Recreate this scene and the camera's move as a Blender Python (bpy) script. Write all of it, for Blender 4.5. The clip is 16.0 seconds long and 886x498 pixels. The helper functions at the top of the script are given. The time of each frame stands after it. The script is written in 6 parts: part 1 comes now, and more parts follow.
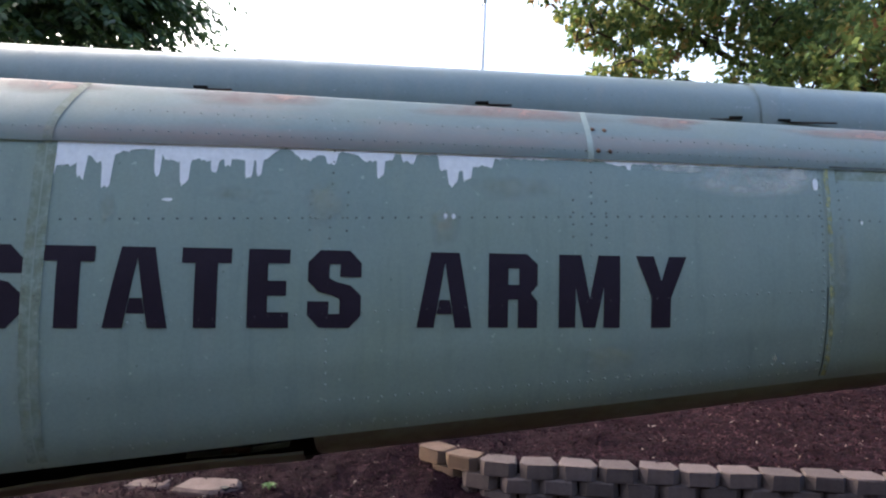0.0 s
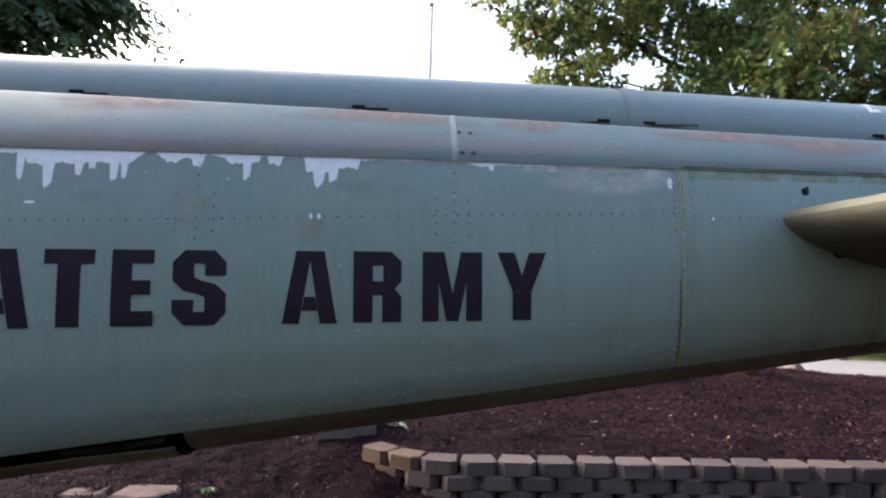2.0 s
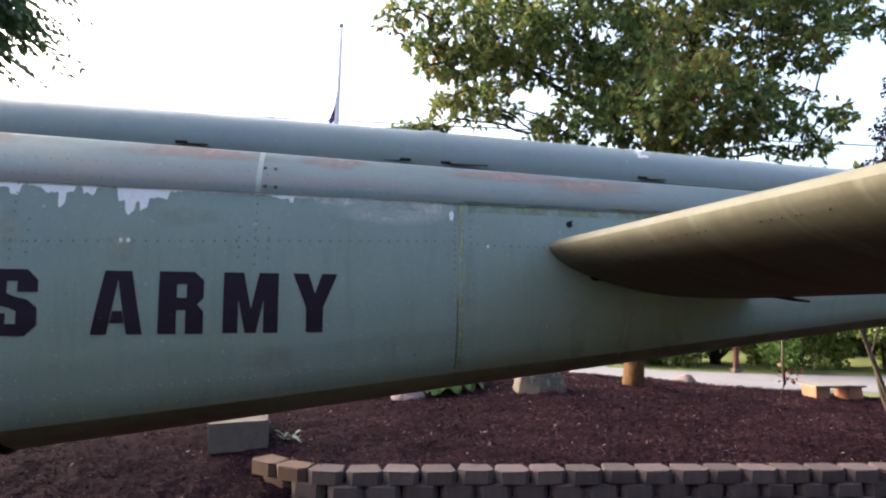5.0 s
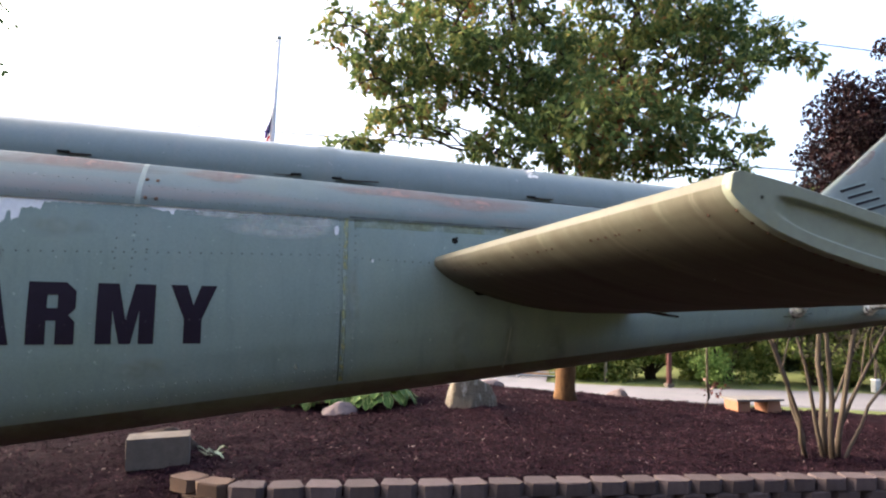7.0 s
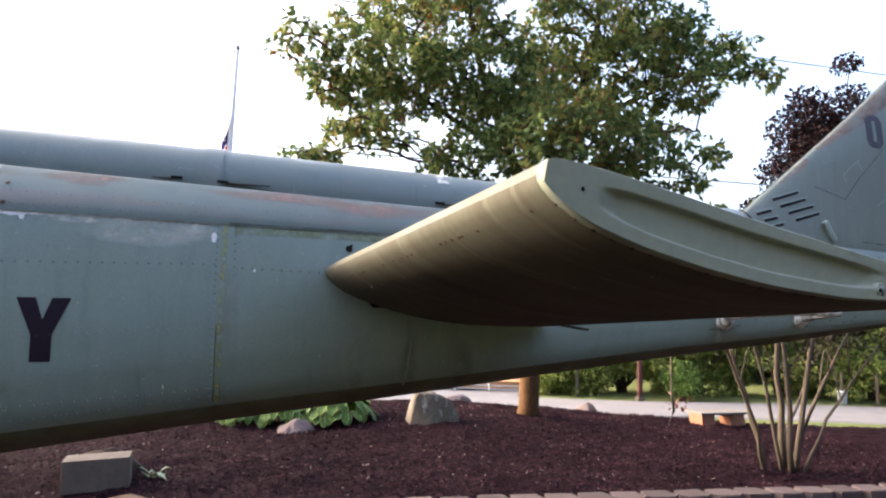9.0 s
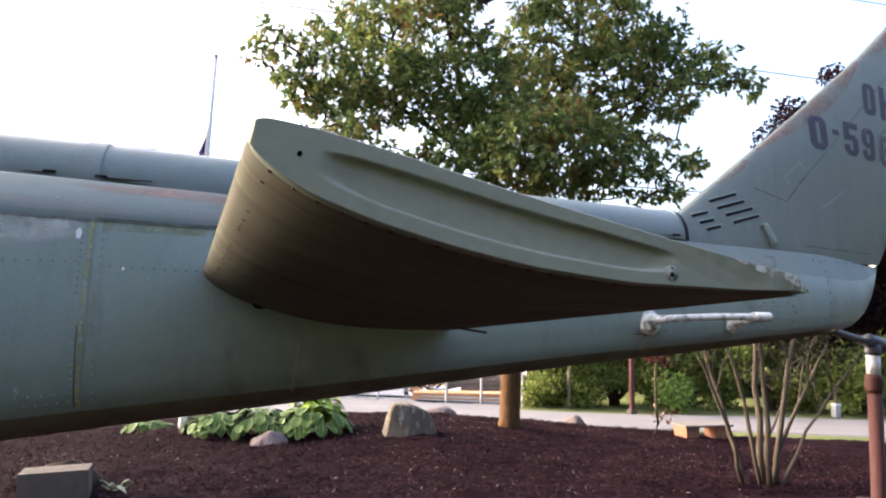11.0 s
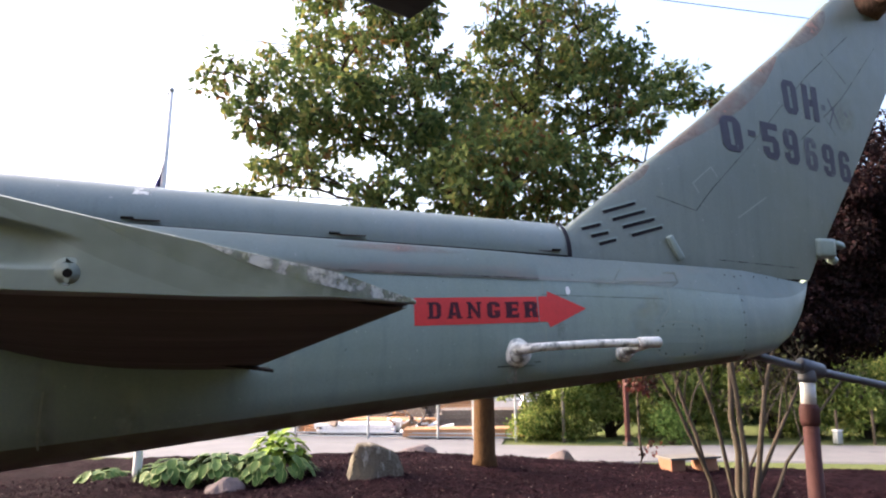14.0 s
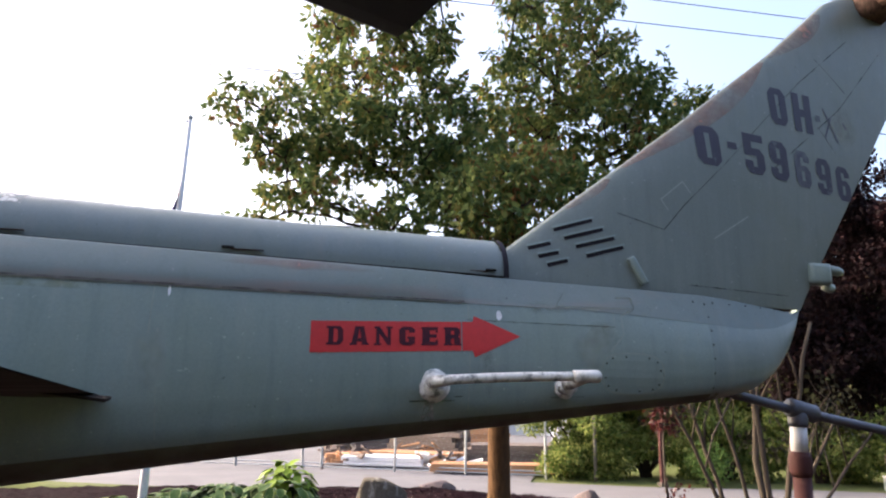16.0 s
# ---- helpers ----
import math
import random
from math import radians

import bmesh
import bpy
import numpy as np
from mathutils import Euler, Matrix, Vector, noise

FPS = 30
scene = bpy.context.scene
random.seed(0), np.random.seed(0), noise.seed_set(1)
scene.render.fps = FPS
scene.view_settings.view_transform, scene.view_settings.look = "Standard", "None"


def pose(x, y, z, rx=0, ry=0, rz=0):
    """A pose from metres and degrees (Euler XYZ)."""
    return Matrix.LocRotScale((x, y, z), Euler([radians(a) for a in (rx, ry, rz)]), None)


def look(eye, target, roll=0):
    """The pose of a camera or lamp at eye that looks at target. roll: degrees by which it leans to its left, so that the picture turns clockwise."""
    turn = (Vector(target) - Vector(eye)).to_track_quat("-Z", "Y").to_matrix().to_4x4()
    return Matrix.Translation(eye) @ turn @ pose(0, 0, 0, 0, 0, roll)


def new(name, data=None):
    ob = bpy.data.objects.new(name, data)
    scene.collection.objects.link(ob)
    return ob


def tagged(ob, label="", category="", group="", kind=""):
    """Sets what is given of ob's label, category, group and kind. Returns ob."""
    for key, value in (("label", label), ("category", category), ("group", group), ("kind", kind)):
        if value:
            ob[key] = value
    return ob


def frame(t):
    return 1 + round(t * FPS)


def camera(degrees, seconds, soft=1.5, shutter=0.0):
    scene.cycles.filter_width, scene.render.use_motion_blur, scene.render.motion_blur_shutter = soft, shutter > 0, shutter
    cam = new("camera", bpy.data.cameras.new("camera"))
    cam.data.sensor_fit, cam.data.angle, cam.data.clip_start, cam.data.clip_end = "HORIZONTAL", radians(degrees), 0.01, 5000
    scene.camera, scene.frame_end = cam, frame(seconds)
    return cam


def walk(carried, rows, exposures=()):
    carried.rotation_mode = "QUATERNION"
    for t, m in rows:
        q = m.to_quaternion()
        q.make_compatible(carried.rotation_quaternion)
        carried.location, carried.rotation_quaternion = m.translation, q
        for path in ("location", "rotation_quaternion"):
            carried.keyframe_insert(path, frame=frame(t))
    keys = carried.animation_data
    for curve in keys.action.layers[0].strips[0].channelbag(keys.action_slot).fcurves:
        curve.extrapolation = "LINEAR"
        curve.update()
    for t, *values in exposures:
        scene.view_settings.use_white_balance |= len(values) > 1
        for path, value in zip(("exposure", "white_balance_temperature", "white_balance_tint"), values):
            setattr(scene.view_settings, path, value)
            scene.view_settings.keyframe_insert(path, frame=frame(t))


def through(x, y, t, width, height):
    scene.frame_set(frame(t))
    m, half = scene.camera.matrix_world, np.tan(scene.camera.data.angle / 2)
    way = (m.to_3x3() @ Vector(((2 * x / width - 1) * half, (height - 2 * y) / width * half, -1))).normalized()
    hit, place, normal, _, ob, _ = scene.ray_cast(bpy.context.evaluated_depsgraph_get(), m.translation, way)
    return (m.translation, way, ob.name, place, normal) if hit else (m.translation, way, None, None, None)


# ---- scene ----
cam = camera(66.4, 16.0, 2.15)
METRES, EYE, TILT, LEAN, TURN = 2.1195, 1.6, 0.0, 0.0, 0.0
ROWS = [
    (0.0, 0.0, 0.0, 0.0, -0.03, 1.4, -1.1),
    (0.5, 0.0273, -0.0074, -0.0009, -0.12, 1.22, -0.68),
    (1.0, 0.0536, -0.0173, -0.002, -0.75, 1.2, -0.74),
    (1.5, 0.0734, -0.0172, -0.0027, -1.93, 1.25, -0.25),
    (2.0, 0.0818, -0.0252, -0.0032, -3.06, 1.63, -0.35),
    (2.5, 0.0938, -0.0572, -0.0048, -4.14, 2.24, -1.39),
    (3.0, 0.1085, -0.0883, -0.0026, -4.98, 2.55, -1.63),
    (3.5, 0.1262, -0.1075, 0.0008, -5.77, 2.42, -0.95),
    (4.0, 0.154, -0.118, 0.0008, -6.74, 2.38, -0.23),
    (4.5, 0.1793, -0.1287, 0.0026, -7.84, 2.62, -0.48),
    (7.0, 0.2657, -0.1718, 0.0026, -13.76, 4.29, -1.4),
    (7.5, 0.2818, -0.1832, 0.0035, -13.39, 4.64, -1.43),
    (8.0, 0.3043, -0.1739, 0.0008, -13.53, 4.91, -0.59),
    (8.5, 0.3406, -0.1568, 0.0012, -14.58, 5.2, -1.21),
    (9.0, 0.3702, -0.1419, 0.0027, -15.67, 5.54, -1.17),
    (9.5, 0.399, -0.1394, 0.0008, -16.65, 5.82, -0.89),
    (12.0, 0.5624, -0.1203, -0.0083, -14.93, 6.96, -1.14),
    (12.5, 0.594, -0.0989, -0.0078, -15.43, 7.02, -0.19),
    (13.0, 0.6248, -0.08, -0.0057, -16.02, 7.48, -0.19),
    (13.5, 0.6619, -0.0718, -0.003, -16.11, 8.53, 0.33),
    (14.0, 0.7253, -0.0612, -0.0035, -15.46, 9.42, 0.34),
    (14.5, 0.7766, -0.0588, -0.0041, -14.0, 10.16, 0.29),
    (15.0, 0.8121, -0.0521, -0.0034, -12.91, 10.8, 0.49),
    (15.5, 0.8471, -0.0276, -0.0051, -12.48, 11.53, 0.59),
    (16.0, 0.8818, -0.006, -0.0023, -12.33, 12.07, -0.83),
]
walk(cam, [(t, pose(0, 0, EYE, TILT, LEAN, TURN) @ pose(METRES * x, METRES * y, METRES * z, 90 + pitch, roll, yaw)) for t, x, y, z, yaw, pitch, roll in ROWS], [(0.0, 2.75, 6000, 9), (4.0, 2.70, 6150, 11), (8.5, 2.80, 6350, 13), (13.5, 2.75, 6350, 14), (16.0, 2.40, 6350, 14)])

# ---------------------------------------------------------------- world, sun, exposure
SUN_AZ, SUN_EL = radians(300), radians(24)
world = bpy.data.worlds.new("world")
scene.world = world
world.use_nodes = True
wn = world.node_tree.nodes
sky = wn.new("ShaderNodeTexSky")
sky.sky_type = "NISHITA"
sky.sun_disc = False
sky.sun_elevation, sky.sun_rotation = SUN_EL, SUN_AZ
sky.air_density, sky.dust_density, sky.ozone_density = 0.8, 8.0, 0.5
wn["Background"].inputs["Strength"].default_value = 0.15
world.node_tree.links.new(sky.outputs[0], wn["Background"].inputs["Color"])
sun = new("sun", bpy.data.lights.new("sun", "SUN"))
sun.data.energy, sun.data.angle, sun.data.color = 0.5, radians(14), (1.0, 0.85, 0.67)
# sun direction matches the sky's: rotation measured from +Y towards +X
sx, sy = math.sin(SUN_AZ) * math.cos(SUN_EL), math.cos(SUN_AZ) * math.cos(SUN_EL)
sun.matrix_world = look((20 * sx, 20 * sy, 20 * math.sin(SUN_EL)), (0, 0, 0))

# ---------------------------------------------------------------- helpers
rng = np.random.default_rng(7)


def bm_new():
    return bmesh.new()


def mesh_of(bm, smooth=False):
    me = bpy.data.meshes.new("m")
    bm.to_mesh(me)
    bm.free()
    if smooth:
        me.polygons.foreach_set("use_smooth", [True] * len(me.polygons))
    return me


def thing(name, loc, label, category, group="", kind=""):
    e = new(name)
    e.location = loc
    return tagged(e, label, category, group, kind)


def attach(ob, parent):
    ob.parent = parent
    ob.matrix_parent_inverse = Matrix.Translation(parent.location).inverted() if parent.type == "EMPTY" else Matrix()
    return ob


def part(name, bm, material, parent, label="", smooth=False):
    me = mesh_of(bm, smooth) if isinstance(bm, bmesh.types.BMesh) else bm
    me.materials.append(material)
    ob = attach(new(name, me), parent)
    return tagged(ob, label)


def solo(name, bm, material, label, category="", kind="", smooth=False, group=""):
    me = mesh_of(bm, smooth) if isinstance(bm, bmesh.types.BMesh) else bm
    me.materials.append(material)
    return tagged(new(name, me), label, category, group, kind)


def np_mesh(verts, faces, smooth=False):
    me = bpy.data.meshes.new("m")
    me.from_pydata(verts, [], faces)
    if smooth:
        me.polygons.foreach_set("use_smooth", [True] * len(me.polygons))
    me.update()
    return me


def add_box(bm, lo, hi, bevel=0.0, m=None):
    r = bmesh.ops.create_cube(bm, size=1)
    c = [(a + b) / 2 for a, b in zip(lo, hi)]
    d = [b - a for a, b in zip(lo, hi)]
    bmesh.ops.transform(bm, matrix=Matrix.LocRotScale(c, None, d), verts=r["verts"])
    vs = r["verts"]
    if bevel:
        es = list({e for v in vs for e in v.link_edges})
        o = bmesh.ops.bevel(bm, geom=es, offset=bevel, segments=2, affect="EDGES", profile=0.7)
        vs = list({v for f in o["faces"] for v in f.verts} | {v for v in vs if v.is_valid})
    if m is not None:
        bmesh.ops.transform(bm, matrix=m, verts=vs)
    return vs


def add_tube(bm, pts, radii, seg=10, cap=True):
    """A tapered tube along pts."""
    pts = [Vector(p) for p in pts]
    rings = []
    for i, p in enumerate(pts):
        d = (pts[min(i + 1, len(pts) - 1)] - pts[max(i - 1, 0)]).normalized()
        a = d.cross(Vector((0, 0, 1)) if abs(d.z) < 0.9 else Vector((1, 0, 0))).normalized()
        b = d.cross(a)
        r = radii[i] if isinstance(radii, (list, tuple)) else radii
        rings.append([bm.verts.new(p + (a * math.cos(2 * math.pi * k / seg) + b * math.sin(2 * math.pi * k / seg)) * r) for k in range(seg)])
    for q, w in zip(rings, rings[1:]):
        for k in range(seg):
            bm.faces.new((q[k], q[(k + 1) % seg], w[(k + 1) % seg], w[k]))
    if cap:
        bm.faces.new(rings[0][::-1])
        bm.faces.new(rings[-1])
    return rings


def grid_strip(bm, rows):
    """Faces between rows of points, all of one length."""
    vs = [[bm.verts.new(p) for p in r] for r in rows]
    for a, b in zip(vs, vs[1:]):
        for k in range(len(a) - 1):
            bm.faces.new((a[k], a[k + 1], b[k + 1], b[k]))
    return vs


def rough_lump(size, seed, sub=3, rough=0.18, flat=0.0):
    """A boulder-like lump of the given size, its foot at z = 0."""
    bm = bm_new()
    bmesh.ops.create_icosphere(bm, subdivisions=sub, radius=0.5)
    off = Vector((seed * 3.1, seed * 1.7, seed * 0.9))
    for v in bm.verts:
        n = v.co.normalized()
        f = 1 + rough * noise.noise(n * 1.6 + off) + rough * 0.5 * noise.noise(n * 4 + off) + 0.05 * noise.noise(n * 11 + off)
        v.co = n * 0.5 * f
        # facets
        for ax in (Vector((0.3, -0.9, 0.3)), Vector((0.8, 0.1, 0.6)), Vector((-0.7, -0.5, 0.5)), Vector((-0.2, 0.3, 0.93))):
            ax = ax.normalized()
            d = v.co.dot(ax) - 0.40 * (1 - flat)
            if d > 0:
                v.co -= ax * d * 0.85
        v.co = Vector((v.co.x * size[0], v.co.y * size[1], max(-0.25, v.co.z) * size[2]))
    lo = min(v.co.z for v in bm.verts)
    for v in bm.verts:
        v.co.z -= lo
    return bm


# ---------------------------------------------------------------- materials
def nodes_of(name):
    m = bpy.data.materials.new(name)
    m.use_nodes = True
    nt = m.node_tree
    return m, nt, nt.nodes["Principled BSDF"]


def noise_tex(nt, scale, detail=5, vec=None, rough=0.6, stretch=None):
    n = nt.nodes.new("ShaderNodeTexNoise")
    n.inputs["Scale"].default_value, n.inputs["Detail"].default_value, n.inputs["Roughness"].default_value = scale, detail, rough
    tc = nt.nodes.new("ShaderNodeTexCoord")
    src = tc.outputs["Object"]
    if stretch:
        mp = nt.nodes.new("ShaderNodeMapping")
        mp.inputs["Scale"].default_value = stretch
        nt.links.new(src, mp.inputs["Vector"])
        src = mp.outputs["Vector"]
    nt.links.new(src, n.inputs["Vector"])
    return n.outputs["Fac"]


def ramp(nt, fac, lo, hi, a=0.0, b=1.0):
    r = nt.nodes.new("ShaderNodeMapRange")
    r.inputs["From Min"].default_value, r.inputs["From Max"].default_value = lo, hi
    r.inputs["To Min"].default_value, r.inputs["To Max"].default_value = a, b
    nt.links.new(fac, r.inputs["Value"])
    return r.outputs["Result"]


def mixc(nt, fac, a, b):
    m = nt.nodes.new("ShaderNodeMix")
    m.data_type = "RGBA"
    for v, s in ((fac, m.inputs["Factor"]), (a, m.inputs[6]), (b, m.inputs[7])):
        if isinstance(v, (tuple, list)):
            s.default_value = (*v, 1)
        elif isinstance(v, (int, float)):
            s.default_value = v
        else:
            nt.links.new(v, s)
    return m.outputs[2]


def bump(nt, bsdf, height, strength, dist=0.01):
    b = nt.nodes.new("ShaderNodeBump")
    b.inputs["Strength"].default_value, b.inputs["Distance"].default_value = strength, dist
    nt.links.new(height, b.inputs["Height"])
    nt.links.new(b.outputs["Normal"], bsdf.inputs["Normal"])


def surface(name, base, second, rough=0.5, metal=0.0, scale=6.0, fine=60.0, amount=0.5, bump_s=0.15, bump_d=0.004, third=None, third_at=0.62, third_scale=3.0, stretch=None, vary=0.0, spec=None):
    """A worn surface: two tones in broad patches, fine grain, and sometimes a third tone in stains."""
    m, nt, b = nodes_of(name)
    broad = noise_tex(nt, scale, 5, stretch=stretch)
    grain = noise_tex(nt, fine, 3)
    c = mixc(nt, ramp(nt, broad, 0.35, 0.68, 0, amount), base, second)
    c = mixc(nt, ramp(nt, grain, 0.3, 0.75, 0, 0.28), c, tuple(0.55 * v for v in base))
    if third:
        st = noise_tex(nt, third_scale, 6, stretch=stretch, rough=0.7)
        c = mixc(nt, ramp(nt, st, third_at, third_at + 0.12, 0, 0.85), c, third)
    if vary:
        oi = nt.nodes.new("ShaderNodeObjectInfo")
        h = nt.nodes.new("ShaderNodeHueSaturation")
        nt.links.new(ramp(nt, oi.outputs["Random"], 0, 1, 1 - vary, 1 + vary), h.inputs["Value"])
        nt.links.new(c, h.inputs["Color"])
        c = h.outputs["Color"]
    nt.links.new(c, b.inputs["Base Color"])
    b.inputs["Metallic"].default_value = metal
    b.inputs["Specular IOR Level"].default_value = spec if spec is not None else (0.5 if rough < 0.6 else 0.12)
    nt.links.new(ramp(nt, broad, 0.3, 0.7, rough - 0.07, rough + 0.1), b.inputs["Roughness"])
    bump(nt, b, grain, bump_s, bump_d)
    return m


def leaf_material(name, tones, rough=0.45, through=0.35):
    m, nt, b = nodes_of(name)
    g = nt.nodes.new("ShaderNodeNewGeometry")
    r = nt.nodes.new("ShaderNodeValToRGB")
    els = r.color_ramp.elements
    while len(els) < len(tones):
        els.new(0.5)
    for e, (p, c) in zip(els, tones):
        e.position, e.color = p, (*c, 1)
    patch = noise_tex(nt, 0.9, 2)
    mx = nt.nodes.new("ShaderNodeMath")
    mx.operation = "MULTIPLY_ADD"
    nt.links.new(ramp(nt, patch, 0.3, 0.7, -0.27, 0.21), mx.inputs[0])
    mx.inputs[1].default_value = 1.0
    nt.links.new(g.outputs["Random Per Island"], mx.inputs[2])
    nt.links.new(mx.outputs[0], r.inputs["Fac"])
    nt.links.new(r.outputs["Color"], b.inputs["Base Color"])
    b.inputs["Roughness"].default_value = rough
    b.inputs["Specular IOR Level"].default_value = 0.3 if rough < 0.7 else 0.1 if rough < 0.83 else 0.03
    t = nt.nodes.new("ShaderNodeBsdfTranslucent")
    nt.links.new(r.outputs["Color"], t.inputs["Color"])
    ms = nt.nodes.new("ShaderNodeMixShader")
    ms.inputs[0].default_value = through
    nt.links.new(b.outputs[0], ms.inputs[1])
    nt.links.new(t.outputs[0], ms.inputs[2])
    nt.links.new(ms.outputs[0], nt.nodes["Material Output"].inputs["Surface"])
    return m


def skin_paint(name, base, second, chalk, rough, wear=None, spec=0.5):
    """Weathered aircraft paint: broad fading, rain streaks, specks and shallow dents in the sheet."""
    m, nt, p = nodes_of(name)
    broad = noise_tex(nt, 2.0, 5, stretch=(1, 1, 0.7))
    streak = noise_tex(nt, 3.0, 5, rough=0.65, stretch=(9, 9, 0.8))
    grain = noise_tex(nt, 160, 3)
    speck = noise_tex(nt, 75, 2)
    c = mixc(nt, ramp(nt, broad, 0.35, 0.68, 0, 1.0), base, second)
    c = mixc(nt, ramp(nt, streak, 0.52, 0.8, 0, 0.5), c, chalk)
    algae = noise_tex(nt, 1.3, 6, rough=0.7, stretch=(1.6, 1.6, 0.9))
    c = mixc(nt, ramp(nt, algae, 0.5, 0.72, 0, 0.42), c, (1.05 * base[0], 0.98 * base[1], 0.72 * base[2]))
    c = mixc(nt, ramp(nt, streak, 0.46, 0.25, 0, 0.35), c, tuple(0.62 * v for v in base))
    c = mixc(nt, ramp(nt, grain, 0.35, 0.75, 0, 0.22), c, tuple(0.55 * v for v in base))
    c = mixc(nt, ramp(nt, speck, 0.70, 0.76, 0, 0.55), c, tuple(1.5 * v for v in chalk))
    c = mixc(nt, ramp(nt, speck, 0.27, 0.22, 0, 0.6), c, tuple(0.35 * v for v in base))
    if wear:
        band = noise_tex(nt, 1.7, 4, rough=0.55, stretch=(1, 1, 6))
        c = mixc(nt, ramp(nt, band, 0.53, 0.72, 0, 0.85), c, wear)
    nt.links.new(c, p.inputs["Base Color"])
    nt.links.new(ramp(nt, streak, 0.3, 0.7, rough - 0.08, rough + 0.12), p.inputs["Roughness"])
    p.inputs["Specular IOR Level"].default_value = spec
    b1 = nt.nodes.new("ShaderNodeBump")
    b1.inputs["Strength"].default_value, b1.inputs["Distance"].default_value = 0.5, 0.008
    nt.links.new(noise_tex(nt, 5.5, 2), b1.inputs["Height"])
    b2 = nt.nodes.new("ShaderNodeBump")
    b2.inputs["Strength"].default_value, b2.inputs["Distance"].default_value = 0.1, 0.0012
    nt.links.new(grain, b2.inputs["Height"])
    nt.links.new(b1.outputs["Normal"], b2.inputs["Normal"])
    nt.links.new(b2.outputs["Normal"], p.inputs["Normal"])
    return m


M_PAINT = skin_paint("olive_paint", (0.232, 0.306, 0.288), (0.258, 0.325, 0.296), (0.322, 0.362, 0.326), 0.36)
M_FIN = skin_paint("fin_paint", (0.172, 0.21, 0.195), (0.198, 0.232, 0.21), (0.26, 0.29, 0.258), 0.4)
M_TAIL = skin_paint("tail_end_paint", (0.192, 0.25, 0.24), (0.215, 0.268, 0.25), (0.31, 0.35, 0.31), 0.38)
M_SHOULDER = skin_paint("faded_upper_paint", (0.168, 0.215, 0.21), (0.188, 0.227, 0.219), (0.228, 0.24, 0.227), 0.5, (0.25, 0.195, 0.178), 0.25)
M_COVER = skin_paint("cover_paint", (0.155, 0.2, 0.203), (0.178, 0.218, 0.217), (0.235, 0.243, 0.232), 0.38)
# brown dirt, and underside shade put into the same darker tone
M_BELLY = surface("dirty_shaded_belly_paint", (0.165, 0.165, 0.135), (0.115, 0.105, 0.082), 0.6, 0, 5, 60, 0.8, 0.2, 0.002, third=(0.19, 0.215, 0.18), third_at=0.47)
M_STAB = surface("brown_olive_paint", (0.148, 0.144, 0.11), (0.105, 0.099, 0.075), 0.75, 0, 3, 70, 0.9, 0.03, 0.0005, third=(0.19, 0.18, 0.138), third_at=0.57, third_scale=4, stretch=(0.6, 4.5, 0.6))
M_STABTOP = surface("faded_top_paint", (0.156, 0.1521, 0.117), (0.1209, 0.117, 0.0858), 0.5, 0, 7, 70, 0.7, 0.1, 0.001, spec=0.12)
M_CAP = surface("cap_paint", (0.305, 0.342, 0.288), (0.272, 0.31, 0.26), 0.55, 0, 6, 80, 0.7, 0.04, 0.0006, third=(0.33, 0.335, 0.22), third_at=0.6, spec=0.25)
M_DARK = surface("dark_cavity_shade", (0.012, 0.011, 0.011), (0.02, 0.017, 0.015), 0.8, 0, 8, 60)
M_LETTER = surface("dark_letter_paint", (0.02, 0.013, 0.024), (0.028, 0.019, 0.033), 0.55, 0, 12, 90, 0.6, 0.05, 0.001, spec=0.18)
M_FADED = surface("faded_letter_paint", (0.055, 0.053, 0.078), (0.14, 0.165, 0.17), 0.5, 0, 22, 60, 1.0, 0.05, 0.001)
M_RED = surface("red_stencil_paint", (0.72, 0.042, 0.042), (0.6, 0.034, 0.036), 0.45, 0, 8, 90, 0.6, 0.05, 0.001)
M_STENCIL = surface("faded_stencil_paint", (0.05, 0.016, 0.03), (0.15, 0.025, 0.035), 0.55, 0, 30, 90, 0.8, 0.05, 0.001, spec=0.2)
M_WHITE = surface("flaked_white_primer", (0.9, 0.9, 0.91), (0.8, 0.8, 0.83), 0.45, 0, 40, 120, 0.7, 0.1, 0.001)
M_RUST = surface("rusty_steel", (0.09, 0.045, 0.03), (0.05, 0.03, 0.025), 0.75, 0.2, 14, 80, 0.8, 0.4, 0.003)
M_TAB = surface("dark_tab_metal", (0.034, 0.026, 0.022), (0.02, 0.017, 0.015), 0.8, 0, 14, 80)
M_RIVET = surface("rivet_paint", (0.31, 0.375, 0.355), (0.2, 0.245, 0.23), 0.35, 0.0, 90, 200, 0.8)
M_WORNRIVET = surface("worn_letter_rivet", (0.13, 0.14, 0.16), (0.03, 0.025, 0.035), 0.5, 0.0, 60, 200, 0.9)
M_DIRTYRIVET = surface("dirty_rivet_paint", (0.1, 0.12, 0.115), (0.17, 0.2, 0.185), 0.5, 0.0, 90, 200, 0.8)
M_RAIL = surface("chipped_white_tube", (0.84, 0.825, 0.77), (0.7, 0.69, 0.63), 0.5, 0.1, 30, 120, 0.7, 0.3, 0.002, third=(0.13, 0.135, 0.125), third_at=0.50, third_scale=36)
M_BLADE = surface("rotor_black", (0.018, 0.016, 0.022), (0.03, 0.026, 0.03), 0.6, 0, 6, 60)
M_PIPE = surface("grey_pipe_paint", (0.1, 0.105, 0.13), (0.07, 0.075, 0.09), 0.45, 0.2, 10, 80)
M_OXIDE = surface("red_oxide_pipe", (0.085, 0.036, 0.034), (0.06, 0.028, 0.026), 0.6, 0.1, 12, 80, third=(0.15, 0.085, 0.07), third_at=0.64, third_scale=14)
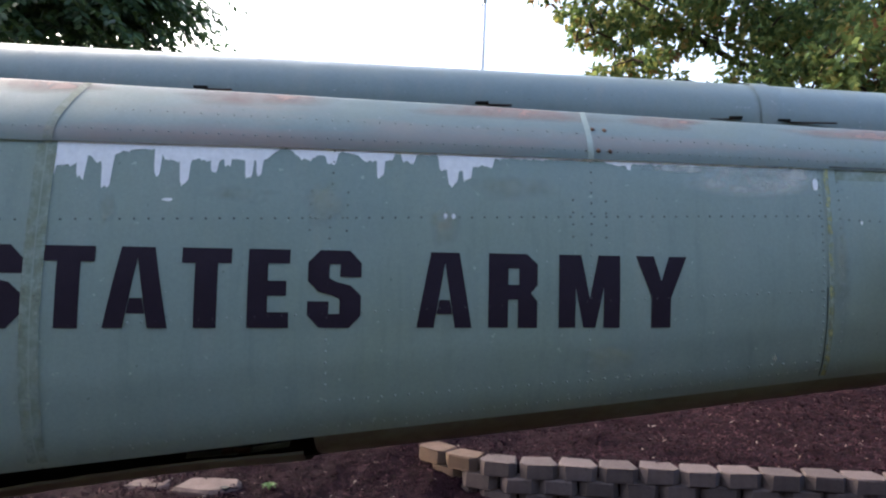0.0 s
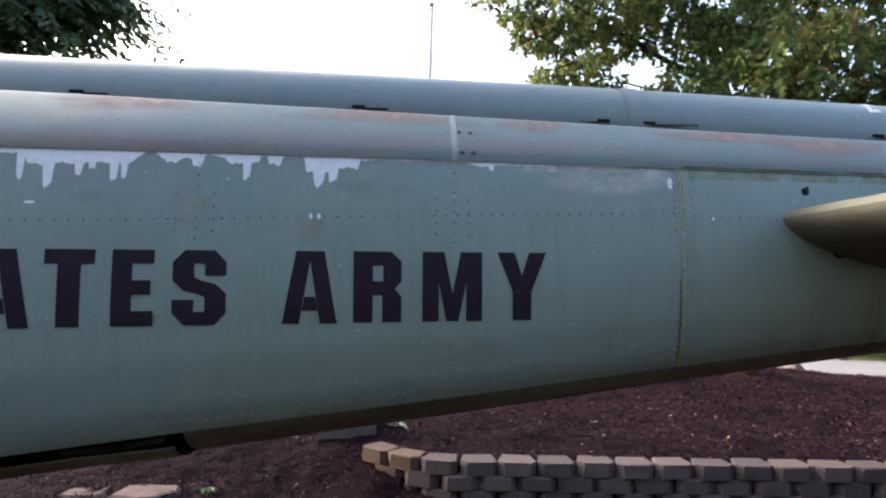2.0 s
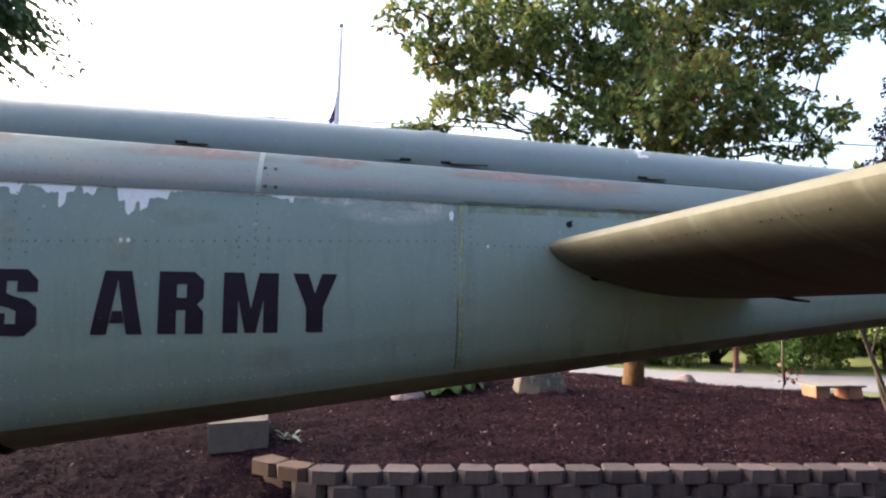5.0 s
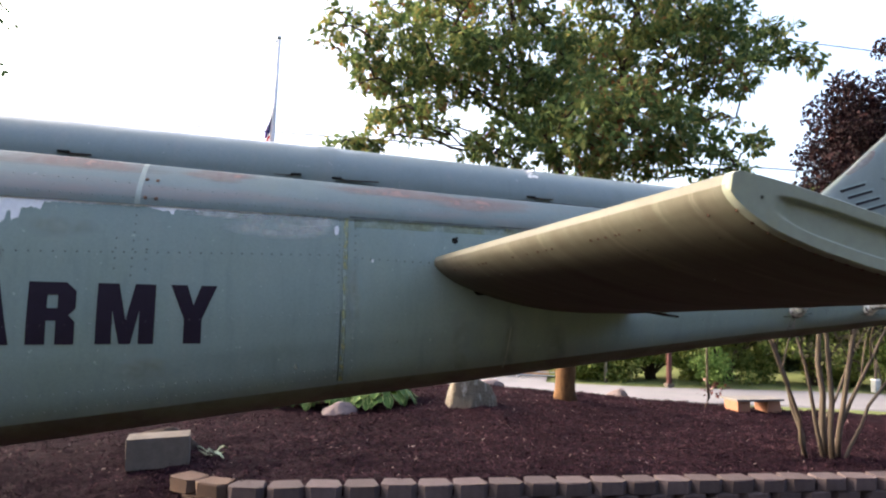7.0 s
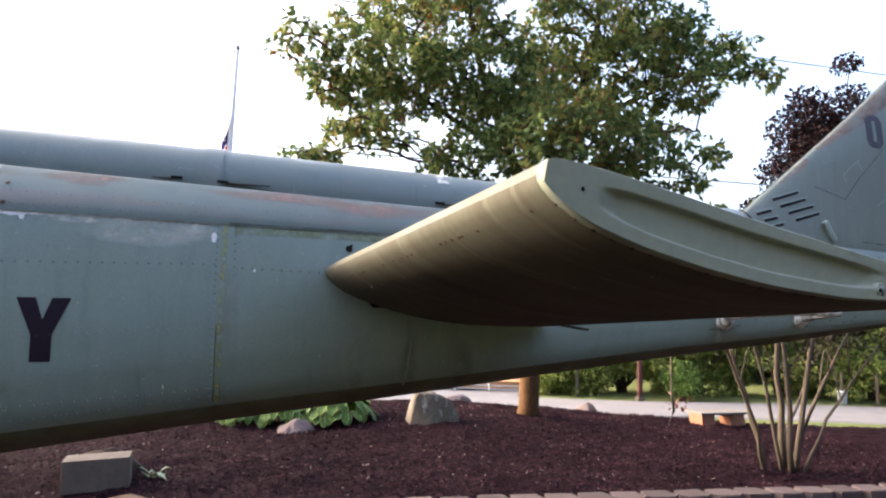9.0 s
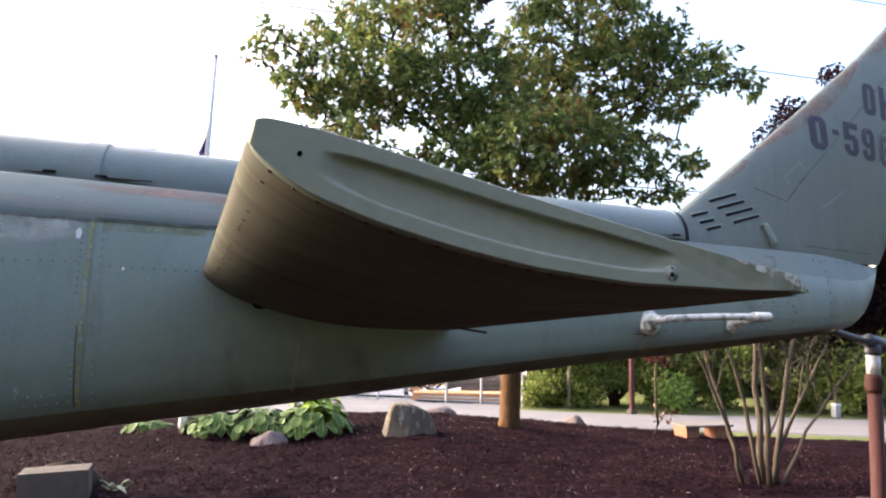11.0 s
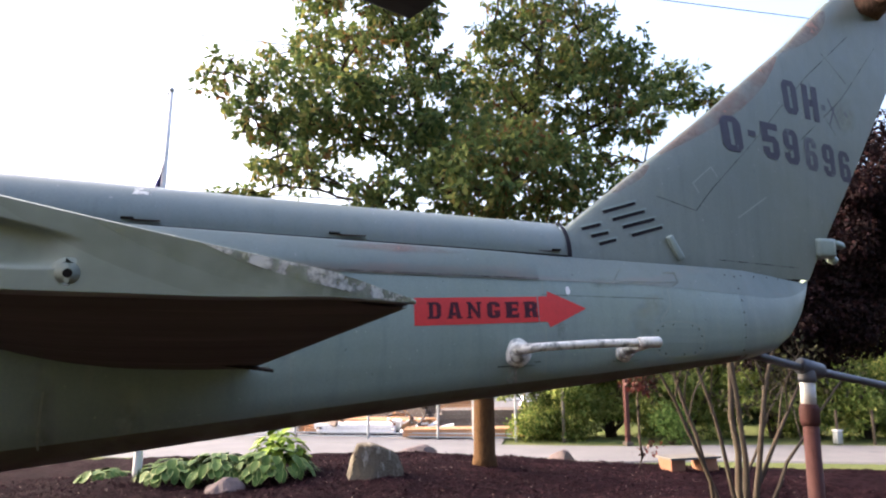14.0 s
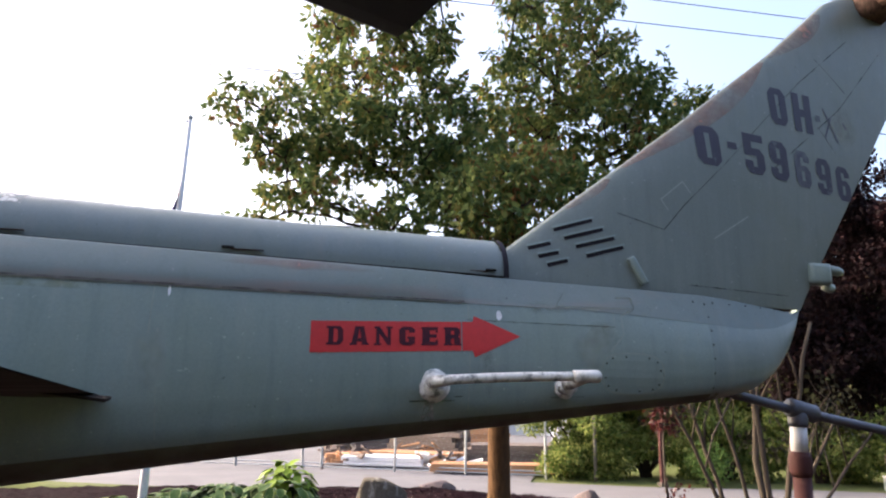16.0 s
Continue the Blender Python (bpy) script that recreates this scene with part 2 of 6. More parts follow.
M_PIPEWHITE = surface("pipe_white_band", (0.7, 0.7, 0.72), (0.5, 0.5, 0.55), 0.45, 0, 20, 90)
M_GEAR = surface("weathered_gearbox", (0.17, 0.1, 0.07), (0.06, 0.04, 0.03), 0.7, 0, 9, 60, 1.0, 0.5, 0.004, stretch=(9, 9, 1))
M_MULCH = surface("shredded_mulch", (0.0195, 0.0088, 0.0125), (0.0065, 0.0031, 0.0046), 0.95, 0, 14, 60, 1.0, 1.0, 0.03, third=(0.058, 0.029, 0.035), third_at=0.6, third_scale=26, spec=0.03)
M_GRASS = surface("lawn", (0.0936, 0.1209, 0.039), (0.156, 0.1599, 0.0663), 0.9, 0, 1.2, 40, 0.8, 1.0, 0.03)
M_ROAD = surface("pale_asphalt", (0.1716, 0.1654, 0.1732), (0.1404, 0.1373, 0.1451), 0.85, 0, 0.8, 60, 0.7, 0.3, 0.006, third=(0.0897, 0.0897, 0.0975), third_at=0.64, third_scale=0.6)
M_BLOCK = surface("concrete_wall_block", (0.076, 0.057, 0.056), (0.1, 0.078, 0.076), 0.9, 0, 14, 80, 0.8, 0.6, 0.006, third=(0.0468, 0.03744, 0.03276), third_at=0.58, third_scale=11, vary=0.2)
M_BLOCKRED = surface("rust_toned_block", (0.094, 0.059, 0.043), (0.081, 0.057, 0.0455), 0.9, 0, 14, 80, 0.8, 0.6, 0.006)
M_CEMENT = surface("old_cement", (0.125, 0.105, 0.09), (0.09, 0.076, 0.066), 0.9, 0, 12, 70, 0.8, 0.5, 0.005)
M_SKYBLOCK = surface("dark_sky_blocker", (0.03, 0.032, 0.03), (0.022, 0.024, 0.022), 0.9, 0, 1.5, 30, 0.8, 0.4, 0.01)
M_ROCK = surface("tan_rock", (0.156, 0.1326, 0.1014), (0.1014, 0.08424, 0.0663), 0.85, 0, 9, 38, 1.0, 1.0, 0.03, third=(0.3276, 0.3042, 0.273), third_at=0.53, third_scale=9, stretch=(1.3, 1.3, 0.5))
M_BROWNROCK = surface("brown_rock", (0.0663, 0.04836, 0.03744), (0.0429, 0.03276, 0.0273), 0.85, 0, 8, 60, 0.9, 0.5, 0.008)
M_PALE = surface("pale_pink_rock", (0.1833, 0.1443, 0.142), (0.1248, 0.09828, 0.09828), 0.85, 0, 8, 60, 0.9, 0.5, 0.008)
M_STEP = surface("brown_pink_stone", (0.092, 0.062, 0.06), (0.06, 0.043, 0.042), 0.85, 0, 8, 60, 0.9, 0.5, 0.008)
M_ORANGE = surface("orange_sandstone", (0.2808, 0.1248, 0.078), (0.2574, 0.1482, 0.0936), 0.85, 0, 9, 60, 0.8, 0.5, 0.006)
M_SLAB = surface("grey_stone_slab", (0.1872, 0.1716, 0.156), (0.1404, 0.1287, 0.117), 0.85, 0, 9, 60, 0.8, 0.5, 0.006)
M_BARK = surface("oak_bark", (0.1209, 0.06396, 0.02808), (0.0624, 0.03588, 0.02028), 0.9, 0, 9, 40, 0.9, 0.9, 0.02, stretch=(3, 3, 0.4))
M_DARKBARK = surface("dark_limb_bark", (0.045, 0.032, 0.022), (0.03, 0.023, 0.018), 0.9, 0, 9, 40, 0.9, 0.9, 0.02)
M_STEM = surface("smooth_tan_bark", (0.088, 0.07, 0.053), (0.055, 0.042, 0.032), 0.75, 0, 8, 50, 0.8, 0.4, 0.006, stretch=(2, 2, 0.5))
M_LEAF = leaf_material("oak_leaves", [(0.0, (0.05, 0.084, 0.03)), (0.4, (0.105, 0.148, 0.046)), (0.75, (0.18, 0.205, 0.062)), (0.93, (0.24, 0.195, 0.065)), (1.0, (0.18, 0.09, 0.036))], 0.75, 0.38)
M_LEAFL = leaf_material("walnut_leaves", [(0.0, (0.01716, 0.039, 0.01872)), (0.6, (0.039, 0.0741, 0.02808)), (1.0, (0.078, 0.1092, 0.039))])
M_PLUM = leaf_material("plum_leaves", [(0.0, (0.004, 0.0025, 0.0035)), (0.7, (0.011, 0.005, 0.0065)), (1.0, (0.02, 0.008, 0.0095))], 0.8, 0.15)
M_REDLEAF = leaf_material("red_leaves", [(0.0, (0.035, 0.008, 0.009)), (0.8, (0.085, 0.018, 0.016)), (1.0, (0.16, 0.04, 0.026))])
M_DUSKY = leaf_material("dusky_shrub_leaves", [(0.0, (0.012, 0.012, 0.008)), (0.7, (0.03, 0.028, 0.014)), (1.0, (0.07, 0.075, 0.025))], 0.75, 0.3)
M_BUSH = leaf_material("bush_leaves", [(0.0, (0.066, 0.108, 0.026)), (0.5, (0.175, 0.22, 0.056)), (1.0, (0.31, 0.32, 0.1))], 0.75, 0.42)
M_WOODS = leaf_material("wood_leaves", [(0.0, (0.0234, 0.0429, 0.01404)), (0.6, (0.078, 0.1014, 0.02964)), (1.0, (0.1404, 0.156, 0.0468))])
M_HOSTA = surface("hosta_leaf", (0.062, 0.115, 0.026), (0.036, 0.076, 0.018), 0.6, 0, 12, 60, 0.8, 0.2, 0.003, spec=0.12)
M_HOSTAEDGE = surface("hosta_cream_edge", (0.26, 0.31, 0.11), (0.19, 0.25, 0.08), 0.6, 0, 12, 60, spec=0.12)
M_LIME = surface("lime_leaf", (0.2, 0.29, 0.03), (0.13, 0.21, 0.025), 0.6, 0, 12, 60, spec=0.12)
M_GALV = surface("galvanised_steel", (0.36, 0.38, 0.4), (0.28, 0.3, 0.31), 0.45, 0.5, 8, 60)
M_LUMBER = surface("fresh_lumber", (0.4, 0.21, 0.11), (0.44, 0.27, 0.16), 0.8, 0, 5, 40, vary=0.25)
M_GREYWOOD = surface("grey_lumber", (0.156, 0.1248, 0.1092), (0.1092, 0.0858, 0.078), 0.85, 0, 5, 40, vary=0.25)
M_SHED = surface("pale_blue_siding", (0.3705, 0.415, 0.4742), (0.3409, 0.3853, 0.4446), 0.6, 0, 1, 30)
M_WHITEP = surface("white_wrap", (0.78, 0.78, 0.8), (0.7, 0.7, 0.73), 0.6, 0, 2, 30)
M_SIGN = surface("sign_blue", (0.05, 0.12, 0.4), (0.05, 0.11, 0.36), 0.6, 0, 3, 40)
M_FLAGR = leaf_material("flagr_cloth", [(0.0, (0.5, 0.05, 0.06)), (1.0, (0.62, 0.08, 0.09))], 0.8, 0.6)
M_FLAGW = leaf_material("flagw_cloth", [(0.0, (0.8, 0.8, 0.82)), (1.0, (0.88, 0.88, 0.88))], 0.8, 0.6)
M_FLAGB = leaf_material("flagb_cloth", [(0.0, (0.04, 0.05, 0.2)), (1.0, (0.06, 0.07, 0.26))], 0.8, 0.6)

# ---------------------------------------------------------------- ground, bed, road
NX, NY = 0.411, 0.911          # the road runs square to this heading


def along(x, y):
    return NX * x + NY * y


def smooth(a, b, v):
    k = min(1.0, max(0.0, (v - a) / (b - a)))
    return k * k * (3 - 2 * k)


def wall_y(x):
    return 4.60 - 0.09 * (x - 0.7) if x >= 0.7 else 4.60 + 0.40 * ((0.7 - x) / 0.77) ** 2


def height(x, y):
    bed = 0.09 + 0.27 * math.exp(-((x - 3) / 2.6) ** 2 - ((y - 8) / 3.0) ** 2) + 0.13 * math.exp(-((x + 0.5) / 1.5) ** 2 - ((y - 6.2) / 1.5) ** 2)
    bed += 0.15 * math.exp(-((x - 0.2) / 0.75) ** 2 - ((y - 8.25) / 0.75) ** 2)
    bed += 0.07 * math.exp(-((y - 4.7) / 1.0) ** 2) * smooth(-0.3, 0.5, x)
    w = 0.05 + 1.2 * (1 - smooth(-0.55, 0.30, x))
    k = smooth(-w, w, y - (min(wall_y(max(x, -0.07)), 4.75) + 0.1))
    h = bed * k
    s = along(x, y)
    h += (-0.82 - h) * smooth(10.7, 15.5, s)
    return h


def lumps(x, y, rough=0.034):
    return rough * (noise.noise(Vector((x * 2.2, y * 2.2, 3))) + 0.6 * noise.noise(Vector((x * 7, y * 7, 1))) + 0.42 * noise.noise(Vector((x * 17, y * 17, 5))))


def sheet(xs, ys, lift=0.0, rough=0.0, keep=None):
    bm = bm_new()
    g = {}
    for i, x in enumerate(xs):
        for j, y in enumerate(ys):
            z = height(x, y) + lift
            if rough:
                z += lumps(x, y, rough)
            g[i, j] = (x, y, z)
    vs = {}
    for i in range(len(xs) - 1):
        for j in range(len(ys) - 1):
            q = [(i, j), (i + 1, j), (i + 1, j + 1), (i, j + 1)]
            if keep and not keep(sum(xs[a] for a, _ in q) / 4, sum(ys[b] for _, b in q) / 4):
                continue
            bm.faces.new([vs.setdefault(k, None) or vs.update({k: bm.verts.new(g[k])}) or vs[k] for k in q])
    return bm


far = [-2000, -600, -200, -80, -40]
bm = sheet(far + list(np.arange(-24, 40, 0.5)) + [50, 90, 220, 600, 2000], [-2000, -600, -200, -60, -20, -8] + list(np.arange(-4, 34, 0.4)) + [40, 60, 100, 220, 600, 2000], -0.02)
for v in bm.verts:
    if -4.6 < v.co.x < 9.6 and v.co.y > -2.7 and along(v.co.x, v.co.y) < 10.3:
        v.co.z -= 0.3          # under the bed
solo("ground", bm, M_GRASS, "mown green lawn falling away to the road", "ground", "structure", True)


def in_bed(x, y):
    if along(x, y) > 10.9 or x < -9 or x > 11:
        return False
    return y > wall_y(x) + 0.03 or y < wall_y(max(x, -0.1)) + 0.1 or x < -0.05


solo("mulch_bed", sheet(list(np.arange(-5, 10, 0.055)), list(np.arange(-2.9, 2.4, 0.25)) + list(np.arange(2.4, 12, 0.055)), 0.008, 0.034, in_bed),
     M_MULCH, "raised bed of dark red-brown shredded mulch", "flower bed", "structure", True)

ux, uy = NY, -NX               # along the road


def road_pt(a, s, z=-0.80):
    s, a = 0.93 * s, 0.93 * a
    return (NX * s + ux * a, NY * s + uy * a, z)


def near_edge(a):
    return 18.4 - 2.6 * (1 - smooth(-6, 1, a)) + 1.3 * smooth(1, 5.5, a)


def far_edge(a):
    return 22.4 + 0.9 * smooth(3, 9, a)


bm = bm_new()
grid_strip(bm, [[road_pt(a, near_edge(a) - 0.1, -0.88)] + [road_pt(a, s) for s in (near_edge(a), 20.6, far_edge(a))] + [road_pt(a, far_edge(a) + 0.05, -0.88)] for a in range(-60, 61, 2)])
solo("road", bm, M_ROAD, "pale worn asphalt road behind the bed", "road", "structure")
bm = bm_new()
grid_strip(bm, [[road_pt(a, s, -0.797) for s in (22.4, 26, 30, 36, 44, 56)] for a in range(-40, 1, 4)])
solo("yard_pavement", bm, M_ROAD, "pale paved lumber yard beyond the road", "pavement", "structure")

# unseen walls added behind and beside the camera to block low sky light
for nm, lo, hi in (("sky_block_south", (-15, -6.3, -0.1), (19, -6.0, 6.6)), ("sky_block_west", (-15.3, -6.3, -0.1), (-15, 6.5, 6.6)), ("sky_block_east", (19, -6.3, -0.1), (19.3, 3.0, 6.6))):
    bm = bm_new()
    add_box(bm, lo, hi, 0.02)
    solo(nm, bm, M_SKYBLOCK, "unseen dark wall added to block low sky light", "wall", "structure")

# ---------------------------------------------------------------- the helicopter's tail
HELI = thing("helicopter", (0.9, 1.56, 0.0), "weathered olive army helicopter tail boom on display", "helicopter")


def yc(x):
    return 1.477 + 0.0925 * x


def half(x):
    return float(np.interp(x, (-3, 0, 2.0, 2.95, 3.12, 3.25, 3.33, 3.37), (0.52, 0.337, 0.217, 0.188, 0.140, 0.084, 0.042, 0.016)))


def zb(x):
    return float(np.interp(x, (-3, -0.2, 0.25, 0.75, 1.2, 2.0, 2.44, 2.95, 3.1, 3.2, 3.29, 3.34, 3.37), (0.92, 1.241, 1.289, 1.347, 1.394, 1.484, 1.526, 1.583, 1.609, 1.656, 1.738, 1.81, 1.865)))


def zh(x):
    return float(np.interp(x, (-2.5, -.69, .07, .98, 2.04, 2.37, 2.7, 2.95, 3.2, 3.37), (1.946, 1.9195, 1.909, 1.8935, 1.880, 1.874, 1.872, 1.868, 1.854, 1.848)))


def zt(x):
    return float(np.interp(x, (-2.5, -.78, .07, .7, 1.15, 1.8, 2.4), (2.052, 2.0334, 2.026, 2.0195, 2.012, 1.998, 1.992)))


def zc(x):
    return float(np.interp(x, (-2.5, -.64, -.27, .2, .7, 2.2), (1.772, 1.791, 1.7965, 1.7985, 1.80, 1.804))) if x < 2.5 else zb(x) + (zh(x) - zb(x)) * (0.797 - 0.097 * smooth(2.5, 3.1, x))


UK = (0.0, 0.02, 0.05, 0.12, 0.2, 0.35, 0.5, 0.62, 0.78, 0.9, 1.0)
FK = (0.40, 0.62, 0.76, 0.885, 0.945, 0.99, 1.0, 0.992, 0.965, 0.935, 0.905)
_u = np.linspace(0, 1, 401)
_f = np.interp(_u, UK, FK)
for _ in range(3):
    _f[8:-8] = np.convolve(_f, np.ones(17) / 17, "same")[8:-8]


def fside(u):
    return float(np.interp(u, _u, _f))


def near(x, z, off=0.0):
    """The near skin's y at x and height z."""
    u = (z - zb(x)) / (zc(x) - zb(x))
    return yc(x) - half(x) * fside(min(1, max(0, u))) - off


def loft(x0, x1, prof, off=0.0, step=0.1):
    """Skin over the stations x0..x1; prof(x) gives (dy, z) from the centre line."""
    bm = bm_new()
    n = max(2, int(round(abs(x1 - x0) / step)) + 1)
    rows = []
    for x in np.linspace(x0, x1, n):
        p = prof(x)
        rows.append([(x, yc(x) - (d + off), z) for d, z in p])
    grid_strip(bm, rows)
    return bm


def p_side(x, lo=0.12, sgn=1):
    return [(sgn * half(x) * fside(u), zb(x) + u * (zc(x) - zb(x))) for u in np.linspace(lo, 1, 34)]


def p_belly(x):
    us = (0.125, 0.1, 0.07, 0.05, 0.03, 0.015, 0.0)
    a = [(half(x) * fside(u) * 0.996, zb(x) + u * (zc(x) - zb(x))) for u in us]
    return a + [(0.15 * half(x), zb(x) - 0.004), (-0.15 * half(x), zb(x) - 0.004)] + [(-d, z) for d, z in a[::-1]]


def p_shoulder(x, sgn=1):
    w, a, b = half(x), zc(x), zh(x)
    top = min(0.143, 0.70 * w)
    c = top + 0.36 * (0.905 * w - top)      # the crest, from where a flat ledge runs in to the cover
    k = [(0.908 * w, a - 0.004)] + [(0.905 * w - (0.905 * w - c) * f ** 1.35, a + 0.012 + (b - a - 0.013) * f) for f in (0, .2, .4, .6, .8, .93, 1)] + [(top, b - 0.003)]
    q = smooth(2.1, 2.4, x)      # the aft end has straight flanks
    k = [(p * (1 - q) + q * (0.905 * w + (top - 0.905 * w) * (r - a) / (b - a)), r) for p, r in k]
    t = np.linspace(0, len(k) - 1, 22)
    d = np.interp(t, range(len(k)), [p[0] for p in k])
    z = np.interp(t, range(len(k)), [p[1] for p in k])
    for _ in range(4):
        d[1:-1] = (d[:-2] + 2 * d[1:-1] + d[2:]) / 4
        z[1:-1] = (z[:-2] + 2 * z[1:-1] + z[2:]) / 4
    return [(sgn * max(q, 0.004), r) for q, r in zip(d, z)]


def p_cover(x, rise=1.0):
    w = 0.143
    h = (zt(x) - zh(x)) * rise
    return [(w * math.cos(t), zh(x) + h * math.sin(t) ** 0.85) for t in np.linspace(0, math.pi, 31)]


JOINTS = (-2.5, -0.632, 0.715, 2.925, 3.37)
GAP = 0.0012
for a, b in zip(JOINTS, JOINTS[1:]):
    tailcap = a > 2.9
    for sgn in (1, -1):
        lo = 0.0 if tailcap else 0.12
        part("skin_panel", loft(a + (0 if tailcap else GAP), b - (0 if b > 2.9 else GAP), lambda x: p_side(x, lo, sgn), 0.0, 0.03 if tailcap else 0.1), M_TAIL if tailcap else M_PAINT, HELI, smooth=True)
SH = (-2.5, -0.63, 0.262, 2.245, 2.925, 3.37)
for a, b in zip(SH, SH[1:]):
    for sgn in (1, -1):
        aft = a > 2.2
        part("shoulder_panel", loft(a + (0 if a > 2.2 else GAP), b - (0 if b > 2.2 else GAP), lambda x: p_shoulder(x, sgn), 0 if aft else sgn * 0.003, 0.03 if a > 2.9 else 0.1), M_SHOULDER, HELI, "" if aft else "faded paint with pinkish primer showing", True)
# dirty in front; further aft the dark tone is painted shade
part("belly_panel", loft(-0.213, 2.95, p_belly), M_BELLY, HELI, "dirty brown underside panel, aft shade painted in", True)
part("belly_cap", loft(2.95, 3.37, lambda x: [(half(x) * fside(0) * k, zb(x)) for k in np.linspace(1, -1, 7)], 0, 0.03), M_TAIL, HELI)
# near-black sheets behind the joints: the hollow boom's shade put into colour
part("inner_shade_liner", loft(-0.20, 3.3, lambda x: [(d * 0.965, z) for d, z in p_side(x, 0.1)] + [(d * 0.93, z) for d, z in p_shoulder(x)][2:] + [(-d * 0.93, z) for d, z in p_shoulder(x)][2:][::-1] + [(-d * 0.965, z) for d, z in p_side(x, 0.1)[::-1]]), M_DARK, HELI)
part("deck_shade_sheet", loft(-2.5, 3.3, lambda x: [(min(0.143, 0.70 * half(x)) * k, zh(x) - 0.002) for k in (1, 0, -1)]), M_DARK, HELI)
bm = bm_new()
ring = p_side(-2.5) + p_shoulder(-2.5)[1:]
bm.faces.new([bm.verts.new((-2.5, yc(-2.5) - d, z)) for d, z in ring + [(-d, z) for d, z in ring[::-1]]])
part("front_bulkhead", bm, M_DARK, HELI)

# drive shaft cover in its lengths
CV = (-2.5, -0.95, 0.665, 2.36)
for i, (a, b) in enumerate(zip(CV, CV[1:])):
    bm = loft(a + 0.002, b - 0.002, p_cover, 0, 0.1)
    part("driveshaft_cover", bm, M_COVER, HELI, "rounded olive cover over the drive shaft", True)
bm = loft(0.655, 0.70, lambda x: [(d * 1.02, zh(x) + (z - zh(x)) * 1.025) for d, z in p_cover(x)])
part("cover_band", bm, M_COVER, HELI, "", True)
bm = loft(2.358, 2.372, lambda x: [(d * 1.03, zh(x) + (z - zh(x)) * 1.03) for d, z in p_cover(x)], 0, 0.01)
part("cover_seal", bm, M_BLADE, HELI, "black rubber edge seal", True)

# fin
def fin_le(z):
    return float(np.interp(z, (1.8, 2.0, 2.4, 2.7, 2.9, 3.05), (2.17, 2.435, 2.957, 3.33, 3.55, 3.70)))


def fin_te(z):
    return float(np.interp(z, (1.8, 1.91, 2.214, 2.58, 2.97), (3.33, 3.395, 3.60, 3.84, 4.1)))


def fin_c(x):
    return 1.452 + 0.0925 * x


def fin_t(x, z):
    le, te = fin_le(z), fin_te(z)
    s = min(1, max(0, (x - le) / (te - le)))
    sh = 2.6 * (0.2969 * math.sqrt(s) - 0.126 * s - 0.3516 * s * s + 0.2843 * s ** 3 - 0.1036 * s ** 4) * 2.5 * 0.62
    T = float(np.interp(z, (1.85, 1.89, 1.93, 2.02, 2.12, 2.4, 2.97), (0.118, 0.117, 0.104, 0.085, 0.072, 0.062, 0.05)))
    return T * min(1, sh) + 0.004


def fin_near(x, z, off=0.0):
    return fin_c(x) - fin_t(x, z) - off


bm = bm_new()
SS = [0.5 - 0.5 * math.cos(math.pi * k / 26) for k in range(27)]
rows = []
for z in (1.86, 1.9, 1.94, 1.98, 2.02, 2.07, 2.12, 2.2, 2.3, 2.4, 2.5, 2.6, 2.7, 2.8, 2.87, 2.93, 2.96, 2.985, 2.995):
    le, te = fin_le(z), fin_te(z)
    if z > 2.92:
        le += 0.09 * ((z - 2.92) / 0.075) ** 2
        te -= 0.05 * ((z - 2.92) / 0.075) ** 2
    k = 1 if z < 2.94 else max(0.25, 1 - ((z - 2.94) / 0.062) ** 2)
    a = [(le + (te - le) * s, fin_c(le + (te - le) * s) - k * fin_t(fin_le(z) + (fin_te(z) - fin_le(z)) * s, z), z) for s in SS]
    b = [(le + (te - le) * s, fin_c(le + (te - le) * s) + k * fin_t(fin_le(z) + (fin_te(z) - fin_le(z)) * s, z), z) for s in SS[::-1]]
    rows.append(a + b)
vs = grid_strip(bm, rows)
bm.faces.new([v for v in vs[-1]])
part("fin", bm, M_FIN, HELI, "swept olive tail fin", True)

# stabilizer on the near side
# height of its upper and lower skin over the chord, in metres at the tip
_q = np.linspace(0, 1, 401)
_up = np.interp(_q, np.sqrt((0, .004, .019, .063, .129, .245, .37, .5, .7, 1)), (-.002, .0115, .0165, .0185, .0188, .0160, .0115, .0085, .0045, .001))
_dn = np.interp(_q, np.sqrt((0, .006, .028, .1, .2, .32, .44, .6, .8, 1)), (-.002, -.0105, -.0213, -.0397, -.0499, -.0551, -.0557, -.048, -.027, -.001))
for _ in range(3):
    _up[6:-6] = np.convolve(_up, np.ones(13) / 13, "same")[6:-6]
    _dn[6:-6] = np.convolve(_dn, np.ones(13) / 13, "same")[6:-6]


def stab_up(s):
    return float(np.interp(math.sqrt(max(s, 0)), _q, _up))


def stab_dn(s):
    return float(np.interp(math.sqrt(max(s, 0)), _q, _dn))


def stab_tip(s):
    """The tip's y: its rear corner is cut back."""
    return 0.285 + 0.045 * smooth(0.88, 1.0, s)


def stab_sec(y, n=24):
    """Closed section at y: points from nose over the top to the tail and back below."""
    k = (1.284 - y) / 0.999
    le = Vector((0.945 + 0.096 * k, 1.7025 + 0.0405 * k))
    te = Vector((1.5418 + 0.1039 * k, 1.5844 + 0.0489 * k))
    c = te - le
    nrm = Vector((-c.y, c.x)).normalized()
    up, dn = [], []
    for i in range(n + 1):
        s = 0.5 - 0.5 * math.cos(math.pi * i / n)
        p = le + c * s
        up.append(p + nrm * stab_up(s))
        dn.append(p + nrm * stab_dn(s))
    return up, dn


